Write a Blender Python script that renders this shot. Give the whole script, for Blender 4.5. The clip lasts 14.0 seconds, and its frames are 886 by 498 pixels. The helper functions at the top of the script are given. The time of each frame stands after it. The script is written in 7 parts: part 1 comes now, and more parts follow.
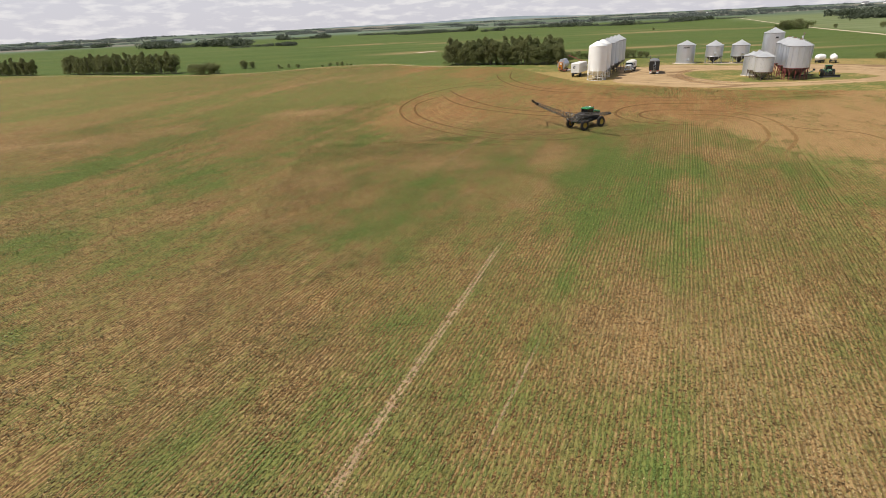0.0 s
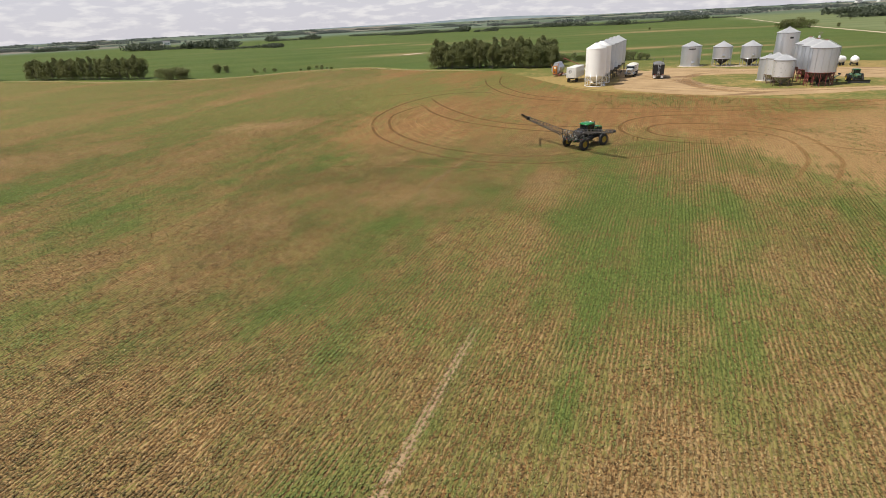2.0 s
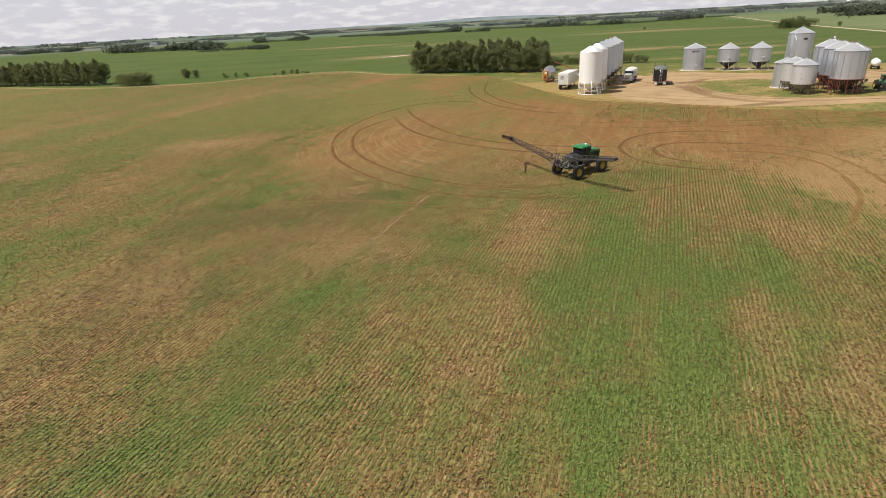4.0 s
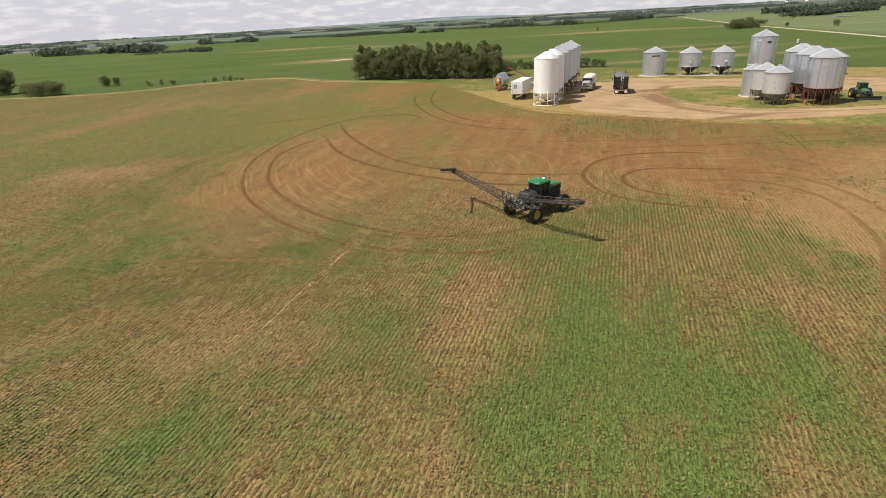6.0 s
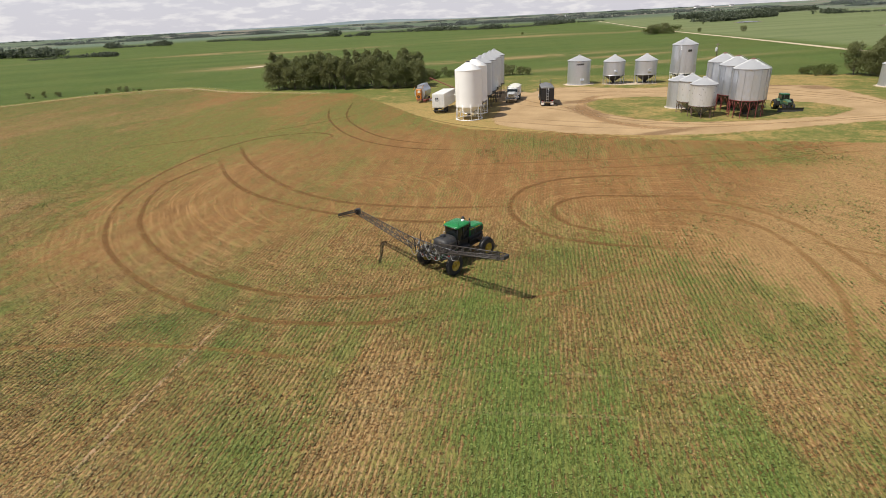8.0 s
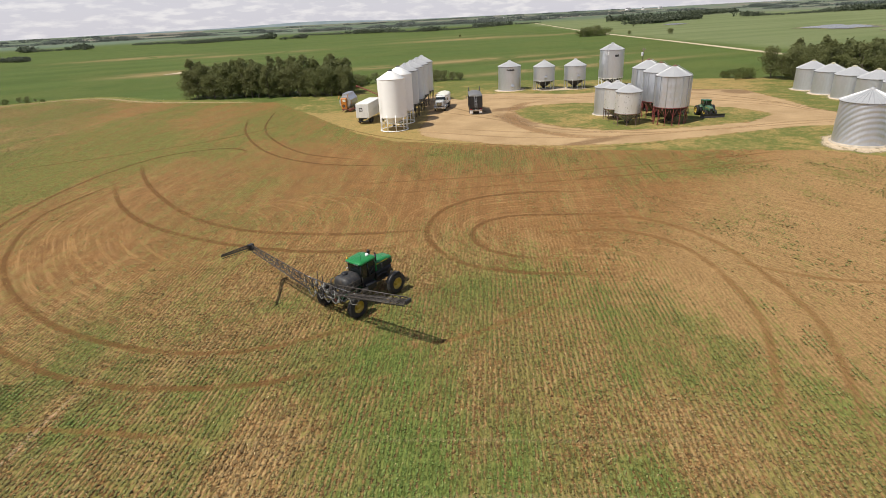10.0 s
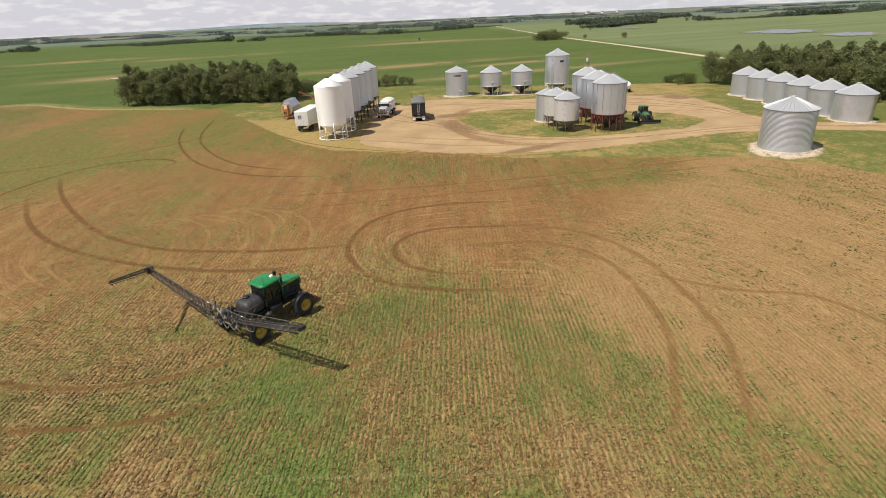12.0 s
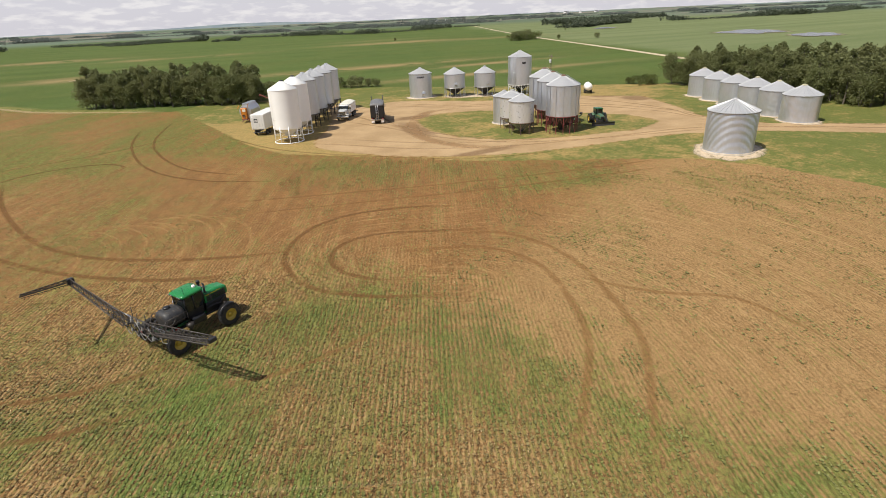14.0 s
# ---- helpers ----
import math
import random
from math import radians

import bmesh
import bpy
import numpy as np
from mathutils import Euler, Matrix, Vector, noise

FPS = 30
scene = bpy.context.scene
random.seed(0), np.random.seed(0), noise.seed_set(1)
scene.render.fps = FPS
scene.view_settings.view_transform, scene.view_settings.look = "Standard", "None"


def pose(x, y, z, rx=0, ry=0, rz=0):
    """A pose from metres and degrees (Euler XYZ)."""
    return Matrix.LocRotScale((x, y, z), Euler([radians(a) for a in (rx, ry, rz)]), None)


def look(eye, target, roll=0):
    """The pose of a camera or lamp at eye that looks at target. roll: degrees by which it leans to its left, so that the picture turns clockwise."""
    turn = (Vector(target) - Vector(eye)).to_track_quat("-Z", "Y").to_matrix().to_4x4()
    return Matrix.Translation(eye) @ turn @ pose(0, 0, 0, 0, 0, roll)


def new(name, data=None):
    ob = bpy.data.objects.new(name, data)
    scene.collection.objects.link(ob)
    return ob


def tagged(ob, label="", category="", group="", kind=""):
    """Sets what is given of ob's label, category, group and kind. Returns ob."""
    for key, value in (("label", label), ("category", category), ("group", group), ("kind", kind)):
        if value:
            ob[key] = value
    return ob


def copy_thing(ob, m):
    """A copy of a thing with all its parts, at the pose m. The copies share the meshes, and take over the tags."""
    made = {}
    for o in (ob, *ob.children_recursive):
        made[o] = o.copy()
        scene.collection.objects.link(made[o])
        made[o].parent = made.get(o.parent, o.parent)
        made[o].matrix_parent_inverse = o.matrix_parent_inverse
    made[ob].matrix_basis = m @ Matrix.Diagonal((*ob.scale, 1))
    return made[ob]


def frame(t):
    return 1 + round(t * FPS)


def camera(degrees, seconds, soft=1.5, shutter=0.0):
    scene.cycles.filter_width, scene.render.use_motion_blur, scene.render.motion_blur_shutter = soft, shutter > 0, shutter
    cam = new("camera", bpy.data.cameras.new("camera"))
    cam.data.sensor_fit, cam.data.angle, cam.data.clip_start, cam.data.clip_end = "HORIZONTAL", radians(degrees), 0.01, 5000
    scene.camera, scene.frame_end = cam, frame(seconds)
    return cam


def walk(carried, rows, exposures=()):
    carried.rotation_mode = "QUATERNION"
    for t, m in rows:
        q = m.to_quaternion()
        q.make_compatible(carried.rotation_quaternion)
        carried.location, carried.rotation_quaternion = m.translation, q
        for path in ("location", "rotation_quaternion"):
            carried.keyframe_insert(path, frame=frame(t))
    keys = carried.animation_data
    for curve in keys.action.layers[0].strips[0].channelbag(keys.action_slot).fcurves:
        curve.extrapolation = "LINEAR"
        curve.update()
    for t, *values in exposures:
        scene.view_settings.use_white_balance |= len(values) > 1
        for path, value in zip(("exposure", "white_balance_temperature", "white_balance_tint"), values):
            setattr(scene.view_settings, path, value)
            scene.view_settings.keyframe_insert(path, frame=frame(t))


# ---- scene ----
cam = camera(78.8, 14.0, 0.65)
METRES, EYE, TILT, LEAN, TURN = 86.0, 25.0, 2.0, -1.1, 0.0
ROWS = [
    (0.0, 0.0, 0.0, 0.0, -1.68, -24.91, 3.61),
    (0.5, 0.014, 0.0557, -0.0027, -1.73, -24.9, 3.65),
    (1.0, 0.0262, 0.1112, -0.0055, -1.69, -24.91, 3.67),
    (1.5, 0.0376, 0.1664, -0.0082, -1.86, -24.93, 3.73),
    (2.0, 0.0499, 0.221, -0.0111, -2.27, -24.92, 3.81),
    (4.5, 0.1245, 0.4846, -0.0226, -3.43, -24.99, 4.1),
    (5.0, 0.1391, 0.5353, -0.0243, -4.77, -25.09, 4.01),
    (5.5, 0.153, 0.5843, -0.0244, -5.87, -25.16, 3.93),
    (6.0, 0.1678, 0.6294, -0.024, -7.27, -25.23, 3.85),
    (6.5, 0.1828, 0.6689, -0.0233, -8.85, -25.28, 3.75),
    (7.0, 0.1977, 0.703, -0.0224, -10.72, -25.33, 3.54),
    (7.5, 0.2121, 0.7319, -0.0216, -12.48, -25.33, 3.41),
    (8.0, 0.2264, 0.7559, -0.0203, -14.3, -25.39, 3.3),
    (8.5, 0.2402, 0.7754, -0.0187, -16.54, -25.48, 3.17),
    (11.0, 0.3252, 0.8121, -0.0129, -21.03, -25.51, 2.89),
    (11.5, 0.3402, 0.81, -0.0116, -21.86, -25.48, 2.72),
    (12.0, 0.3553, 0.806, -0.0105, -23.61, -25.53, 2.63),
    (12.5, 0.3698, 0.8007, -0.0093, -24.77, -25.59, 2.57),
    (13.0, 0.3842, 0.7945, -0.0079, -25.32, -25.62, 2.55),
    (13.5, 0.3974, 0.7886, -0.0069, -25.45, -25.64, 2.57),
    (14.0, 0.4099, 0.7844, -0.0064, -25.54, -25.67, 2.53),
]
walk(cam, [(t, pose(0, 0, EYE, TILT, LEAN, TURN) @ pose(METRES * x, METRES * y, METRES * z, 90 + pitch, roll, yaw)) for t, x, y, z, yaw, pitch, roll in ROWS],
     [(0.0, 0.14), (14.0, 0.18)])

# ---------------------------------------------------------------- light
SUN_EL, SUN_AZ = 58.5, 11.0
world = bpy.data.worlds.new("sky")
scene.world = world
world.use_nodes = True
wn, wl = world.node_tree.nodes, world.node_tree.links
wn.clear()
sky = wn.new("ShaderNodeTexSky")
sky.sky_type = "NISHITA"
sky.sun_disc = False
sky.sun_elevation = radians(SUN_EL)
sky.sun_rotation = radians(-90 - SUN_AZ)
sky.altitude = 600
sky.dust_density = 1.5
coord = wn.new("ShaderNodeTexCoord")
stretch = wn.new("ShaderNodeMapping")
stretch.inputs["Scale"].default_value = (11.0, 11.0, 46.0)
puffs = wn.new("ShaderNodeTexNoise")
puffs.inputs["Scale"].default_value = 2.5
puffs.inputs["Detail"].default_value = 6
puffs.inputs["Roughness"].default_value = 0.52
veil = wn.new("ShaderNodeValToRGB")
veil.color_ramp.elements[0].position, veil.color_ramp.elements[1].position = 0.48, 0.66
cloud = wn.new("ShaderNodeMix")
cloud.data_type = "RGBA"
cloud.inputs["A"].default_value = (7.7, 7.5, 8.2, 1)
cloud.inputs["B"].default_value = (9.7, 9.4, 9.6, 1)
# the cloud deck thins out overhead, where the blue shows between the puffs
sep = wn.new("ShaderNodeSeparateXYZ")
band = wn.new("ShaderNodeMapRange")
band.inputs["From Min"].default_value, band.inputs["From Max"].default_value = 0.10, 0.55
band.inputs["To Min"].default_value, band.inputs["To Max"].default_value = 0.88, 0.12
mixs = wn.new("ShaderNodeMix")
mixs.data_type = "RGBA"
back = wn.new("ShaderNodeBackground")
back.inputs["Strength"].default_value = 0.08
wout = wn.new("ShaderNodeOutputWorld")
wl.new(coord.outputs["Generated"], stretch.inputs["Vector"])
wl.new(stretch.outputs["Vector"], puffs.inputs["Vector"])
wl.new(puffs.outputs["Fac"], veil.inputs["Fac"])
wl.new(veil.outputs["Color"], cloud.inputs["Factor"])
wl.new(coord.outputs["Generated"], sep.inputs["Vector"])
wl.new(sep.outputs["Z"], band.inputs["Value"])
wl.new(band.outputs["Result"], mixs.inputs["Factor"])
wl.new(sky.outputs["Color"], mixs.inputs["A"])
wl.new(cloud.outputs["Result"], mixs.inputs["B"])
wl.new(mixs.outputs["Result"], back.inputs["Color"])
wl.new(back.outputs["Background"], wout.inputs["Surface"])

sun = new("sun", bpy.data.lights.new("sun", "SUN"))
sun.data.energy, sun.data.angle, sun.data.color = 4.4, radians(0.53), (1.0, 0.94, 0.82)
sun.matrix_world = look((-100 * math.cos(radians(SUN_EL)) * math.cos(radians(SUN_AZ)), -100 * math.cos(radians(SUN_EL)) * math.sin(radians(SUN_AZ)), 100 * math.sin(radians(SUN_EL))), (0, 0, 0))


# ---------------------------------------------------------------- materials
class Nodes:
    """Short hand for building one node material."""

    def __init__(self, name):
        self.mat = bpy.data.materials.new(name)
        self.mat.use_nodes = True
        self.tree = self.mat.node_tree
        self.bsdf = self.tree.nodes["Principled BSDF"]
        self.geo = self.tree.nodes.new("ShaderNodeNewGeometry")

    def add(self, kind, **inputs):
        node = self.tree.nodes.new("ShaderNode" + kind)
        for key, value in inputs.items():
            self.put(node.inputs[key.replace("_", " ")], value)
        return node

    def put(self, socket, value):
        if isinstance(value, bpy.types.NodeSocket):
            self.tree.links.new(value, socket)
        else:
            socket.default_value = (*value, 1) if isinstance(value, tuple) and len(value) == 3 and socket.type == "RGBA" else value

    def noise(self, scale, detail=3.0, rough=0.55, vector=None, distortion=0.0):
        node = self.add("TexNoise", Scale=scale, Detail=detail, Roughness=rough, Distortion=distortion)
        self.put(node.inputs["Vector"], vector or self.geo.outputs["Position"])
        return node.outputs["Fac"]

    def remap(self, value, lo, hi, a=0.0, b=1.0):
        node = self.add("MapRange")
        node.interpolation_type = "SMOOTHSTEP"
        for key, v in (("Value", value), ("From Min", lo), ("From Max", hi), ("To Min", a), ("To Max", b)):
            self.put(node.inputs[key], v)
        return node.outputs["Result"]

    def math(self, op, a, b=0.0):
        node = self.tree.nodes.new("ShaderNodeMath")
        node.operation = op
        self.put(node.inputs[0], a)
        self.put(node.inputs[1], b)
        return node.outputs["Value"]

    def mix(self, fac, a, b, blend="MIX"):
        node = self.tree.nodes.new("ShaderNodeMix")
        node.data_type, node.blend_type = "RGBA", blend
        self.put(node.inputs["Factor"], fac)
        self.put(node.inputs["A"], a)
        self.put(node.inputs["B"], b)
        return node.outputs["Result"]

    def attribute(self, name):
        node = self.tree.nodes.new("ShaderNodeAttribute")
        node.attribute_name = name
        return node.outputs["Fac"]

    def bump(self, height, strength, distance):
        node = self.add("Bump", Height=height, Strength=strength, Distance=distance)
        self.put(self.bsdf.inputs["Normal"], node.outputs["Normal"])

    def done(self, color, rough=0.6, metal=0.0, spec=0.5):
        for key, v in (("Base Color", color), ("Roughness", rough), ("Metallic", metal), ("Specular IOR Level", spec)):
            self.put(self.bsdf.inputs[key], v)
        return self.mat


def plain(name, color, rough=0.5, metal=0.0, wear=0.25, scale=3.0, spec=0.5, dirt=(0.22, 0.16, 0.1), dirty=0.25):
    """Paint, rubber or plastic with two scales of fading and some dust."""
    n = Nodes(name)
    tone = n.remap(n.noise(scale, 4), 0.3, 0.7)
    fine = n.noise(scale * 14, 3)
    dark = tuple(c * (1 - wear) for c in color)
    col = n.mix(tone, dark, color)
    col = n.mix(n.remap(n.noise(scale * 0.6, 5, 0.65), 0.52, 0.78, 0, dirty), col, dirt)
    n.bump(fine, 0.15, 0.01)
    return n.done(col, n.remap(fine, 0.3, 0.7, max(rough - 0.1, 0.02), min(rough + 0.12, 1.0)), metal, spec)


def galvanised(name, base, rough, stain, metal=0.82):
    """Zinc-coated sheet: spangle, sheet to sheet differences, dull streaks that run down."""
    n = Nodes(name)
    at = n.add("TexCoord").outputs["Object"]
    drip = n.add("Mapping", Vector=at, Scale=(2.2, 2.2, 0.16))
    streak = n.noise(1.6, 5, 0.6, drip.outputs["Vector"])
    cloudy = n.noise(0.35, 3, 0.5, at)
    spangle = n.add("TexVoronoi", Vector=at, Scale=26.0).outputs["Distance"]
    info = n.add("ObjectInfo").outputs["Random"]
    col = n.mix(n.remap(streak, 0.35, 0.7), tuple(c * 0.93 for c in base), base)
    col = n.mix(n.remap(cloudy, 0.35, 0.65, 0, 0.3), col, tuple(c * 0.9 for c in base))
    col = n.mix(n.math("MULTIPLY", info, 0.04), col, tuple(c * 0.75 for c in base))
    col = n.mix(n.remap(streak, 0.62, 0.85, 0, stain), col, (0.33, 0.26, 0.19))
    n.bump(spangle, 0.05, 0.004)
    return n.done(col, n.remap(n.noise(2.0, 4, 0.5, at), 0.3, 0.7, rough - 0.03, rough + 0.05), metal)


STEEL = galvanised("galvanised_steel", (0.64, 0.66, 0.70), 0.33, 0.05)
STEEL_DULL = galvanised("weathered_steel", (0.58, 0.60, 0.64), 0.36, 0.06)
SHINY = galvanised("shiny_steel", (0.70, 0.71, 0.73), 0.3, 0.03, 0.55)
ROOF = galvanised("roof_steel", (0.48, 0.485, 0.50), 0.55, 0.1, 0.45)
WHITE = plain("white_paint", (0.90, 0.89, 0.87), 0.35, wear=0.03, scale=0.7, dirty=0.05)
TRAILER_WHITE = plain("van_white", (0.74, 0.73, 0.71), 0.45, wear=0.1, dirty=0.25)
RED = plain("red_oxide_paint", (0.22, 0.05, 0.05), 0.5)
RUSTY = plain("rusty_steel", (0.15, 0.095, 0.075), 0.7)
AUGER_RED = plain("auger_red", (0.19, 0.045, 0.032), 0.5, dirty=0.35)
DARK = plain("dark_steel", (0.045, 0.045, 0.05), 0.5, metal=0.3)
BLACK = plain("black_plastic", (0.016, 0.016, 0.018), 0.4, dirty=0.15)
RUBBER = plain("tyre_rubber", (0.022, 0.021, 0.02), 0.8, dirty=0.5)
YELLOW = plain("yellow_rim", (0.50, 0.35, 0.04), 0.4, dirty=0.4)
GREEN = plain("green_paint", (0.018, 0.20, 0.055), 0.28, wear=0.12, dirty=0.06)
GREEN_DARK = plain("dark_green_paint", (0.012, 0.10, 0.03), 0.3, dirty=0.12)
GREEN_OLD = plain("old_green_paint", (0.085, 0.175, 0.105), 0.45, dirty=0.35)
GREY_FRAME = plain("grey_frame_paint", (0.055, 0.046, 0.04), 0.5, metal=0.0)
TANK = plain("dark_tank_plastic", (0.04, 0.04, 0.042), 0.55, dirty=0.35)
CHROME = plain("bright_metal", (0.7, 0.7, 0.71), 0.18, metal=1.0, dirty=0.1)
ORANGE = plain("orange_paint", (0.62, 0.22, 0.02), 0.45)
TARP = plain("dark_tarp", (0.17, 0.17, 0.175), 0.55, dirty=0.2)
WHITE_TARP = plain("cream_tarp", (0.72, 0.70, 0.62), 0.6, wear=0.1, dirty=0.15)
SILVER_BODY = plain("pale_truck_paint", (0.62, 0.63, 0.64), 0.3, metal=0.2, dirty=0.2)
GLOW_LENS = plain("amber_lens", (0.8, 0.45, 0.06), 0.2, dirty=0.05)
RED_LENS = plain("red_lens", (0.5, 0.02, 0.02), 0.2, dirty=0.05)
HOSE = plain("pale_hose", (0.30, 0.30, 0.29), 0.5)
CONCRETE = plain("concrete_pad", (0.52, 0.45, 0.36), 0.9, wear=0.3, scale=1.2, dirty=0.4)
WOOD_POLE = plain("weathered_wood", (0.16, 0.125, 0.095), 0.85, scale=5)
CAP_YELLOW = plain("pale_yellow_lid", (0.50, 0.46, 0.30), 0.5)
CAP_RUST = plain("rusty_lid", (0.20, 0.11, 0.08), 0.7)
ROOF_TILE = plain("farmhouse_roof", (0.2, 0.2, 0.21), 0.8, scale=0.4)


def glass():
    n = Nodes("cab_glass")
    return n.done((0.012, 0.016, 0.017), 0.06, 0.0, 0.6)


GLASS = glass()


def bark():
    n = Nodes("bark")
    return n.done(n.mix(n.noise(6, 5), (0.07, 0.055, 0.042), (0.19, 0.165, 0.13)), 0.9)


BARK = bark()


def leaves(name, dark, light, dry):
    """Leaf colour that varies leaf by leaf, tree by tree and over the crown."""
    n = Nodes(name)
    one = n.geo.outputs["Random Per Island"]
    tree = n.add("ObjectInfo").outputs["Random"]
    col = n.mix(one, dark, light)
    col = n.mix(n.remap(n.noise(0.35, 2), 0.4, 0.7, 0, 0.45), col, light)
    col = n.mix(n.math("MULTIPLY", tree, 0.4), col, dry)
    n.done(col, 0.55, 0.0, 0.35)
    thin = n.add("BsdfTranslucent", Color=col)
    both = n.add("MixShader", Fac=0.45)
    n.tree.links.new(n.bsdf.outputs["BSDF"], both.inputs[1])
    n.tree.links.new(thin.outputs["BSDF"], both.inputs[2])
    n.tree.links.new(both.outputs["Shader"], n.tree.nodes["Material Output"].inputs["Surface"])
    return n.mat


LEAF = leaves("poplar_leaves", (0.13, 0.148, 0.056), (0.20, 0.218, 0.084), (0.215, 0.21, 0.092))
LEAF_BRIGHT = leaves("bright_leaves", (0.085, 0.115, 0.03), (0.155, 0.185, 0.055), (0.18, 0.175, 0.065))
# greyer, bluer leaf copy: haze of distance put into the colour
FAR_HAZE_LEAF = leaves("haze_tinted_leaves", (0.085, 0.105, 0.07), (0.12, 0.142, 0.09), (0.125, 0.14, 0.095))


def crop_leaves():
    """Green seedlings where the crop has taken, dry stubble where it has not."""
    n = Nodes("crop_leaves")
    one = n.geo.outputs["Random Per Island"]
    green = n.mix(one, (0.088, 0.088, 0.022), (0.215, 0.205, 0.064))
    green = n.mix(n.remap(n.attribute("green"), 0.5, 1.0, 0, 0.58), green, n.mix(one, (0.05, 0.12, 0.016), (0.14, 0.26, 0.05)))
    green = n.mix(n.remap(n.attribute("stubble"), 0.4, 0.15), green, n.mix(one, (0.12, 0.125, 0.036), (0.24, 0.24, 0.082)))
    dry = n.mix(one, (0.09, 0.052, 0.02), (0.27, 0.165, 0.064))
    dry = n.mix(n.attribute("bleached"), dry, n.mix(one, (0.26, 0.17, 0.075), (0.56, 0.41, 0.22)))
    dry = n.mix(n.remap(n.attribute("bleached"), -0.05, -0.9, 0, 0.6), dry, (0.10, 0.055, 0.022))
    turned = n.add("Mapping", Vector=n.geo.outputs["Position"], Rotation=(0, 0, radians(-66)))
    tuft_at = n.add("Mapping", Vector=turned.outputs["Vector"], Scale=(0.9, 2.2, 0.0))
    tuft = n.noise(1.0, 4, 0.7, tuft_at.outputs["Vector"])
    old = n.attribute("stubble")
    dry = n.mix(n.math("MULTIPLY", old, n.remap(tuft, 0.52, 0.64, 0, 0.6)), dry, (0.44, 0.31, 0.145))
    dry = n.mix(n.math("MULTIPLY", old, n.remap(tuft, 0.48, 0.36, 0, 0.7)), dry, (0.075, 0.042, 0.017))
    green = n.mix(n.math("MULTIPLY", old, n.remap(tuft, 0.48, 0.36, 0, 0.55)), green, (0.055, 0.06, 0.016))
    green = n.mix(n.math("MULTIPLY", old, n.remap(tuft, 0.53, 0.66, 0, 0.35)), green, (0.29, 0.27, 0.10))
    alive = n.math("ADD", n.attribute("green"), n.math("MULTIPLY", n.math("SUBTRACT", n.noise(37.0, 2), 0.5), 1.6))
    alive = n.math("ADD", alive, n.remap(n.attribute("stubble"), 0.5, 0.15, 0, 0.9))
    return n.done(n.mix(n.remap(alive, 0.2, 0.65), dry, green), 0.6, 0.0, 0.25)


# paler still, thicker haze painted into the leaves of the farthest belts
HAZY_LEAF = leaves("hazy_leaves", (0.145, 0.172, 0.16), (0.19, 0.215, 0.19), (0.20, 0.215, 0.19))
CROP = crop_leaves()


def straw():
    n = Nodes("straw")
    return n.done(n.mix(n.geo.outputs["Random Per Island"], (0.30, 0.20, 0.085), (0.62, 0.47, 0.26)), 0.8)


STRAW = straw()


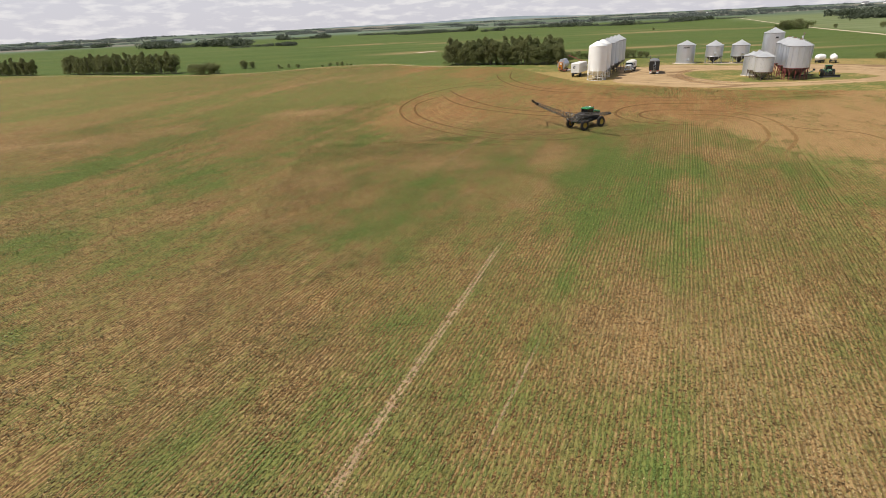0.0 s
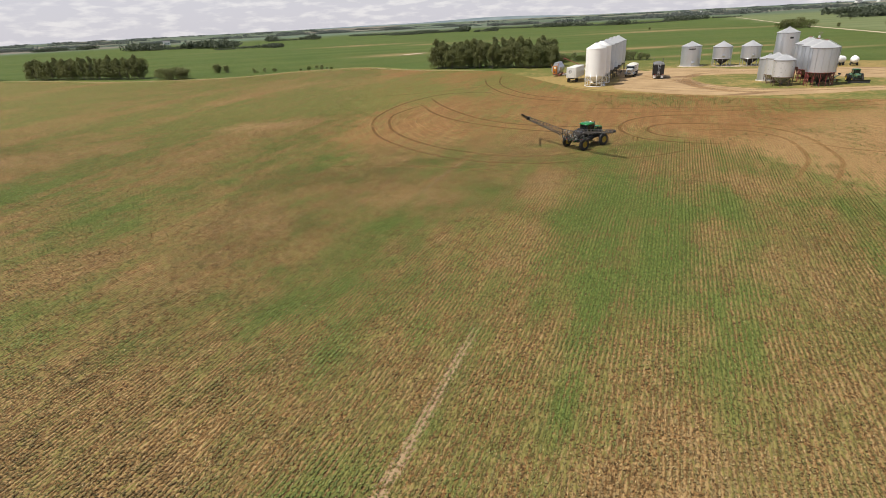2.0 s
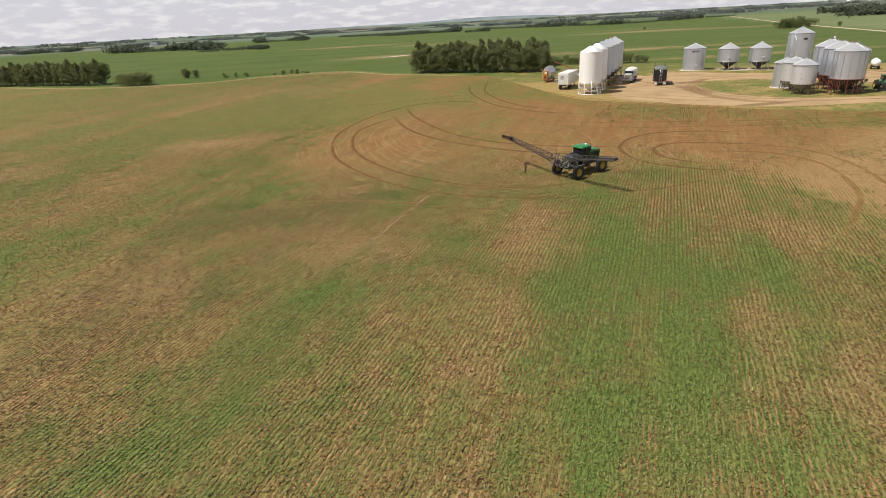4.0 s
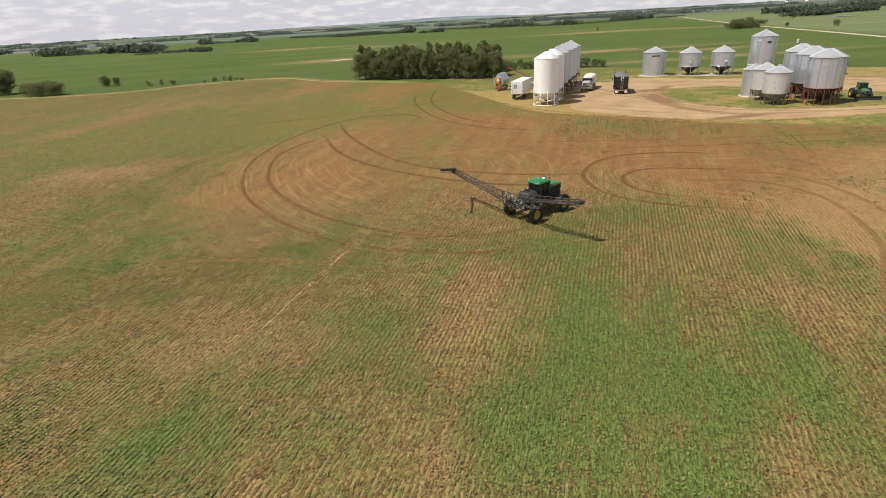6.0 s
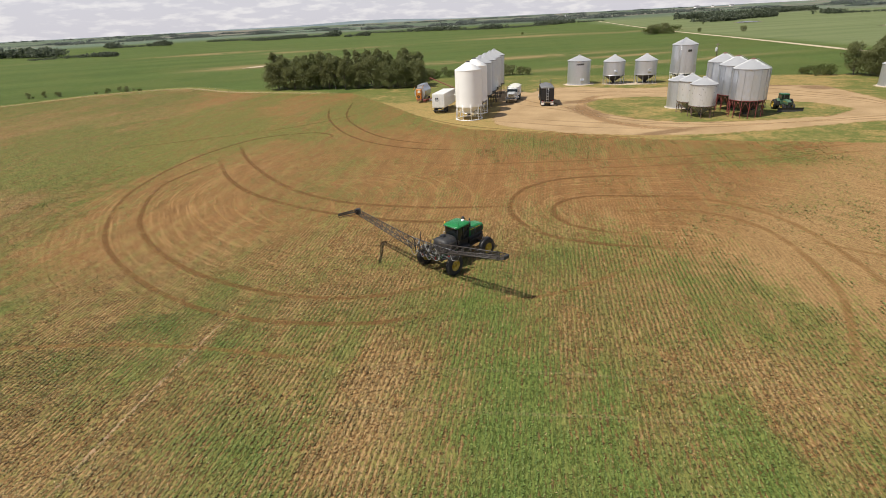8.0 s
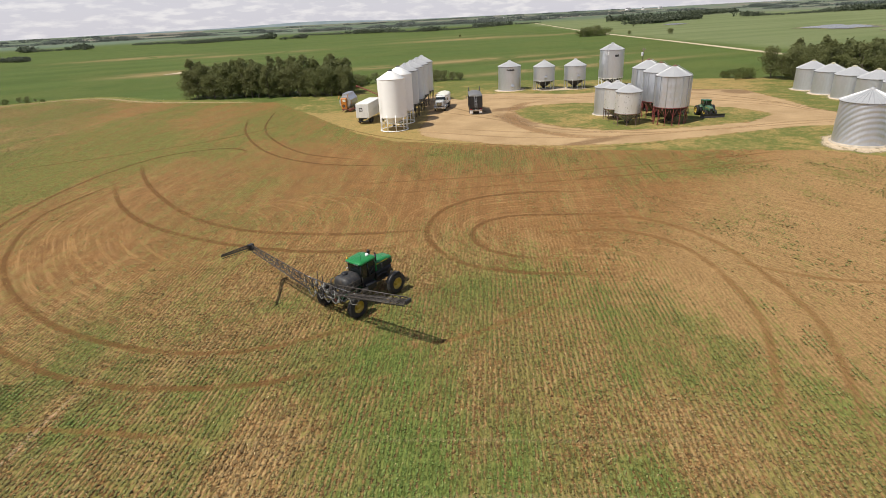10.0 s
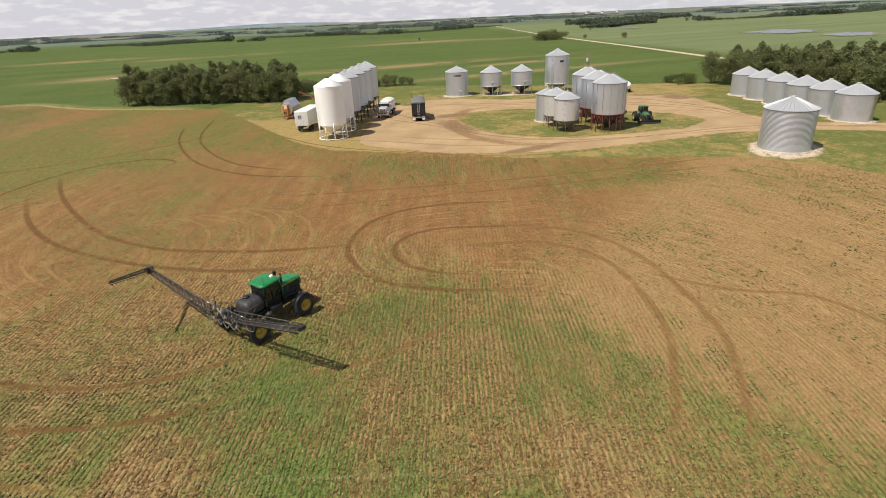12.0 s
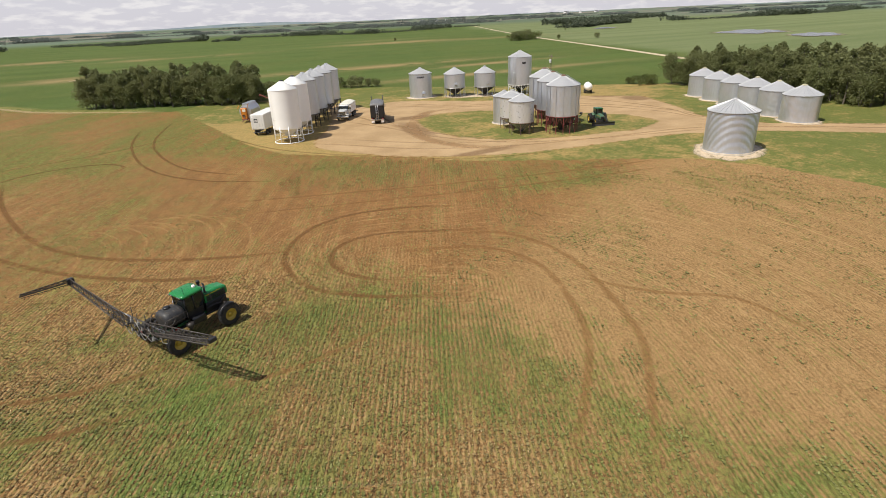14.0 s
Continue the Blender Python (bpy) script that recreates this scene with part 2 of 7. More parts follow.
def ground_material():
    n = Nodes("ground")
    pos = n.geo.outputs["Position"]
    crop, dirt, lawn, far = (n.attribute(a) for a in ("crop", "dirt", "lawn", "far"))
    # soil of the field, with a red cast here and there and drill rows
    big, mid, fine, grit = n.noise(0.05, 4), n.noise(0.45, 5, 0.6), n.noise(2.6, 6, 0.65), n.noise(11.0, 4, 0.7)
    turned = n.add("Mapping", Vector=pos, Rotation=(0, 0, radians(-66)))
    along = n.add("Mapping", Vector=turned.outputs["Vector"], Scale=(0.07, 1.0, 1.0))
    streak = n.noise(0.75, 4, 0.6, along.outputs["Vector"])
    line = n.add("SeparateXYZ", Vector=turned.outputs["Vector"]).outputs["Y"]
    sway = n.math("MULTIPLY", n.noise(0.8, 2), 0.35)
    bend, worked = n.attribute("bend"), n.attribute("worked")
    bent = n.math("MULTIPLY", n.remap(bend, -0.5, 0.5), n.attribute("fan"))
    line = n.math("ADD", n.math("MULTIPLY", line, n.math("SUBTRACT", 1.0, bent)), n.math("MULTIPLY", bend, bent))
    row = n.math("SINE", n.math("MULTIPLY", n.math("ADD", line, sway), 2 * math.pi / 0.38))
    soil = n.mix(n.remap(mid, 0.3, 0.7), (0.215, 0.102, 0.033), (0.31, 0.150, 0.050))
    soil = n.mix(n.remap(big, 0.42, 0.62, 0, 0.55), soil, (0.27, 0.122, 0.044))
    soil = n.mix(n.math("MULTIPLY", n.attribute("bleached"), 0.75), soil, n.mix(mid, (0.36, 0.222, 0.093), (0.46, 0.298, 0.136)))
    moist = n.remap(n.attribute("bleached"), -0.05, -0.9, 0, 0.6)
    soil = n.mix(moist, soil, (0.105, 0.055, 0.022))
    rough_ = n.math("MULTIPLY", n.math("ADD", n.attribute("stubble"), 0.12), 1.1)
    soil = n.mix(n.math("MULTIPLY", rough_, n.remap(streak, 0.5, 0.66, 0, 0.75)), soil, (0.44, 0.285, 0.13))
    soil = n.mix(n.math("MULTIPLY", rough_, n.remap(streak, 0.47, 0.33, 0, 0.6)), soil, (0.165, 0.09, 0.034))
    soil = n.mix(n.remap(fine, 0.5, 0.72, 0, 0.5), soil, (0.40, 0.24, 0.105))
    soil = n.mix(n.remap(fine, 0.46, 0.28, 0, 0.85), soil, (0.12, 0.065, 0.024))
    soil = n.mix(n.remap(grit, 0.58, 0.42, 0, 0.45), soil, (0.13, 0.08, 0.035))
    # dark specks paint the small shadows of plants into the soil, pale ones are straw
    speck = n.noise(4.8, 3, 0.65)
    soil = n.mix(n.math("MULTIPLY", rough_, n.remap(speck, 0.49, 0.38, 0, 1.0)), soil, (0.05, 0.03, 0.012))
    soil = n.mix(n.math("MULTIPLY", rough_, n.remap(speck, 0.52, 0.62, 0, 0.85)), soil, (0.45, 0.305, 0.14))
    # stubble tufts and gaps, drawn out along the rows; dark gaps mix soil and painted shade
    tuft_at = n.add("Mapping", Vector=turned.outputs["Vector"], Scale=(2.6, 6.5, 1.0))
    tuft = n.noise(1.0, 3, 0.6, tuft_at.outputs["Vector"])
    stub = n.attribute("stubble")
    clump_at = n.add("Mapping", Vector=turned.outputs["Vector"], Scale=(0.8, 2.4, 1.0))
    clump = n.noise(1.0, 5, 0.72, clump_at.outputs["Vector"])
    soil = n.mix(n.math("MULTIPLY", stub, n.remap(clump, 0.52, 0.64, 0, 0.85)), soil, (0.49, 0.335, 0.16))
    soil = n.mix(n.math("MULTIPLY", stub, n.remap(clump, 0.48, 0.34, 0, 0.8)), soil, (0.10, 0.06, 0.024))
    soil = n.mix(n.math("MULTIPLY", stub, n.remap(tuft, 0.53, 0.66, 0, 0.85)), soil, (0.41, 0.275, 0.122))
    soil = n.mix(n.math("MULTIPLY", stub, n.remap(tuft, 0.46, 0.36, 0, 0.9)), soil, (0.085, 0.055, 0.022))
    weeds = n.mix(n.remap(n.math("ADD", n.math("MULTIPLY", tuft, 0.55), n.math("MULTIPLY", clump, 0.45)), 0.38, 0.62), (0.052, 0.050, 0.011), (0.235, 0.215, 0.062))
    weeds = n.mix(n.remap(crop, 0.45, 1.0, 0, 0.66), weeds, n.mix(n.remap(tuft, 0.36, 0.66), (0.035, 0.08, 0.012), (0.125, 0.215, 0.045)))
    broken = n.math("MULTIPLY", n.math("ADD", rough_, n.math("MULTIPLY", worked, n.remap(bend, -2.0, 1.0, 0.42, 0.06))), n.remap(n.noise(0.6, 5, 0.7), 0.40, 0.62, 0.0, 1.0))
    soil = n.mix(n.math("MULTIPLY", broken, n.remap(row, -0.1, 1.0, 0.0, 0.75)), soil, (0.12, 0.07, 0.028))
    soil = n.mix(n.math("MULTIPLY", broken, n.remap(row, -0.2, -1.0, 0.0, 0.4)), soil, (0.46, 0.315, 0.145))
    comb_at = n.add("CombineXYZ", X=n.math("MULTIPLY", bend, 3.0), Y=n.math("MULTIPLY", n.attribute("bend_way"), 0.22))
    comb = n.noise(1.0, 5, 0.7, comb_at.outputs["Vector"])
    swept = n.math("MULTIPLY", worked, bent)
    soil = n.mix(n.math("MULTIPLY", swept, n.remap(comb, 0.50, 0.68, 0, 0.35)), soil, (0.50, 0.325, 0.15))
    soil = n.mix(n.math("MULTIPLY", swept, n.remap(comb, 0.48, 0.34, 0, 0.45)), soil, (0.24, 0.128, 0.05))
    ridge = n.math("MULTIPLY", worked, n.math("SUBTRACT", 1.0, bent))
    soil = n.mix(n.math("MULTIPLY", ridge, n.remap(streak, 0.52, 0.68, 0, 0.22)), soil, (0.36, 0.21, 0.085))
    soil = n.mix(n.math("MULTIPLY", ridge, n.remap(streak, 0.48, 0.34, 0, 0.3)), soil, (0.17, 0.086, 0.032))
    soil = n.mix(n.math("MULTIPLY", worked, n.remap(tuft, 0.46, 0.36, 0, 0.4)), soil, (0.12, 0.064, 0.025))
    # the seeder's turns: streaks that follow its curved way
    swirl = n.attribute("swirl")
    turn_at = n.add("CombineXYZ", X=n.math("MULTIPLY", n.attribute("off"), 2.0), Y=n.math("MULTIPLY", n.attribute("way"), 0.09))
    lane = n.noise(1.25, 4, 0.65, turn_at.outputs["Vector"])
    soil = n.mix(n.math("MULTIPLY", swirl, n.remap(lane, 0.52, 0.66, 0, 0.5)), soil, (0.44, 0.265, 0.115))
    soil = n.mix(n.math("MULTIPLY", swirl, n.remap(lane, 0.47, 0.34, 0, 0.6)), soil, (0.15, 0.076, 0.028))
    thick = n.math("ADD", crop, n.math("MULTIPLY", row, 0.17))
    thick = n.math("ADD", thick, n.math("MULTIPLY", n.math("SUBTRACT", grit, 0.5), 0.5))
    thick = n.math("ADD", thick, n.math("MULTIPLY", n.math("SUBTRACT", streak, 0.5), 1.4))
    thick = n.math("ADD", thick, n.math("MULTIPLY", n.math("SUBTRACT", speck, 0.5), 1.5))
    thick = n.math("ADD", thick, n.math("MULTIPLY", n.math("SUBTRACT", tuft, 0.5), 1.2))
    thick = n.math("ADD", thick, n.math("MULTIPLY", n.math("SUBTRACT", clump, 0.5), 1.7))
    thick = n.math("ADD", thick, n.math("MULTIPLY", n.math("SUBTRACT", n.noise(1.4, 3, 0.75), 0.5), 1.6))
    field = n.mix(n.math("MULTIPLY", n.remap(thick, 0.32, 0.88), n.remap(crop, 0.6, 1.0, 0.8, 0.92)), soil, weeds)
    # lone seedlings standing in dashes where the soil is nearly bare
    dash_at = n.add("Mapping", Vector=turned.outputs["Vector"], Scale=(1.5, 2.6, 1.0))
    dash = n.math("MULTIPLY", n.remap(row, 0.1, 0.8), n.remap(n.noise(1.3, 4, 0.7, dash_at.outputs["Vector"]), 0.5, 0.6))
    sparse = n.math("MULTIPLY", n.math("SUBTRACT", 1.0, stub), n.math("MULTIPLY", n.remap(crop, 0.02, 0.4, 0.15, 0.7), n.remap(n.noise(0.22, 4, 0.6), 0.42, 0.6, 0.2, 1.0)))
    field = n.mix(n.math("MULTIPLY", dash, sparse), field, (0.075, 0.068, 0.02))
    # the green fields all round
    strip = n.add("Mapping", Vector=pos, Rotation=(0, 0, radians(-22)), Scale=(0.004, 0.03, 0.0))
    bands = n.noise(1.0, 5, 0.6, strip.outputs["Vector"])
    green = n.mix(n.remap(bands, 0.35, 0.65), (0.066, 0.100, 0.021), (0.090, 0.128, 0.031))
    green = n.mix(n.remap(n.noise(0.12, 4), 0.45, 0.7, 0, 0.3), green, (0.092, 0.130, 0.032))
    green = n.mix(n.remap(n.noise(0.03, 5, 0.65), 0.42, 0.62, 0, 0.5), green, (0.115, 0.132, 0.034))
    green = n.mix(n.remap(n.noise(0.5, 4, 0.7), 0.6, 0.38, 0, 0.35), green, (0.06, 0.085, 0.018))
    green = n.mix(n.remap(bands, 0.76, 0.84, 0, 0.4), green, (0.30, 0.24, 0.10))
    green = n.mix(n.attribute("pale"), green, n.mix(n.remap(bands, 0.35, 0.65), (0.125, 0.155, 0.062), (0.165, 0.19, 0.085)))
    green = n.mix(n.math("MULTIPLY", n.attribute("bare"), n.remap(n.noise(0.07, 4, 0.6), 0.32, 0.5, 0.0, 0.9)), green, (0.31, 0.215, 0.105))
    # far plots differ in crop, with grey-blue haze mixed into their base colours
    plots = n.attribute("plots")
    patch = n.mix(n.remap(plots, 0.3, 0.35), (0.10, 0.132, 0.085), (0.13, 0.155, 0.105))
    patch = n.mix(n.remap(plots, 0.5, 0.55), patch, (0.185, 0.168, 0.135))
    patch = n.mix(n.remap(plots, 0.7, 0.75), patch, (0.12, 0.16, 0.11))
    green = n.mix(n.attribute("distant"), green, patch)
    # rough grass round the yard, partly dried out
    dry = n.attribute("dry")
    mottle = n.math("ADD", n.math("MULTIPLY", n.noise(0.16, 4), 0.5), n.math("MULTIPLY", n.noise(0.9, 5, 0.75), 0.5))
    tanned = n.remap(n.math("ADD", mottle, n.math("MULTIPLY", n.math("SUBTRACT", dry, 0.5), 0.3)), 0.40, 0.57)
    lawn_col = n.mix(tanned, (0.15, 0.165, 0.042), (0.40, 0.275, 0.105))
    lawn_col = n.mix(n.remap(n.noise(0.35, 4, 0.6), 0.5, 0.66, 0, 0.45), lawn_col, (0.20, 0.205, 0.06))
    lawn_col = n.mix(n.remap(n.noise(3.0, 5, 0.7), 0.35, 0.7, 0.45, 0.0), lawn_col, (0.06, 0.07, 0.02))
    # packed dirt of the yard
    rut = n.noise(0.16, 5, 0.6)
    dirt_col = n.mix(n.remap(rut, 0.3, 0.7), (0.335, 0.225, 0.118), (0.44, 0.305, 0.168))
    dirt_col = n.mix(n.remap(n.math("ADD", n.attribute("damp"), n.math("MULTIPLY", n.math("SUBTRACT", n.noise(0.5, 4), 0.5), 0.5)), 0.25, 0.75, 0, 0.85), dirt_col, (0.19, 0.115, 0.058))
    dirt_col = n.mix(n.remap(n.noise(4.0, 6, 0.7), 0.5, 0.75, 0, 0.45), dirt_col, (0.58, 0.44, 0.29))
    col = n.mix(n.remap(n.math("ADD", far, n.math("MULTIPLY", n.math("SUBTRACT", n.noise(0.5, 4), 0.5), 0.5)), 0.4, 0.6), field, green)
    col = n.mix(n.remap(n.math("ADD", lawn, n.math("MULTIPLY", n.math("SUBTRACT", n.noise(0.8, 5), 0.5), 0.7)), 0.4, 0.6), col, lawn_col)
    col = n.mix(n.remap(n.math("ADD", dirt, n.math("MULTIPLY", n.math("SUBTRACT", n.noise(0.7, 5, 0.6), 0.5), 0.8)), 0.38, 0.62), col, dirt_col)
    n.bump(n.math("ADD", n.math("ADD", fine, n.math("MULTIPLY", grit, 0.7)), n.math("MULTIPLY", n.math("MULTIPLY", tuft, n.math("MAXIMUM", stub, n.math("MULTIPLY", worked, 0.5))), 1.6)), 0.7, 0.12)
    return n.done(col, 0.95, 0.0, 0.15)


GROUND = ground_material()


def mark_material(name, color, strength, lump, ragged=0.8):
    """A tyre mark or a line of straw on the soil, broken up and fading to its edges."""
    n = Nodes(name)
    across = n.attribute("across")
    ends = n.attribute("ends")
    broken = n.remap(n.noise(lump, 5, 0.65), 0.22 + 0.08 * (ragged - 0.8), 0.52)
    edge = n.remap(n.math("ADD", across, n.math("MULTIPLY", n.math("SUBTRACT", n.noise(5.0, 4), 0.5), ragged)), 0.15, 0.75)
    alpha = n.math("MULTIPLY", n.math("MULTIPLY", edge, ends), n.math("MULTIPLY", broken, strength))
    n.put(n.bsdf.inputs["Alpha"], alpha)
    return n.done(n.mix(n.noise(3.0, 4), tuple(c * 0.75 for c in color), color), 0.95, 0.0, 0.1)


RUT = mark_material("tyre_mark", (0.135, 0.068, 0.027), 0.7, 0.45)
ARC = mark_material("drill_line", (0.40, 0.24, 0.10), 0.32, 0.35)
EDGE_GRASS = mark_material("edge_grass", (0.21, 0.20, 0.065), 0.85, 0.3)
YARD_RUT = mark_material("yard_tyre_mark", (0.27, 0.175, 0.095), 0.38, 0.2)
FAINT = mark_material("faint_tyre_mark", (0.18, 0.092, 0.036), 0.5, 0.3)
WORN = mark_material("worn_yard_dirt", (0.27, 0.165, 0.085), 0.75, 0.2)
PALE = mark_material("straw_line", (0.55, 0.375, 0.245), 0.54, 2.6, 2.4)
DUSTY = mark_material("dusty_track", (0.36, 0.28, 0.14), 0.3, 0.5)
GRAVEL = mark_material("gravel_road", (0.56, 0.47, 0.33), 1.0, 0.02)
PAD = mark_material("crushed_stone", (0.62, 0.50, 0.36), 0.95, 1.2)


def water():
    n = Nodes("pond_water")
    n.bump(n.noise(0.6, 3), 0.2, 0.05)
    return n.done((0.075, 0.08, 0.075), 0.22, 0.0, 0.4)


WATER = water()


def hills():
    n = Nodes("haze_blue_hills")
    # base colour carries the blue-grey of distance haze
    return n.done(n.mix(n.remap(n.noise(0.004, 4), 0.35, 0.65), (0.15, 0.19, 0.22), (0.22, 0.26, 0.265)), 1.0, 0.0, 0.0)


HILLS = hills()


# ---------------------------------------------------------------- builders
class Form:
    """Collects vertices and faces of one part."""

    def __init__(self):
        self.v, self.f, self.smooth = [], [], []

    def put(self, verts, faces, smooth=False, m=None):
        k = len(self.v)
        self.v += [tuple(m @ Vector(p)) if m else tuple(p) for p in verts]
        self.f += [tuple(k + i for i in face) for face in faces]
        self.smooth += [smooth] * len(faces)
        return self

    def box(self, x0, x1, y0, y1, z0, z1, c=0.03, m=None):
        """A block with chamfered edges."""
        c = min(c, (x1 - x0) * 0.45, (y1 - y0) * 0.45, (z1 - z0) * 0.45)
        verts, at = [], {}
        lo, hi = (x0, y0, z0), (x1, y1, z1)
        for sx in (0, 1):
            for sy in (0, 1):
                for sz in (0, 1):
                    s = (sx, sy, sz)
                    for axis in range(3):
                        p = [hi[i] - c if s[i] else lo[i] + c for i in range(3)]
                        p[axis] = hi[axis] if s[axis] else lo[axis]
                        at[s, axis] = len(verts)
                        verts.append(p)
        faces = []
        for axis in range(3):
            a, b = [i for i in range(3) if i != axis]
            for side in (0, 1):
                ring = []
                for u, w in ((0, 0), (1, 0), (1, 1), (0, 1)):
                    s = [0, 0, 0]
                    s[axis], s[a], s[b] = side, u, w
                    ring.append(at[tuple(s), axis])
                faces.append(ring if (side == 1) != (axis == 1) else ring[::-1])
            for u in (0, 1):
                for w in (0, 1):
                    s0, s1 = [0, 0, 0], [0, 0, 0]
                    s0[axis], s1[axis] = 0, 1
                    s0[a] = s1[a] = u
                    s0[b] = s1[b] = w
                    faces.append([at[tuple(s0), a], at[tuple(s1), a], at[tuple(s1), b], at[tuple(s0), b]])
        for s in {k[0] for k in at}:
            faces.append([at[s, 0], at[s, 1], at[s, 2]])
        return self.put(verts, faces, False, m)

    def tube(self, p0, p1, r0, r1=None, n=8, caps=True):
        r1 = r0 if r1 is None else r1
        p0, p1 = Vector(p0), Vector(p1)
        turn = (p1 - p0).to_track_quat("Z", "Y").to_matrix()
        verts = []
        for p, r in ((p0, r0), (p1, r1)):
            verts += [p + turn @ Vector((r * math.cos(2 * math.pi * i / n), r * math.sin(2 * math.pi * i / n), 0)) for i in range(n)]
        self.put(verts, [(i, (i + 1) % n, n + (i + 1) % n, n + i) for i in range(n)], n > 5)
        if caps:
            k = len(self.v) - 2 * n
            self.f += [tuple(k + i for i in range(n))[::-1], tuple(k + n + i for i in range(n))]
            self.smooth += [False, False]
        return self

    def line(self, points, r, n=6):
        for a, b in zip(points, points[1:]):
            self.tube(a, b, r, r, n)
        return self

    def lathe(self, profile, n=32, a0=0.0, a1=360.0, m=None, smooth=True):
        """profile: (radius, height) from the bottom up or from the inside out."""
        whole = abs(a1 - a0) >= 359.9
        count = n if whole else n + 1
        verts, faces = [], []
        for r, z in profile:
            for i in range(count):
                a = radians(a0 + (a1 - a0) * i / n)
                verts.append((r * math.cos(a), r * math.sin(a), z))
        for j in range(len(profile) - 1):
            for i in range(n):
                k = (i + 1) % count
                faces.append((j * count + i, j * count + k, (j + 1) * count + k, (j + 1) * count + i))
        return self.put(verts, faces, smooth, m)

    def loft(self, rings, m=None, smooth=False, caps=True):
        """Closed rings of equal length, one after the other."""
        n, verts = len(rings[0]), [p for ring in rings for p in ring]
        faces = [(j * n + i, j * n + (i + 1) % n, (j + 1) * n + (i + 1) % n, (j + 1) * n + i) for j in range(len(rings) - 1) for i in range(n)]
        if caps:
            faces += [tuple(range(n))[::-1], tuple((len(rings) - 1) * n + i for i in range(n))]
        return self.put(verts, faces, smooth, m)

    def mesh(self, name, material):
        me = bpy.data.meshes.new(name)
        me.from_pydata(self.v, [], self.f)
        me.polygons.foreach_set("use_smooth", self.smooth)
        me.materials.append(material)
        me.update()
        return me


def part(name, form, material, parent, label="", at=None):
    """One part of a thing; form is a Form, or a mesh that alike parts share."""
    ob = new(name, form.mesh(name, material) if isinstance(form, Form) else form)
    ob.parent = parent
    if at is not None:
        ob.matrix_basis = at
    return tagged(ob, label)


def thing(name, at, label, category, group="", kind=""):
    ob = new(name)
    ob.empty_display_size = 0.3
    ob.matrix_basis = at
    return tagged(ob, label, category, group, kind)


def setting(name, form, material, label, category="", kind="structure"):
    return tagged(new(name, form.mesh(name, material) if isinstance(form, Form) else form), label, category or name.replace("_", " "), "", kind)


# ---------------------------------------------------------------- the lie of the land
RNG = np.random.default_rng(7)
LATTICE = RNG.random((256, 256))


def value_noise(x, y):
    x, y = np.asarray(x, float), np.asarray(y, float)
    xi, yi = np.floor(x).astype(int), np.floor(y).astype(int)
    u, w = x - xi, y - yi
    u, w = u * u * (3 - 2 * u), w * w * (3 - 2 * w)
    g = lambda i, j: LATTICE[i % 256, j % 256]
    return (g(xi, yi) * (1 - u) + g(xi + 1, yi) * u) * (1 - w) + (g(xi, yi + 1) * (1 - u) + g(xi + 1, yi + 1) * u) * w


def fbm(x, y, octaves=4):
    total, size, norm = 0.0, 1.0, 0.0
    for i in range(octaves):
        total = total + size * value_noise(np.asarray(x) * 2 ** i + 17.3 * i, np.asarray(y) * 2 ** i - 9.1 * i)
        norm, size = norm + size, size * 0.5
    return total / norm


def ramp(x, a, b):
    t = np.clip((np.asarray(x, float) - a) / (b - a), 0, 1)
    return t * t * (3 - 2 * t)


def land(x, y):
    """Height of the ground: the field climbs to the yard, the country beyond is nearly level."""
    x, y = np.asarray(x, float), np.asarray(y, float)
    slope = -1.49 + 0.0165 * x + 0.0375 * y
    slope = np.maximum(slope, -14.0)
    h = np.clip(0.5 + 0.5 * (6.1 - slope) / 1.6, 0, 1)
    z = 6.1 * (1 - h) + slope * h - 1.6 * h * (1 - h)
    z = z + 1.4 * np.exp(-((x - 116) ** 2 + (y - 122) ** 2) / 800.0)
    r = np.hypot(x - 30, y - 60)
    away = ramp(r, 330, 700)
    z = z * (1 - away) + away * 5.0
    z = z + ramp(r, 1000, 2600) * 10.0 * (fbm(x / 900.0, y / 900.0, 3) - 0.5)
    return z + 9.0 * ramp(r, 2600, 4700)


def axis(lo, a, b, hi, step):
    """Grid lines: even between a and b, then ever wider."""
    mid, left, right = list(np.arange(a, b + step * 0.5, step)), [], []
    d, p = step, a
    while p > lo:
        d *= 1.11
        p -= d
        left.append(p)
    d, p = step, mid[-1]
    while p < hi:
        d *= 1.11
        p += d
        right.append(p)
    return np.array(left[::-1] + mid + right)


GX, GY = axis(-4800, -60, 170, 4800, 1.2), axis(-1500, 16, 270, 4800, 1.2)
GXX, GYY = np.meshgrid(GX, GY)
GZ = land(GXX, GYY)


def top(x, y):
    """Height of the ground sheet as it is built."""
    i = np.clip(np.searchsorted(GX, x) - 1, 0, len(GX) - 2)
    j = np.clip(np.searchsorted(GY, y) - 1, 0, len(GY) - 2)
    u, w = (x - GX[i]) / (GX[i + 1] - GX[i]), (y - GY[j]) / (GY[j + 1] - GY[j])
    return (GZ[j, i] * (1 - u) + GZ[j, i + 1] * u) * (1 - w) + (GZ[j + 1, i] * (1 - u) + GZ[j + 1, i + 1] * u) * w


def zat(x, y):
    return float(top(np.float64(x), np.float64(y)))


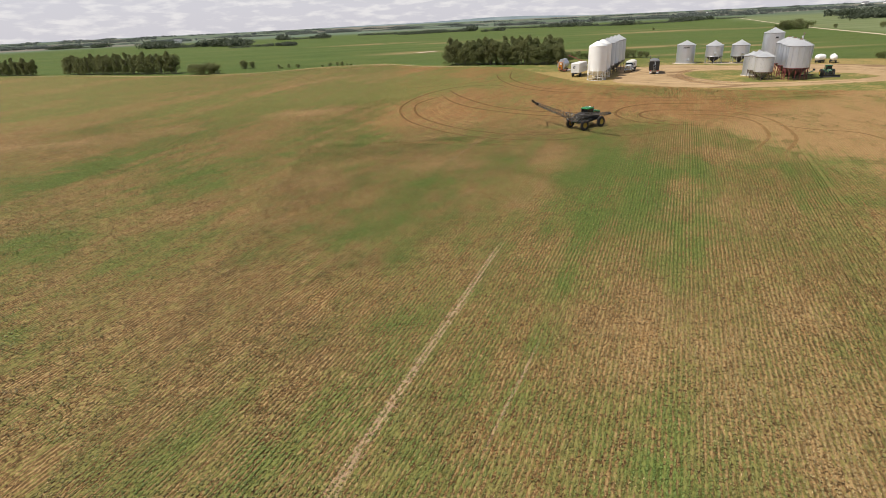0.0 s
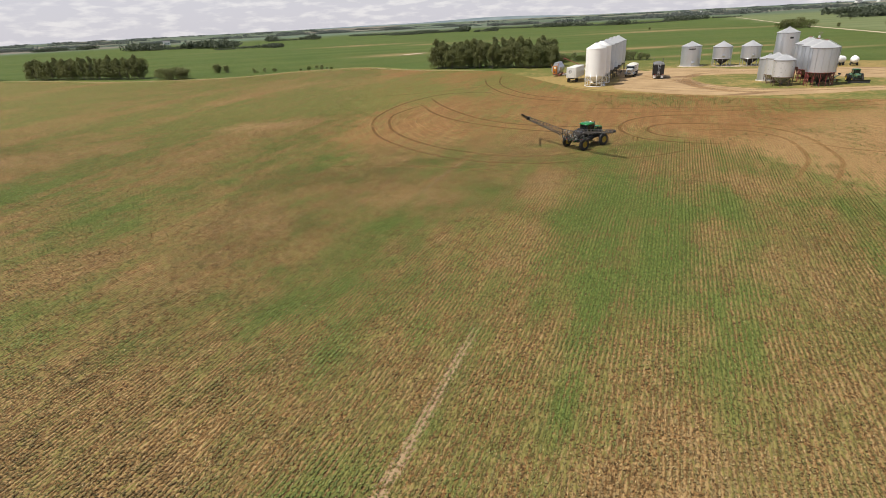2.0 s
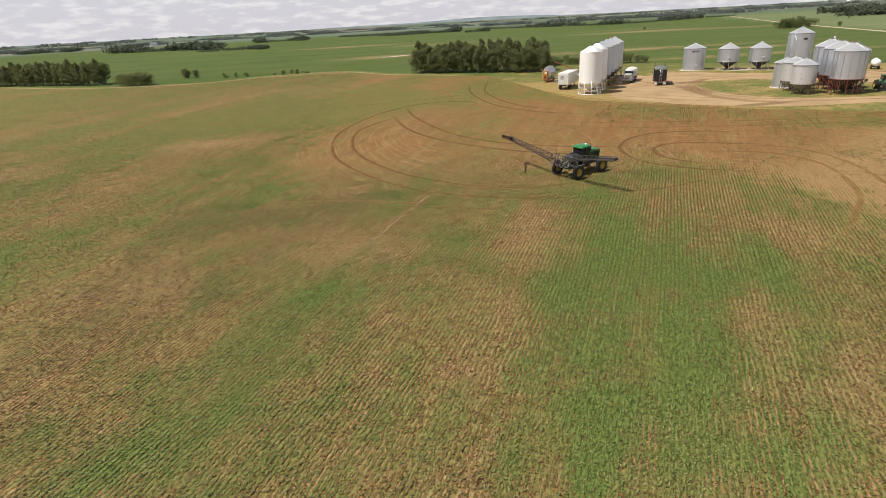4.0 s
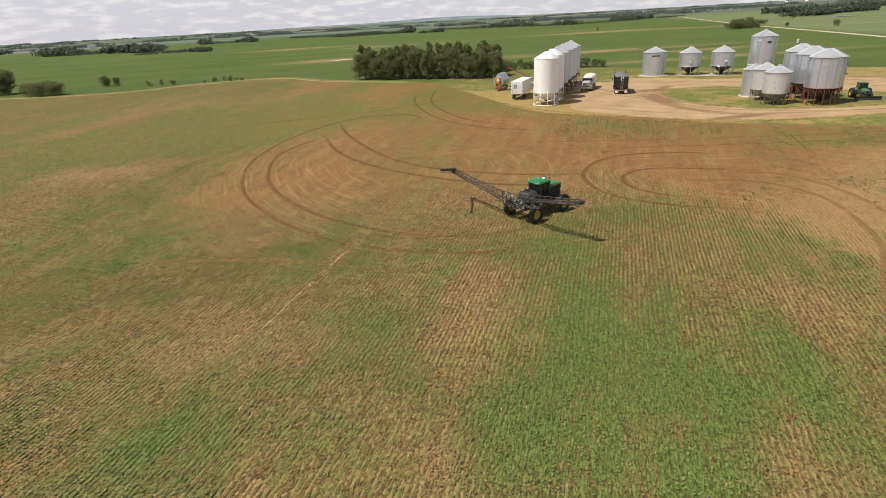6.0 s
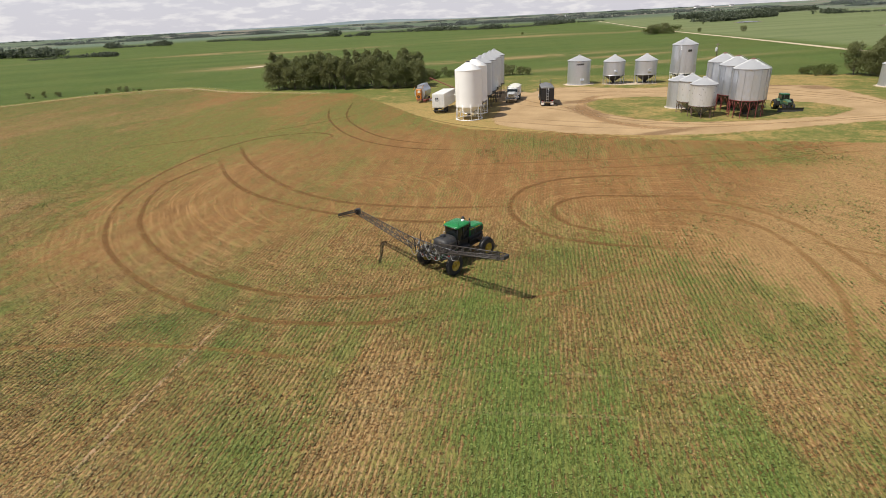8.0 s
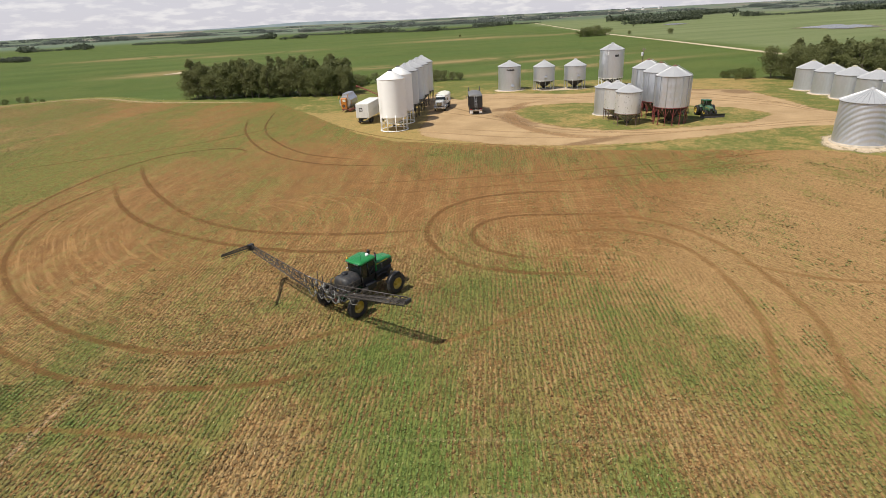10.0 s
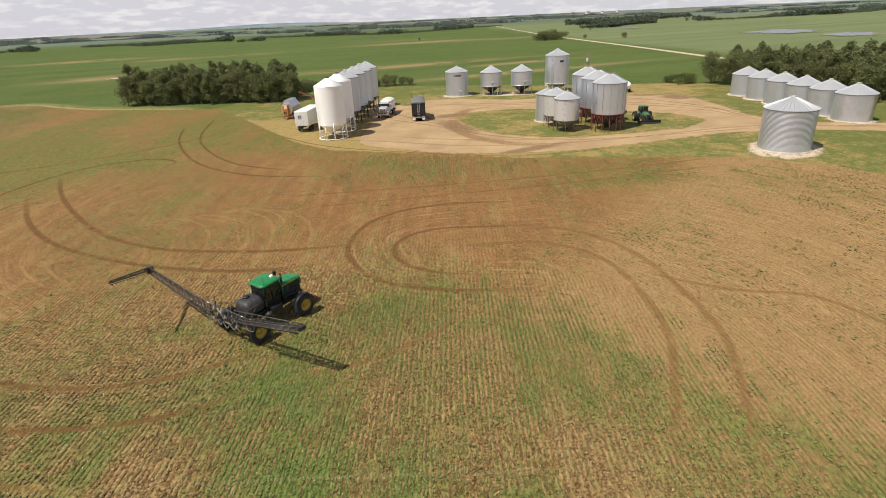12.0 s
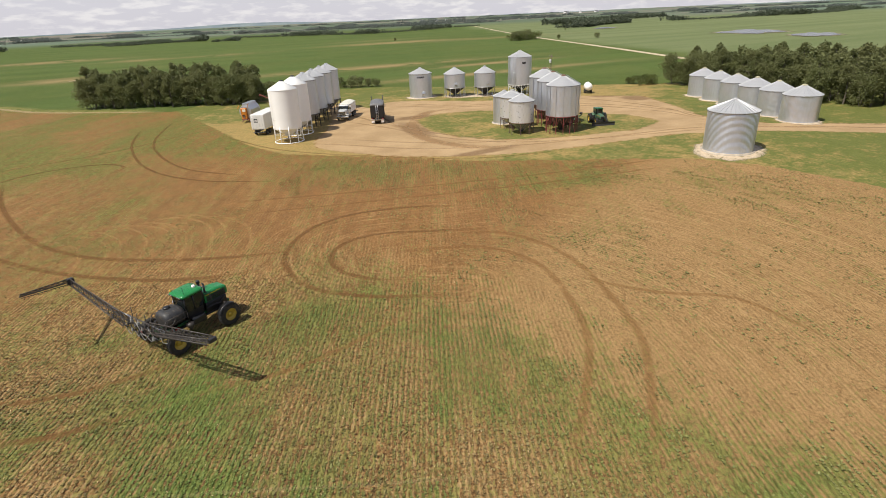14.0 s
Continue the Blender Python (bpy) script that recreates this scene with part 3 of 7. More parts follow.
def inside(poly, x, y, soft):
    """1 inside the outline, 0 outside, with a soft edge of that many metres."""
    p = np.array(poly, float)
    d, odd = np.full(x.shape, 1e9), np.zeros(x.shape, bool)
    for (ax, ay), (bx, by) in zip(p, np.roll(p, -1, 0)):
        ex, ey = bx - ax, by - ay
        t = np.clip(((x - ax) * ex + (y - ay) * ey) / (ex * ex + ey * ey), 0, 1)
        d = np.minimum(d, np.hypot(x - ax - t * ex, y - ay - t * ey))
        if ey != 0:
            odd ^= ((ay > y) != (by > y)) & (x < ax + (y - ay) * ex / ey)
    return np.clip(0.5 + np.where(odd, d, -d) / (2 * soft), 0, 1)


FIELD = [(-900, -1600), (-900, 420), (-330, 372), (-215, 330), (-140, 288), (-84, 275), (-55, 292), (-25, 294), (-3, 266), (34, 236), (40, 205), (45.5, 178), (50, 168.5),
         (60.5, 159.5), (67, 153.5), (78, 144), (89, 136), (96, 130.5), (103, 125), (108.5, 116), (111, 109), (114, 102), (125, 76), (150, 20), (190, -90), (400, -1600)]
LAWN = [(33, 238), (48, 256), (62, 264), (95, 249), (128, 220), (165, 192), (200, 160), (215, 118), (186, 50), (125, 76), (114, 102), (111, 109), (108.5, 116), (103, 125), (96, 130.5), (89, 136), (78, 144),
        (67, 153.5), (60.5, 159.5), (50, 168.5), (45.5, 178), (40, 205)]
YARD = [(70, 217), (66.5, 197), (62, 184), (57.5, 176), (56, 170), (59.5, 164), (65.5, 156.5), (75.5, 149), (86, 144), (95, 141.3), (105, 139), (114, 137), (128, 129.5), (141, 121), (182, 96), (186, 103), (149, 125.5),
        (135, 134), (131, 140), (132, 148), (138, 161), (144, 177), (134, 186), (119, 195), (107, 197), (93, 211), (86, 213), (79, 206), (75, 219)]
ISLAND = [(82, 183), (90, 187), (99, 184.5), (108, 178), (115, 168), (122, 158), (121.5, 148), (112, 144.5), (99, 148), (87, 155), (82, 162), (80, 170)]
PALE_FIELD = [(250, 230), (285, 350), (330, 470), (700, 1400), (2500, 1500), (2500, -200), (300, 60)]
# patches of thick or thin crop: x, y, reach along x and y, how much
THICK_NEAR = [(29, 87.5, 5, 5.5, 0.38), (25, 74, 6, 9, 0.34), (37, 83, 5, 5, 0.34), (20, 64, 4, 6, 0.22), (-1.6, 83, 3, 1.6, 0.2), (-9, 88.5, 3, 3, 0.12), (14.7, 94, 3, 2, 0.28), (9, 32, 3, 10, 0.06),
              (30, 97, 6, 4, 0.08), (19, 105.5, 4, 1.5, 0.2), (26, 103.5, 4, 1.6, 0.12), (23, 115, 3, 1.5, 0.3), (36, 106, 7, 4, 0.14), (45, 112, 5, 2.2, 0.2), (55, 97, 3, 4, 0.06), (57, 86, 4, 5, 0.12), (43, 93, 6, 5, 0.16),
              (4, 82, 4, 3, 0.1)]
THICK_FAR = [(-75, 100, 14, 10, 0.14), (-50, 101, 10, 8, 0.12), (-99, 175, 30, 14, 0.1), (-150, 226, 50, 20, 0.08), (-30, 172, 22, 14, 0.12), (-22, 188, 16, 9, 0.14), (9, 204, 16, 7, 0.12), (30, 205, 8, 16, 0.1),
             (-14, 108, 12, 12, 0.18), (47, 154, 12, 4, 0.3), (73, 129, 5, 2, 0.25), (76, 112, 4, 2, 0.3), (86, 127, 6, 2.5, 0.3), (-6, 66, 7, 14, 0.16), (60, 147, 14, 4, 0.2), (82, 136, 14, 3, 0.22)]
THIN = [(22, 90, 3.5, 4, -0.4), (23, 98, 3, 4, -0.18), (16, 78, 1.3, 3.5, -0.25), (12, 71, 2, 2.5, -0.25), (18, 93, 3, 3, -0.15), (37.4, 86, 2.5, 2.5, -0.22), (46, 91, 3, 3, -0.12), (47, 86, 2.5, 2, -0.15),
        (2, 95, 7, 5, -0.2), (-20, 88, 8, 5, -0.12), (-30, 72, 10, 8, -0.08), (-26, 40, 9, 7, -0.1), (-14, 45, 6, 5, -0.15), (15, 37, 4, 5, -0.22), (-94, 131, 14, 5, -0.35),
        (18, 112, 9, 6, -0.18), (20, 101, 9, 4, -0.05), (-62, 139, 10, 5, -0.25), (-38, 152, 10, 4, -0.35), (-29, 226, 18, 12, -0.15)]
# the part worked over by turning machines, and the way the last rows bend along
WORKED = [(-11, 124), (-9, 152), (-2, 170), (18, 184), (44, 164), (75, 148), (104, 132), (116, 108), (80, 60), (66, 84), (62, 108), (40, 117), (20, 119)]
BEND = [(36, 20), (50, 60), (58, 80), (63, 92), (64, 100), (61, 108), (54, 114), (44, 118)]


def bare_end(x, y):
    """The worked-over end of the field, nearly bare: 0 to 1."""
    return ramp(x + 0.45 * (y - 88) + 7 * (fbm(x / 12.0, y / 12.0, 2) - 0.5), 57, 67)


def crop_cover(x, y):
    """How thickly the crop stands, 0 to 1."""
    along, over = x * 0.407 + y * 0.914, -x * 0.914 + y * 0.407
    g = 0.58 - 0.26 * bare_end(x, y) - 0.24 * inside(WORKED, x, y, 5.0) + 0.10 * ramp(y, 125, 180) * (1 - ramp(x, 40, 70)) + 0.29 * ramp(y - 0.25 * x, 156, 176) * ramp(x, -50, -10) + 0.06 * ramp(-x, 15, 40) + (0.45 - 0.15 * ramp(y, 120, 150)) * (fbm(x / 13.0 + 3, y / 13.0, 4) - 0.5)
    g = g + 0.42 * (fbm(along / 26.0, over / 2.1 + 40, 3) - 0.5) + 0.5 * (fbm(x / 2.5, y / 2.5 + 9, 3) - 0.5)
    # a greener strip where the field meets the yard
    edge = (x - 46) * 0.68 + (y - 178) * 0.73
    g = g + 0.3 * np.exp(-((edge + 10) / 8.0) ** 2) * ramp(x, 30, 48) * (1 - ramp(x, 98, 112))
    # wide bands along the rows, further off
    g = g + 0.75 * (0.35 + 0.65 * ramp(y - 0.4 * x, 95, 140)) * (1 - ramp(x, 20, 45)) * (fbm(along / 110.0 + 2, over / 13.0 + 7, 3) - 0.5)
    wob = 1 + 1.6 * (fbm(x / 5.0 + 5, y / 5.0, 4) - 0.5)
    for px, py, rx, ry, a in THICK_NEAR + THICK_FAR + THIN:
        g = g + a * np.exp(-wob * ((x - px) ** 2 / (2 * rx * rx) + (y - py) ** 2 / (2 * ry * ry)))
    g = np.where(y > 120, np.minimum(g, 0.8), g)
    return np.clip(g, 0, 1)


def stubble(x, y):
    """Where last year's stubble still stands, 0 to 1; the turned end of the field has little."""
    return 0.85 * (1 - 0.85 * ramp(x + 0.2 * (y - 60), 40, 72)) * (1 - 0.8 * ramp(y + 6 * (fbm(x / 9.0, y / 9.0, 2) - 0.5), 114, 132) * ramp(x, -26, -8))


# where the straw lies bleached on the soil: x, y, reach along x and y, how much
STRAW_SPOTS = [(21, 27, 9, 12, 0.8), (-94, 131, 14, 4, 0.9), (-62, 139, 9, 4, 0.6), (-38, 153, 11, 4, 1.0), (35, 64, 5, 9, 0.6), (1, 92, 7, 4, 0.7), (6, 99, 4, 3, 0.2), (22, 92, 3, 5, 0.45), (16, 78, 1.3, 3.5, 0.5),
               (12, 71, 2, 2, 0.4), (-14, 46, 6, 5, 0.4), (13, 108.5, 6, 1.8, 0.6), (78, 88, 3, 2, 0.7), (69, 82, 3, 2, 0.6), (-29, 226, 16, 8, 0.5), (-20, 88, 7, 4, 0.4)]


DARK_SPOTS = [(-25, 38, 14, 14, 1.0), (-40, 62, 14, 16, 0.35), (2, 106, 9, 6, 0.5), (-9, 111, 10, 9, 0.35), (-60, 80, 20, 14, 0.4), (-5, 34, 6, 8, 0.4)]


def bleached(x, y):
    """How pale the ground lies: dusty soil at the worked end and straw in spots, below 0 where it is dark and moist."""
    b = ramp(x + 0.3 * (y - 60) - 2.2 * np.maximum(y - 102, 0), 46, 72)
    wob = 1 + 1.6 * (fbm(x / 4.0 + 31, y / 4.0, 4) - 0.5)
    for px, py, rx, ry, a in STRAW_SPOTS:
        b = np.maximum(b, a * np.exp(-wob * ((x - px) ** 2 / (2 * rx * rx) + (y - py) ** 2 / (2 * ry * ry))))
    for px, py, rx, ry, a in DARK_SPOTS:
        b = b - a * np.exp(-wob * ((x - px) ** 2 / (2 * rx * rx) + (y - py) ** 2 / (2 * ry * ry)))
    return b


def spline(points, step):
    """A smooth line through a few points, at even steps."""
    p = [np.array(q, float) for q in points]
    p = [2 * p[0] - p[1]] + p + [2 * p[-1] - p[-2]]
    out = []
    for a, b, c, d in zip(p, p[1:], p[2:], p[3:]):
        k = max(2, int(np.hypot(*(c - b)) / step))
        for i in range(k):
            t = i / k
            out.append(0.5 * (2 * b + (c - a) * t + (2 * a - 5 * b + 4 * c - d) * t * t + (3 * b - a - 3 * c + d) * t ** 3))
    return np.array(out + [p[-2]])


def nearest(points, x, y):
    """Signed distance from a curve, and how far along it."""
    line = spline(points, 2.0)
    best, off, way, run = np.full(x.shape, 1e9), np.zeros(x.shape), np.zeros(x.shape), 0.0
    for (ax, ay), (bx, by) in zip(line, line[1:]):
        ex, ey = bx - ax, by - ay
        ln = math.hypot(ex, ey)
        t = np.clip(((x - ax) * ex + (y - ay) * ey) / (ln * ln), 0, 1)
        d = np.hypot(x - ax - t * ex, y - ay - t * ey)
        hit_ = d < best
        best = np.where(hit_, d, best)
        off = np.where(hit_, d * np.sign(ex * (y - ay) - ey * (x - ax)), off)
        way = np.where(hit_, run + t * ln, way)
        run += ln
    return off, way


TURNS = ([(12, 172), (0, 160), (-4.5, 148), (-3.5, 138), (0, 128), (8, 117), (16, 111), (24, 107.5), (33, 107.5)], [(68, 124), (59, 127), (51, 129), (46, 127.5), (44, 123), (44, 117.5), (49, 112.5), (56, 109)])


def build_ground():
    ny, nx = GXX.shape
    me = bpy.data.meshes.new("ground")
    verts = np.stack([GXX.ravel(), GYY.ravel(), GZ.ravel()], 1).astype(np.float32)
    k = (np.arange(ny - 1)[:, None] * nx + np.arange(nx - 1)[None, :]).ravel()
    quads = np.stack([k, k + 1, k + nx + 1, k + nx], 1).astype(np.int32)
    me.vertices.add(len(verts))
    me.vertices.foreach_set("co", verts.ravel())
    me.loops.add(quads.size)
    me.loops.foreach_set("vertex_index", quads.ravel())
    me.polygons.add(len(quads))
    me.polygons.foreach_set("loop_start", np.arange(0, quads.size, 4, dtype=np.int32))
    me.polygons.foreach_set("use_smooth", np.ones(len(quads), bool))
    me.update(calc_edges=True)
    x, y = GXX.ravel(), GYY.ravel()
    field, lawn, yard, isle = inside(FIELD, x, y, 1.6), inside(LAWN, x, y, 1.6), inside(YARD, x, y, 1.8), inside(ISLAND, x, y, 2.0)
    damp = np.zeros_like(x)
    for cx, cy, rx, ry in ((78, 173, 3.2, 9), (83, 186, 6, 2.5), (139, 184, 7, 4), (80, 149, 10, 1.6), (140, 175, 4, 5)):
        damp = np.maximum(damp, np.exp(-((x - cx) / rx) ** 2 - ((y - cy) / ry) ** 2))
    bare = np.zeros_like(x)
    for cx, cy, rx, ry in ((-14, 396, 24, 13), (-4, 390, 8, 8), (242, 696, 60, 14), (13, 561, 24, 9), (235, 600, 60, 16), (330, 560, 70, 7), (120, 330, 60, 8), (170, 300, 30, 5), (-230, 690, 30, 8), (20, 470, 28, 6), (70, 560, 40, 7), (-60, 640, 50, 8),
                           (150, 262, 50, 5)):
        bare = np.maximum(bare, np.exp(-((x - cx) / rx) ** 2 - ((y - cy) / ry) ** 2))
    off, way, swirl = np.zeros_like(x), np.zeros_like(x), np.zeros_like(x)
    near = (x > -30) & (x < 95) & (y > 80) & (y < 190)
    for pts, reach in zip(TURNS, (14.0, 6.0)):
        o, w = nearest(pts, x[near], y[near])
        s = np.exp(-(o / reach) ** 2)
        take = s > swirl[near]
        off[near], way[near], swirl[near] = np.where(take, o, off[near]), np.where(take, w, way[near]), np.where(take, s, swirl[near])
    bend, bend_way = nearest(BEND, x, y)
    for name, value in (("bend", -bend), ("fan", 1 - ramp(y - 0.55 * (x - 60), 110, 119)), ("bend_way", bend_way), ("worked", inside(WORKED, x, y, 5.0)), ("swirl", swirl), ("off", off), ("way", way), ("crop", crop_cover(x, y)), ("far", 1 - np.clip(field + lawn + yard, 0, 1)), ("lawn", np.maximum(lawn * (1 - yard), isle)), ("dirt", yard * (1 - isle)), ("damp", damp), ("dry", np.clip(0.4 + 0.75 * (1 - ramp(x, 66, 84)) * (1 - ramp(y, 200, 212)) + 0.35 * np.exp(-((x - 145) / 22) ** 2 - ((y - 190) / 14) ** 2) - 0.2 * ramp(y, 214, 232) - 0.25 * ramp(x - 0.6 * (y - 110), 100, 128), 0, 1)), ("bare", bare),
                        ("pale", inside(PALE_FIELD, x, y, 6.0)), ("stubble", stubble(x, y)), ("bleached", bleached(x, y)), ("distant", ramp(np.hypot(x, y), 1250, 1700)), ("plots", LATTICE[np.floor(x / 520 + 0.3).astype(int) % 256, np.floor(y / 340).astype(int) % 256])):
        me.attributes.new(name, "FLOAT", "POINT").data.foreach_set("value", value.astype(np.float32))
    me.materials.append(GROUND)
    return tagged(new("ground", me), "brown stubble field sprouting green, meeting green fields and a dirt yard", "ground", "", "structure")


build_ground()


def ribbon(name, points, width, material, label, lift=0.025, step=1.0, fade=6.0, category=""):
    """A strip that lies on the ground: a tyre mark, a line of straw, a road."""
    line = spline(points, step)
    way = np.gradient(line, axis=0)
    way /= np.linalg.norm(way, axis=1)[:, None]
    side = np.stack([-way[:, 1], way[:, 0]], 1)
    run = np.concatenate([[0], np.cumsum(np.linalg.norm(np.diff(line, axis=0), axis=1))])
    ends = np.clip(np.minimum(run, run[-1] - run) / fade, 0, 1)
    form, across, end = Form(), [], []
    verts = []
    for k, c in enumerate((-0.5, -0.25, 0, 0.25, 0.5)):
        q = line + side * c * width
        z = top(q[:, 0], q[:, 1]) + lift
        verts.append(np.column_stack([q, z]))
        across += [1 - abs(c) * 2] * len(line)
        end += list(ends)
    n = len(line)
    form.put(np.concatenate(verts).tolist(), [(k * n + i + 1, k * n + i, (k + 1) * n + i, (k + 1) * n + i + 1) for k in range(4) for i in range(n - 1)], True)
    me = form.mesh(name, material)
    me.attributes.new("across", "FLOAT", "POINT").data.foreach_set("value", np.array(across, np.float32))
    me.attributes.new("ends", "FLOAT", "POINT").data.foreach_set("value", np.array(end, np.float32))
    ob = setting(name, me, material, label, category or name.replace("_", " "))
    ob.visible_shadow = False
    return ob


TRACKS = (
    ([(21, 172), (23.5, 175.5), (20.4, 179.9), (13.8, 181), (6.5, 178.5), (-2.5, 167.5), (-8, 152), (-7.2, 137), (-3, 126), (5, 114.5), (13.2, 108), (22.8, 104.4), (31, 104.4)], 0.75),
    ([(4, 166), (-3.7, 153.9), (-4.0, 141), (-1, 131), (5, 121), (12.8, 113.4), (20.5, 109.4), (27.5, 108.8), (33, 110.5)], 0.75),
    ([(5.5, 177), (8.5, 162), (14.5, 145.8), (21, 136.5), (28, 131.3), (36, 127.4), (44, 125)], 0.8),
    ([(3, 166), (5.8, 153.7), (10.2, 143.7), (17, 135), (25, 128), (32, 124), (40, 121.8)], 0.8),
    ([(66, 127.5), (58.6, 131.2), (51.5, 132.4), (46, 130.4), (42.2, 125.5), (41.6, 120.7), (43, 115.5), (48, 111), (56, 107)], 0.75),
    ([(66, 119), (60.6, 121.4), (52.6, 124.8), (47.5, 123.5), (46, 119), (48.5, 114.7), (54, 111)], 0.7),
    ([(52, 119.5), (60.9, 116), (64.3, 111), (64.3, 105.5), (61.4, 97.4), (57, 91.8), (51, 86)], 0.8),
    ([(58, 121), (65.1, 118), (68, 112), (68, 105.6), (65, 95.4), (61, 89.8), (55, 83)], 0.8),
    ([(25, 212), (24, 192), (27.2, 172.5), (34.6, 160), (46, 152)], 0.6),
    ([(32, 219), (28.2, 197), (29.1, 182), (33.4, 168), (42, 158)], 0.6),
)
for k, (pts, w) in enumerate(TRACKS):
    ribbon("wheel_track", pts, w * 1.5, FAINT if k in (6, 7) else RUT, "dark curved tyre mark pressed into the field soil", fade=8.0)
FAINT_TRACKS = ([(92, 141), (78, 146), (64, 157), (50, 172), (42, 190)], [(100, 127), (80, 133), (60, 139), (38, 146)], [(98, 124), (80, 129), (62, 134), (40, 140)], [(35, 199), (20, 190), (4, 186), (-20, 184)],
                [(65.6, 106.2), (70.4, 99.4), (75.3, 95.6), (76.5, 92.8), (77, 86)], [(31, 104.4), (40, 104), (50, 107)], [(-14, 112), (-3.5, 109.7), (5.1, 106.9), (13.5, 102.9), (20, 99)])
for pts in FAINT_TRACKS:
    ribbon("wheel_track", pts, 0.9, FAINT, "faint brown tyre mark across the field soil")
for pts in ([(10, 98), (16.7, 95.7), (24.1, 93), (30.7, 90.5), (37.5, 87.8), (46, 84)], [(18, 100), (24.5, 97.5), (33.1, 94.1), (40.3, 90.9), (50, 87)]):
    ribbon("wheel_track", pts, 0.5, DUSTY, "thin pale tyre mark across the crop rows")
STRAW_LINES = ([(-9, 20), (-3, 34.2), (5.8, 54.6), (8.2, 60)], [(1, 90), (4.6, 98), (8.6, 106.5), (11, 111)], [(1.5, 25.4), (4.6, 31.5), (8.6, 39.5)])
for pts, w in zip(STRAW_LINES, (1.3, 0.5, 0.42)):
    ribbon("straw_line", pts, w, PALE, "pale line of straw left along the crop rows")
ribbon("grass_edge", [(-330, 371), (-215, 329), (-140, 287), (-84, 274), (-55, 290), (-25, 292), (-3, 265), (30, 239)], 3.4, PALE, "pale dry grass along the field edge", 0.09, 3.0, 10.0)
ribbon("grass_edge", [(-330, 373), (-215, 331), (-140, 289), (-84, 276), (-55, 293), (-25, 295), (-3, 268), (30, 240)], 11.0, EDGE_GRASS, "rough green and dry grass along the field edge", 0.06, 3.0, 10.0)
LINE_RNG = random.Random(3)
for k in range(9):
    a, d = k * 2.3 + LINE_RNG.uniform(-0.8, 0.8), LINE_RNG.uniform(-1.5, 1.5)
    ribbon("drill_line", [(19 + a, 127 + d), (21 + a, 132 + d), (21 + a, 138 + d), (17.5 + a, 143 + d), (11 + a * 1.05, 146 + d - 0.2 * a)], LINE_RNG.uniform(0.5, 0.9), ARC, "pale curved drill line in the soil")
for k in range(4):
    a = k * 2.6 + LINE_RNG.uniform(-0.8, 0.8)
    ribbon("drill_line", [(2 + a, 150 - a * 0.7), (2.2 + a, 142 - a * 0.5), (5 + a, 134 - a * 0.3), (9.5 + a, 127)], LINE_RNG.uniform(0.5, 0.9), ARC, "pale curved drill line in the soil")


for pts in ([(50, 178), (60, 170), (72, 158), (88, 149), (105, 143), (122, 138), (142, 124)], [(62, 174), (74, 162), (90, 152), (108, 146.5)], [(66, 196), (74, 178), (78, 166), (88, 152), (106, 142), (128, 134)],
            [(80, 206), (77, 190), (77, 176), (83, 162), (92, 151)], [(84, 206), (96, 194), (110, 186), (124, 172), (130, 156), (128, 142)], [(88, 208), (99, 195), (113, 187), (127, 173), (133, 157), (131, 142)],
            [(126, 190), (132, 176), (134, 160), (131, 146), (140, 132), (160, 117)], [(68, 206), (72, 196), (75, 182), (80, 172)], [(120, 139), (140, 127), (168, 108)]):
    ribbon("wheel_track", pts, 1.3, YARD_RUT, "brown tyre mark worn into the dirt yard", fade=10.0)


ribbon("worn_track", [(97, 191), (89.3, 190.5), (82.8, 184.0), (78.3, 175.3), (76.4, 164.8), (79.6, 155.0), (86, 148.5)], 4.2, WORN, "darker damp dirt worn by turning trucks", 0.02, 1.0, 10.0)


def worn(x, y):
    """1 in the middle of a wheel track or straw line, where plants are crushed, 0 beside it."""
    out = np.zeros(len(x))
    for pts, half in [(p, w * 0.55) for p, w in TRACKS] + [(p, 0.35) for p in FAINT_TRACKS]:
        q = np.array(pts)
        box = (x > q[:, 0].min() - 3) & (x < q[:, 0].max() + 3) & (y > q[:, 1].min() - 3) & (y < q[:, 1].max() + 3)
        if box.any():
            off, _ = nearest(pts, x[box], y[box])
            out[box] = np.maximum(out[box], 0.92 * np.exp(-(off / half) ** 4))
    return out


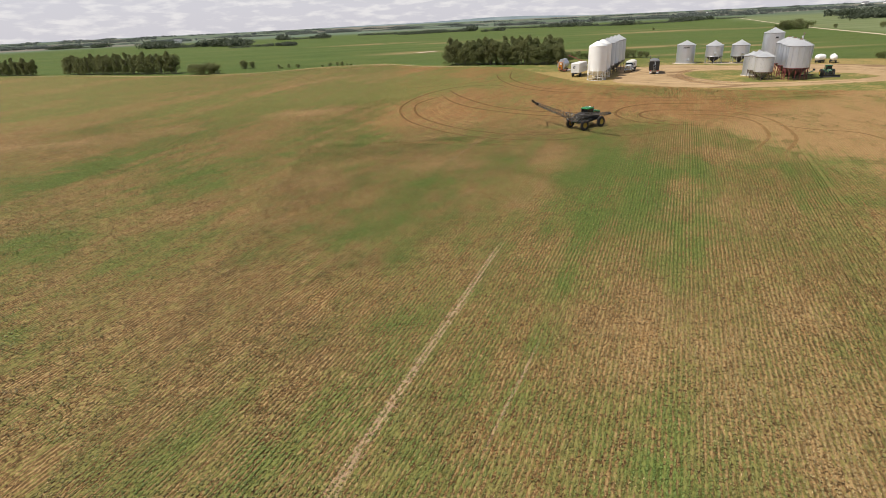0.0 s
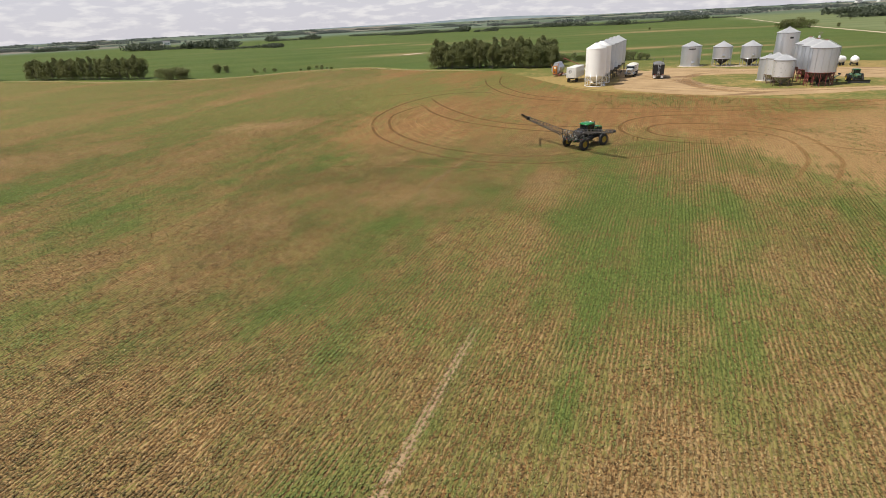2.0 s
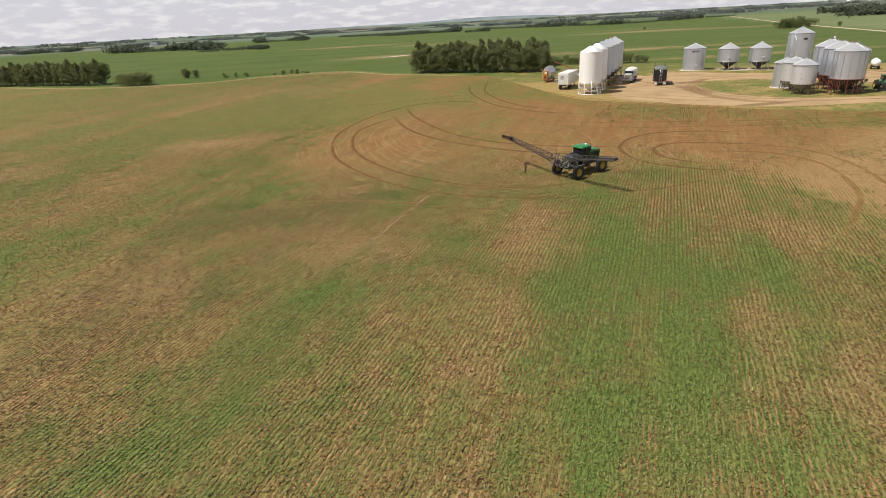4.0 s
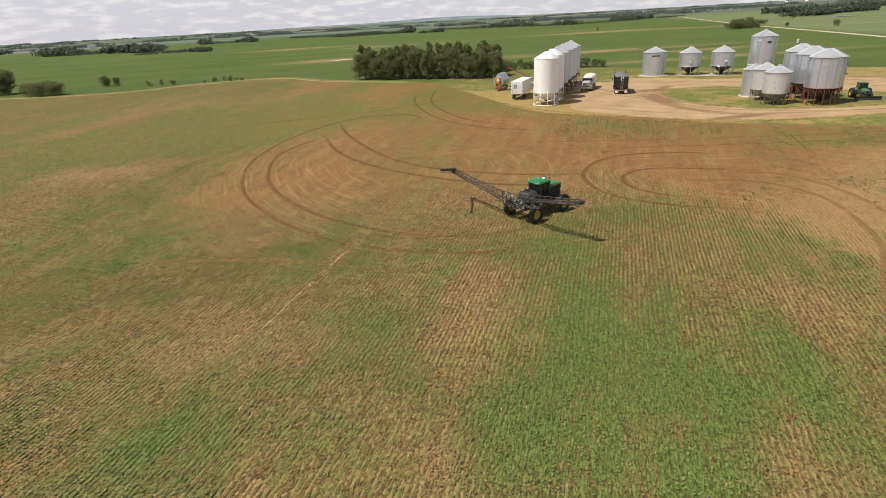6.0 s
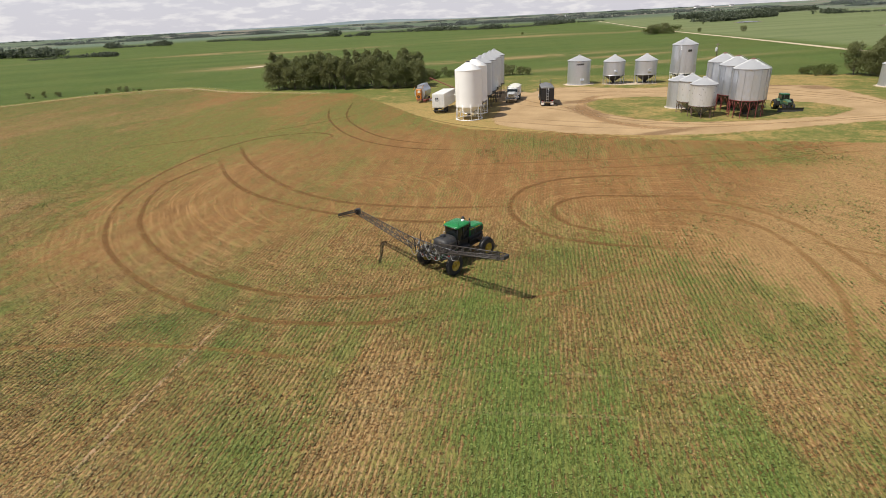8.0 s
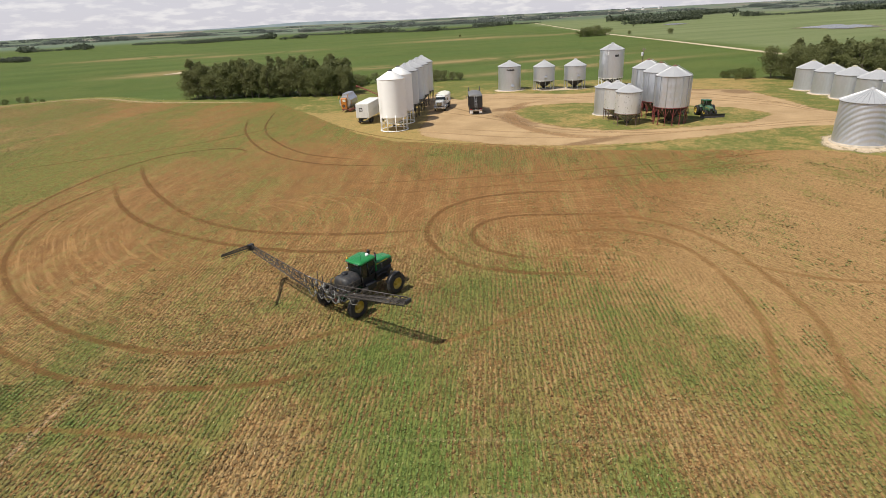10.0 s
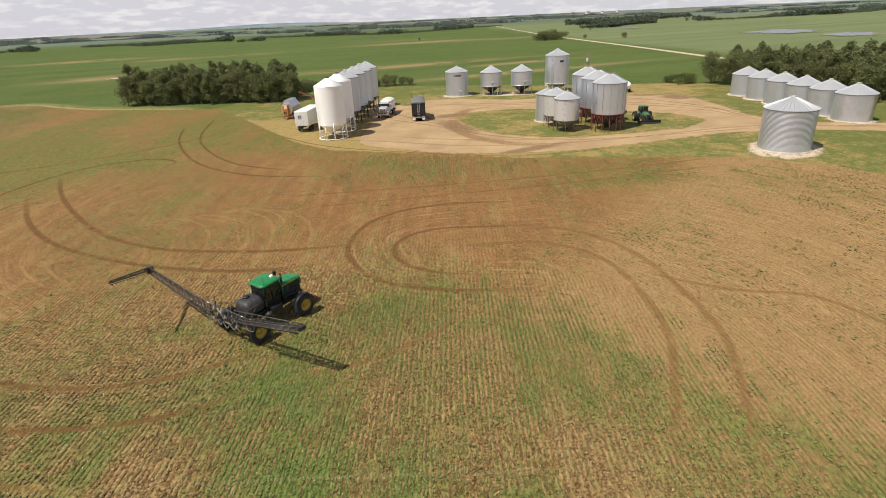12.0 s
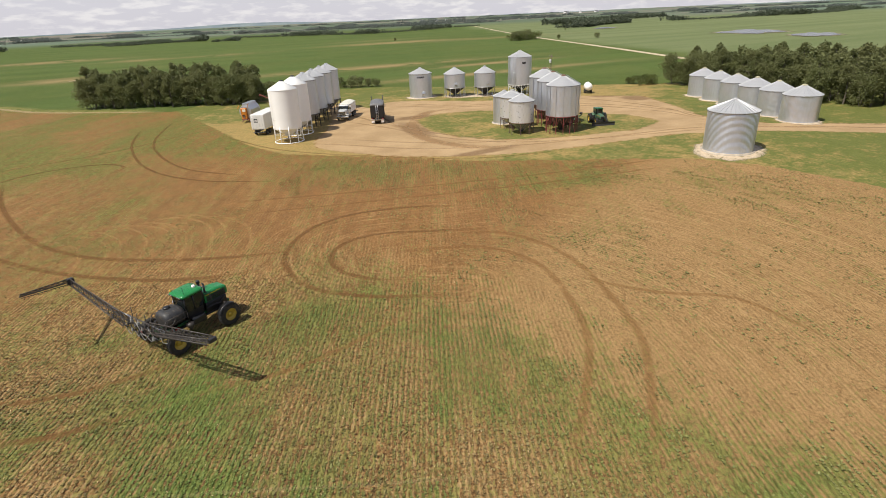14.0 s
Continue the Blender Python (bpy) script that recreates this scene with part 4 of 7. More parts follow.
def build_plants(name, x0, x1, y0, y1, pitch, gap, size, leaf_count, label, material, keep, slim=0.42, bent=False):
    """Seedlings and stubble in drill rows, two or three leaves each, as one joined mesh; bent rows run beside the curved one."""
    rng = np.random.default_rng(11 + leaf_count)
    if bent:
        line = spline(BEND, 0.5)
        way = np.gradient(line, axis=0)
        way /= np.linalg.norm(way, axis=1)[:, None]
        run = np.concatenate([[0], np.cumsum(np.linalg.norm(np.diff(line, axis=0), axis=1))])
        s, t = np.meshgrid(np.arange(0, run[-1], gap * 0.45), np.arange(pitch, 62, pitch))
        s = s + rng.uniform(-0.5, 0.5, s.shape) * gap
        t = t + rng.normal(0, pitch * 0.07, t.shape) + 0.2 * (fbm(s / 9.0, t / 9.0, 2) - 0.5)
        bx, by, wx, wy = (np.interp(s, run, c) for c in (line[:, 0], line[:, 1], way[:, 0], way[:, 1]))
        x, y = (bx + wy * t).ravel(), (by - wx * t).ravel()
        # the fan of rows widens, so thin out by how far it spreads
        ok = rng.random(len(x)) < 0.45 + 0.55 * np.clip(t.ravel() / 40, 0, 1)
        x, y = x[ok], y[ok]
    else:
        u, w = np.array([0.407, 0.914]), np.array([-0.914, 0.407])
        corners = np.array([(x0, y0), (x1, y0), (x0, y1), (x1, y1)], float)
        a, b = corners @ u, corners @ w
        s, t = np.meshgrid(np.arange(a.min(), a.max(), gap), np.arange(b.min(), b.max(), pitch))
        s = s + rng.uniform(-0.5, 0.5, s.shape) * gap
        t = t + rng.normal(0, pitch * 0.085, t.shape) + 0.25 * (fbm(s / 9.0, t / 9.0, 2) - 0.5)
        x, y = (s * u[0] + t * w[0]).ravel(), (s * u[1] + t * w[1]).ravel()
    ok = (x > x0) & (x < x1) & (y > y0) & (y < y1)
    if bent:
        ok &= y - 0.55 * (x - 60) < 114
    x, y = x[ok], y[ok]
    ok = rng.random(len(x)) < keep(x, y) * inside(FIELD, x, y, 0.8)
    x, y = x[ok], y[ok]
    if not bent:
        ok = (x < 30) | (nearest(BEND, x, y)[0] > 0.2) | (y - 0.55 * (x - 60) > 114)
        x, y = x[ok], y[ok]
    ok = rng.random(len(x)) > worn(x, y)
    x, y = x[ok], y[ok]
    z = top(x, y)
    n = len(x)
    cover = crop_cover(x, y)
    grow = size * rng.uniform(0.5, 1.35, n) * (0.75 + 0.5 * fbm(x / 4.0, y / 4.0, 2))
    spin = rng.uniform(0, 2 * np.pi, n)
    verts = np.zeros((n, leaf_count, 4, 3), np.float32)
    for k in range(leaf_count):
        ang = spin + 2 * np.pi * k / leaf_count + rng.normal(0, 0.5, n)
        rise = rng.uniform(0.35, 1.0, n)
        dx, dy = np.cos(ang), np.sin(ang)
        reach, wide, high = grow * rng.uniform(0.75, 1.15, n), grow * slim, grow * rise
        for c, (f, sd, h) in enumerate(((-0.15, 0, 0.0), (0.5, 1, 0.75), (1.0, 0, 0.85), (0.5, -1, 0.75))):
            verts[:, k, c, 0] = x + dx * reach * f - dy * wide * sd
            verts[:, k, c, 1] = y + dy * reach * f + dx * wide * sd
            verts[:, k, c, 2] = z + 0.01 + high * h
    me = bpy.data.meshes.new(name)
    total = n * leaf_count
    me.vertices.add(total * 4)
    me.vertices.foreach_set("co", verts.ravel())
    me.loops.add(total * 4)
    me.loops.foreach_set("vertex_index", np.arange(total * 4, dtype=np.int32))
    me.polygons.add(total)
    me.polygons.foreach_set("loop_start", np.arange(0, total * 4, 4, dtype=np.int32))
    me.update(calc_edges=True)
    me.attributes.new("green", "FLOAT", "POINT").data.foreach_set("value", np.repeat(cover, leaf_count * 4).astype(np.float32))
    me.attributes.new("bleached", "FLOAT", "POINT").data.foreach_set("value", np.repeat(bleached(x, y), leaf_count * 4).astype(np.float32))
    me.attributes.new("stubble", "FLOAT", "POINT").data.foreach_set("value", np.repeat(stubble(x, y), leaf_count * 4).astype(np.float32))
    me.materials.append(material)
    return tagged(new(name, me), label, "crop", "", "stuff")


def stand(x, y):
    """How likely a plant stands at a spot: thick in the stubble, in short broken runs on bare soil."""
    g, old = crop_cover(x, y), stubble(x, y)
    along, over = x * 0.407 + y * 0.914, -x * 0.914 + y * 0.407
    turning = (x > 44) & (y - 0.55 * (x - 60) < 114)
    if turning.any():
        off, way = nearest(BEND, x[turning], y[turning])
        along[turning], over[turning] = np.where(off < 0, way, along[turning]), np.where(off < 0, off, over[turning])
    runs = ramp(0.6 * fbm(along / 2.6, over / 0.5 + 20, 3) + 0.4 * fbm(x / 6.0 + 8, y / 6.0, 2), 0.44, 0.62)
    thick = np.maximum(old * (0.75 + 1.0 * (fbm(x / 0.9, y / 0.9, 2) - 0.5)), (g - 0.17) * 1.4)
    bare = (g + 0.06) * 1.7 * runs * (1 - 0.6 * ramp(y, 112, 122) * (1 - ramp(x, 36, 50)))
    w = ramp(old, 0.15, 0.5)
    return np.clip((thick * w + bare * (1 - w)) * (1 - 0.75 * ramp(-x, 85, 130)), 0.003, 0.97)


build_plants("crop_rows", -26, 76, 20, 112, 0.38, 0.1, 0.115, 3, "rows of green seedlings and dry stubble", CROP, stand)
build_plants("crop_rows_left", -130, -26, 30, 178, 0.38, 0.24, 0.16, 2, "rows of green seedlings and dry stubble", CROP, lambda x, y: stand(x, y) * (1 - ramp(y, 128, 176)))
build_plants("crop_rows_bent", 40, 118, 24, 134, 0.38, 0.16, 0.12, 3, "sparse bending rows of green seedlings", CROP, stand, 0.42, True)
build_plants("crop_rows_middle", -26, 110, 112, 178, 0.38, 0.16, 0.13, 2, "sparse rows of green seedlings", CROP, lambda x, y: stand(x, y) * (1 - ramp(y, 145, 176)))
build_plants("crop_beyond", -150, 100, 130, 285, 0.6, 0.5, 0.14, 2, "green seedlings towards the field's end", CROP, lambda x, y: stand(x, y) * ramp(y, 132, 172))
build_plants("straw_litter", -26, 70, 20, 112, 0.38, 0.5, 0.12, 1, "bits of pale straw lying between the rows", STRAW, lambda x, y: np.clip(stubble(x, y) * 1.1 - 0.6 * crop_cover(x, y), 0.0, 0.6), 0.16)


def disc_on_ground(name, cx, cy, rx, ry, turn, material, label, lift, wob=0.12, category=""):
    """An uneven patch on the ground: a stone pad, a pond."""
    form, across, n = Form(), [], 40
    rings = ((1.0, 0.0), (0.85, 0.55), (0.6, 1.0), (0.0001, 1.0))
    verts = []
    for f, a in rings:
        for i in range(n):
            t = 2 * math.pi * i / n
            r = f * (1 + wob * (float(fbm(3 * math.cos(t) + cx, 3 * math.sin(t) + cy, 3)) - 0.5) * 2)
            px, py = rx * r * math.cos(t), ry * r * math.sin(t)
            x, y = cx + px * math.cos(turn) - py * math.sin(turn), cy + px * math.sin(turn) + py * math.cos(turn)
            verts.append((x, y, zat(x, y) + lift))
            across.append(a)
    form.put(verts, [(k * n + i, k * n + (i + 1) % n, (k + 1) * n + (i + 1) % n, (k + 1) * n + i) for k in range(len(rings) - 1) for i in range(n)], True)
    me = form.mesh(name, material)
    me.attributes.new("across", "FLOAT", "POINT").data.foreach_set("value", np.array(across, np.float32))
    me.attributes.new("ends", "FLOAT", "POINT").data.foreach_set("value", np.ones(len(across), np.float32))
    return setting(name, me, material, label, category)


ribbon("road", [(150, 60), (182, 118), (239, 259), (329, 485), (450, 766), (530, 949), (640, 1200)], 7.5, GRAVEL, "pale gravel road running straight between fields", 0.3, 8.0, 30.0)
disc_on_ground("salt_patch", -2, 391, 12, 5, radians(40), PAD, "pale salt patch in a green field", 0.25, 0.3)
MUD = mark_material("pond_mud", (0.33, 0.30, 0.19), 0.8, 0.05)
for px, py, rx, ry, turn in ((457, 381, 36, 24, 41), (420, 306, 26, 13, 41), (527, 636, 26, 12, 41)):
    disc_on_ground("pond_shore", px, py, rx * 1.25, ry * 1.4, radians(turn), MUD, "bleached muddy shore round a pond", 0.25, 0.35)
    disc_on_ground("pond", px, py, rx, ry, radians(turn), WATER, "grey shallow pond in a green field", 0.4, 0.5)


# ---------------------------------------------------------------- grain bins
def corrugated(r, z0, z1, pitch, depth, n):
    """Profile of a corrugated wall sheet between two heights."""
    k = max(2, int(round((z1 - z0) / pitch)))
    prof = []
    for i in range(k * 4 + 1):
        prof.append((r + depth * (0, 1, 0, -1)[i % 4], z0 + (z1 - z0) * i / (k * 4)))
    return Form().lathe(prof, n)


def roof_panels(bin_ob, r, z0, z1, count, material, rib=0.05, cap=0.42, cap_mat=None):
    """Wedge sheets with a raised rib on one edge, each a part, and the cap over the hole."""
    form, step = Form(), 2 * math.pi / count
    g = step * 0.012
    ri = cap * 0.8
    zi = z0 + (z1 - z0) * (1 - ri / r)
    at = lambda rr, a, z: (rr * math.cos(a), rr * math.sin(a), z)
    # sheet
    form.put([at(r, -step / 2 + g, z0), at(r, 0, z0 + 0.004), at(r, step / 2 - g, z0), at(ri, step / 2 - g, zi), at(ri, 0, zi), at(ri, -step / 2 + g, zi),
              at(r, -step / 2 + g, z0 - 0.09), at(r, step / 2 - g, z0 - 0.09)], [(0, 1, 4, 5), (1, 2, 3, 4), (6, 7, 2, 1, 0)])
    # standing rib
    w = rib * 0.7 / r
    wi = rib * 0.7 / max(ri, 0.1)
    form.put([at(r, step / 2 - w, z0), at(r, step / 2 + w, z0), at(r, step / 2, z0 + rib), at(ri, step / 2 - wi, zi), at(ri, step / 2 + wi, zi), at(ri, step / 2, zi + rib)],
             [(0, 2, 5, 3), (2, 1, 4, 5), (0, 1, 2)])
    me = form.mesh("roof_panel", material)
    for i in range(count):
        part("roof_panel", me, material, bin_ob, "", pose(0, 0, 0, 0, 0, 360 * i / count))
    lid = Form().lathe([(cap, zi - 0.04), (cap, zi + 0.14), (cap * 0.92, zi + 0.17), (0.02, zi + 0.26)], 20)
    part("roof_cap", lid, cap_mat or material, bin_ob, "round capped filling hatch")
    # dark strip added to draw the shade below the eave
    part("eave_ring", Form().lathe([(r - 0.03, z0 - 0.13), (r + 0.012, z0 - 0.13), (r + 0.02, z0 - 0.085), (r - 0.03, z0 - 0.085)], 48), DARK, bin_ob, "dark strip standing for shade under the eave")


def ladder(parent, r, z0, z1, angle, material, cage=False):
    """Two rails and rungs standing off a round wall."""
    form = Form()
    for s in (-0.22, 0.22):
        form.tube((r + 0.18, s, z0), (r + 0.18, s, z1), 0.028, n=6)
    k = int((z1 - z0) / 0.32)
    for i in range(k):
        z = z0 + 0.2 + i * (z1 - z0 - 0.2) / k
        form.tube((r + 0.18, -0.22, z), (r + 0.18, 0.22, z), 0.018, n=5)
        if i % 5 == 0:
            form.tube((r, -0.22, z), (r + 0.18, -0.22, z), 0.02, n=5).tube((r, 0.22, z), (r + 0.18, 0.22, z), 0.02, n=5)
    ob = part("ladder", form, material, parent, "steel rung ladder up the wall", pose(0, 0, 0, 0, 0, angle))
    if cage:
        hoops = Form()
        for i in range(int((z1 - z0 - 1.6) / 0.9)):
            z = z0 + 2.0 + i * 0.9
            pts = [(r + 0.18 + 0.62 * math.sin(math.pi * j / 8), 0.36 * math.cos(math.pi * j / 8), z) for j in range(9)]
            hoops.line(pts, 0.018, 5)
        for j in (1, 4, 7):
            x, y = r + 0.18 + 0.62 * math.sin(math.pi * j / 8), 0.36 * math.cos(math.pi * j / 8)
            hoops.tube((x, y, z0 + 2.0), (x, y, z0 + 2.0 + 0.9 * (int((z1 - z0 - 1.6) / 0.9) - 1)), 0.014, n=5)
        part("safety_cage", hoops, material, ob, "")
    return ob


def door(parent, r, z0, w, h, angle, material):
    """A framed hatch in the wall, bent with it."""
    half = math.degrees(w / 2 / r)
    ob = part("door", Form().lathe([(r + 0.01, z0), (r + 0.045, z0), (r + 0.045, z0 + h), (r + 0.01, z0 + h)], 6, -half, half), material, parent, "grey steel access hatch", pose(0, 0, 0, 0, 0, angle))
    frame_ = Form()
    for a in (-half - 0.8, half + 0.8):
        t = radians(a)
        frame_.tube(((r + 0.03) * math.cos(t), (r + 0.03) * math.sin(t), z0 - 0.05), ((r + 0.03) * math.cos(t), (r + 0.03) * math.sin(t), z0 + h + 0.05), 0.045, n=6)
    for z in (z0 - 0.03, z0 + h + 0.03):
        pts = [((r + 0.03) * math.cos(radians(-half + half * i / 2)), (r + 0.03) * math.sin(radians(-half + half * i / 2)), z) for i in range(5)]
        frame_.line(pts, 0.045, 6)
    part("door_frame", frame_, STEEL_DULL, ob)
    part("handle", Form().tube((r + 0.09, -w * 0.25, z0 + h * 0.45), (r + 0.09, w * 0.25, z0 + h * 0.45), 0.025, n=6), DARK, ob)
    return ob


def wall_rings(parent, r, z0, z1, rings, material, pitch=0.24, depth=0.018, n=44):
    """Tiers of corrugated sheet, bolted one over the other."""
    h = (z1 - z0) / rings
    me = corrugated(r, 0.0, h, pitch, depth, n).mesh("wall_ring", material)
    for i in range(rings):
        part("wall_ring", me, material, parent, "", pose(0, 0, z0 + h * i, 0, 0, 360 / n * (i % 2)))


def flat_bin(name, x, y, r, eave, peak, rings, label, group, near=False, door_at=None, ladder_at=None, material=None, cap_mat=None):
    z = zat(x, y)
    b = thing(name, pose(x, y, z), label, "grain bin", group)
    steel = material or STEEL
    part("foundation", Form().lathe([(r + 0.35, -0.35), (r + 0.33, 0.10), (r - 0.2, 0.13)], 48), CONCRETE, b, "pale concrete ring under the wall")
    wall_rings(b, r, 0.11, eave, rings, steel, 0.19 if near else 0.16, 0.019 if near else 0.009, 56 if near else 40)
    roof_panels(b, r + 0.13, eave + 0.02, peak, 30 if near else 22, ROOF, 0.07 if near else 0.035, cap_mat=cap_mat)
    if door_at is not None:
        door(b, r, 0.5, 0.75, 1.3, door_at, steel)
    if ladder_at is not None:
        ladder(b, r, 0.4, eave, ladder_at, STEEL_DULL)
    return b


def legs(parent, r, z1, count, material, foot=0.0, brace=True, thick=0.075, ring=None, z0=0.0, twist=0.0):
    """Posts round a hopper, each a part, with braces that meet under the wall."""
    form = Form().box(r - thick, r + thick, -thick, thick, z0, z1, 0.015)
    form.box(r - 0.16, r + 0.16, -0.16, 0.16, z0 - 0.02, z0 + 0.03, 0.01)
    leg = form.mesh("leg", material)
    brc = None
    if brace:
        step = 2 * math.pi / count
        mid = (r * math.cos(step / 2) * 1.0, r * math.sin(step / 2), z1 - 0.1)
        low = (r, 0, z0 + (z1 - z0) * 0.42)
        far_ = (r * math.cos(step / 2), -r * math.sin(step / 2), z1 - 0.1)
        brc = Form().tube(low, mid, thick * 0.6, n=6).tube(low, far_, thick * 0.6, n=6).mesh("brace", material)
    for i in range(count):
        a = pose(0, 0, 0, 0, 0, twist + 360 * i / count)
        part("leg", leg, material, parent, "", a)
        if brc:
            part("brace", brc, material, parent, "", a)
    if ring is not None:
        part("base_ring", Form().lathe([(r - 0.09, z0), (r + 0.09, z0), (r + 0.09, z0 + 0.14), (r - 0.09, z0 + 0.14), (r - 0.09, z0)], 40), ring, parent, "base ring joining the legs")


def hopper_bin(name, x, y, r, bottom, eave, peak, rings, label, group, leg_mat, leg_count, cone_mat, wall_mat=None, depth=0.008, door_at=None, ladder_at=None, stiff=0, lid_at=None, brace=True, cage=False,
               panels=22, ring=None, twist=8.0, cap_mat=None):
    z = zat(x, y)
    b = thing(name, pose(x, y, z), label, "grain bin", group)
    steel = wall_mat or STEEL
    wall_rings(b, r, bottom, eave, rings, steel, 0.16, depth, 48)
    roof_panels(b, r + 0.12, eave + 0.02, peak, panels, ROOF, 0.035, cap_mat=cap_mat)
    part("hopper", Form().lathe([(0.22, max(0.45, bottom - r * 0.85)), (r - 0.02, bottom - 0.02), (r + 0.03, bottom), (r + 0.03, bottom + 0.1)], 40), cone_mat, b, "steel hopper cone under the wall")
    legs(b, r - 0.06, bottom + 0.05, leg_count, leg_mat, brace=brace, thick=0.058, ring=ring, twist=twist)
    part("skirt", Form().lathe([(r + 0.03, bottom - 0.05), (r + 0.07, bottom - 0.05), (r + 0.07, bottom + 0.1), (r + 0.03, bottom + 0.1)], 48), leg_mat, b, "band round the wall's foot")
    part("outlet", Form().box(-0.3, 0.3, -0.3, 0.3, max(0.2, bottom - r * 0.85 - 0.25), max(0.5, bottom - r * 0.85 + 0.05), 0.03), DARK, b, "unloading gate under the cone")
    if stiff:
        me = Form().box(r + 0.012, r + 0.10, -0.055, 0.055, bottom, eave - 0.05, 0.015).mesh("stiffener", STEEL_DULL)
        for i in range(stiff):
            part("stiffener", me, STEEL_DULL, b, "", pose(0, 0, 0, 0, 0, 5 + 360 * i / stiff))
    if door_at is not None:
        door(b, r, bottom + 0.45, 0.6, 1.1, door_at, steel)
    if ladder_at is not None:
        ladder(b, r, 0.4 if bottom < 3 else bottom - 1.5, eave, ladder_at, STEEL_DULL, cage)
        up = Form()
        for s in (-0.2, 0.2):
            up.tube((r + 0.15, s, eave + 0.12), (0.5, s, peak - 0.02), 0.025, n=5)
        for i in range(9):
            f = 0.05 + i * 0.1
            up.tube((r + 0.15 + (0.35 - r) * f, -0.2, eave + 0.12 + (peak - eave - 0.14) * f), (r + 0.15 + (0.35 - r) * f, 0.2, eave + 0.12 + (peak - eave - 0.14) * f), 0.02, n=5)
        part("roof_ladder", up, STEEL, b, "", pose(0, 0, 0, 0, 0, ladder_at))
    return b


def smooth_bin(name, x, y, r, bottom, eave, peak, label, group):
    """A welded smooth-walled hopper bin in white paint."""
    b = thing(name, pose(x, y, zat(x, y)), label, "grain bin", group)
    tiers = 4
    h = (eave - bottom) / tiers
    me = Form().lathe([(r, 0.0), (r, h - 0.008)], 56).mesh("wall_sheet", WHITE)
    for i in range(tiers):
        part("wall_sheet", me, WHITE, b, "", pose(0, 0, bottom + h * i))
    part("roof", Form().lathe([(r - 0.02, eave - 0.03), (r + 0.05, eave - 0.03), (r + 0.05, eave + 0.02), (0.36, peak - 0.04)], 56), WHITE, b, "smooth white cone roof")
    part("lid", Form().lathe([(0.4, peak - 0.1), (0.4, peak + 0.1), (0.34, peak + 0.16), (0.02, peak + 0.2)], 20), DARK, b, "dark filling lid")
    part("hopper", Form().lathe([(0.24, 0.95), (r - 0.03, bottom)], 48), WHITE, b, "white hopper cone")
    part("outlet", Form().lathe([(0.26, 0.7), (0.26, 0.98)], 16), DARK, b)
    leg = Form().tube((r - 0.02, 0, 0.08), (r - 0.02, 0, bottom + 0.5), 0.085, n=10).mesh("leg", WHITE)
    for i in range(10):
        part("leg", leg, WHITE, b, "", pose(0, 0, 0, 0, 0, 36 * i + 10))
    part("base_ring", Form().lathe([(r - 0.14, 0.0), (r + 0.12, 0.0), (r + 0.12, 0.13), (r - 0.14, 0.13), (r - 0.14, 0)], 48), WHITE, b, "white base skid ring")
    part("mid_ring", Form().lathe([(r * 0.55, 1.45), (r * 0.55 + 0.08, 1.45), (r * 0.55 + 0.08, 1.53), (r * 0.55, 1.53)], 32), WHITE, b)
    strut = Form().tube((r - 0.02, 0, 1.5), (r * 0.58, 0, 1.5), 0.04, n=6).mesh("strut", WHITE)
    for i in range(10):
        part("strut", strut, WHITE, b, "", pose(0, 0, 0, 0, 0, 36 * i + 10))
    # ladder up the wall and over the roof
    ladder(b, r, 1.2, eave, -160, WHITE)
    ladder(b, r, 1.2, eave, 15, DARK)
    return b


LINE_A, LINE_B = Vector((53.0, 178.6)), Vector((69.9, 210.8))
HOPPER_LINE = "line of six tall hopper bins"
for i in range(2):
    p = LINE_A.lerp(LINE_B, i / 5)
    smooth_bin("grain_bin", p.x, p.y, 2.8, 2.75, 10.1, 11.6, "tall white smooth-walled hopper bin on white legs", HOPPER_LINE)
p = LINE_A.lerp(LINE_B, 2 / 5)
silver = hopper_bin("grain_bin", p.x, p.y, 2.76, 2.75, 10.0, 11.6, 6, "tall galvanised corrugated hopper bin on dark legs", HOPPER_LINE, DARK, 10, STEEL_DULL, STEEL_DULL, ladder_at=-120, brace=False)
for i in range(3, 6):
    p = LINE_A.lerp(LINE_B, i / 5)
    copy_thing(silver, pose(p.x, p.y, zat(p.x, p.y)))

flat_bin("grain_bin", 111.0, 124.6, 3.6, 6.12, 7.85, 7, "large corrugated steel bin on a crushed stone pad", "", near=True)
disc_on_ground("stone_pad", 111.0, 124.4, 6.6, 5.8, 0.6, PAD, "pale crushed stone pad round a steel bin", 0.03, 0.18)
west = flat_bin("grain_bin", 98.0, 216.3, 3.25, 6.6, 8.1, 6, "corrugated steel bin with a dark nameplate bar", "bins behind the yard", door_at=-100)
for k in range(7):
    part("nameplate", Form().lathe([(3.31, 5.5), (3.33, 5.5), (3.33, 5.95), (3.31, 5.95)], 2, -130 + 5.4 * k, -126 + 5.4 * k), DARK, west, "dark painted name block")
disc_on_ground("stone_pad", 98.0, 216.0, 5.4, 4.8, 0.2, PAD, "pale gravel pad under a steel bin", 0.03, 0.18)
hop = hopper_bin("grain_bin", 106.4, 211.2, 3.0, 2.45, 6.2, 7.95, 4, "short corrugated hopper bin on grey legs", "bins behind the yard", STEEL_DULL, 12, DARK, door_at=-110, brace=False)
copy_thing(hop, pose(114.0, 207.2, zat(114.0, 207.2), 0, 0, 8))
disc_on_ground("stone_pad", 110, 208.6, 9, 4.2, -0.5, PAD, "pale gravel strip under the hopper bins", 0.03, 0.2)
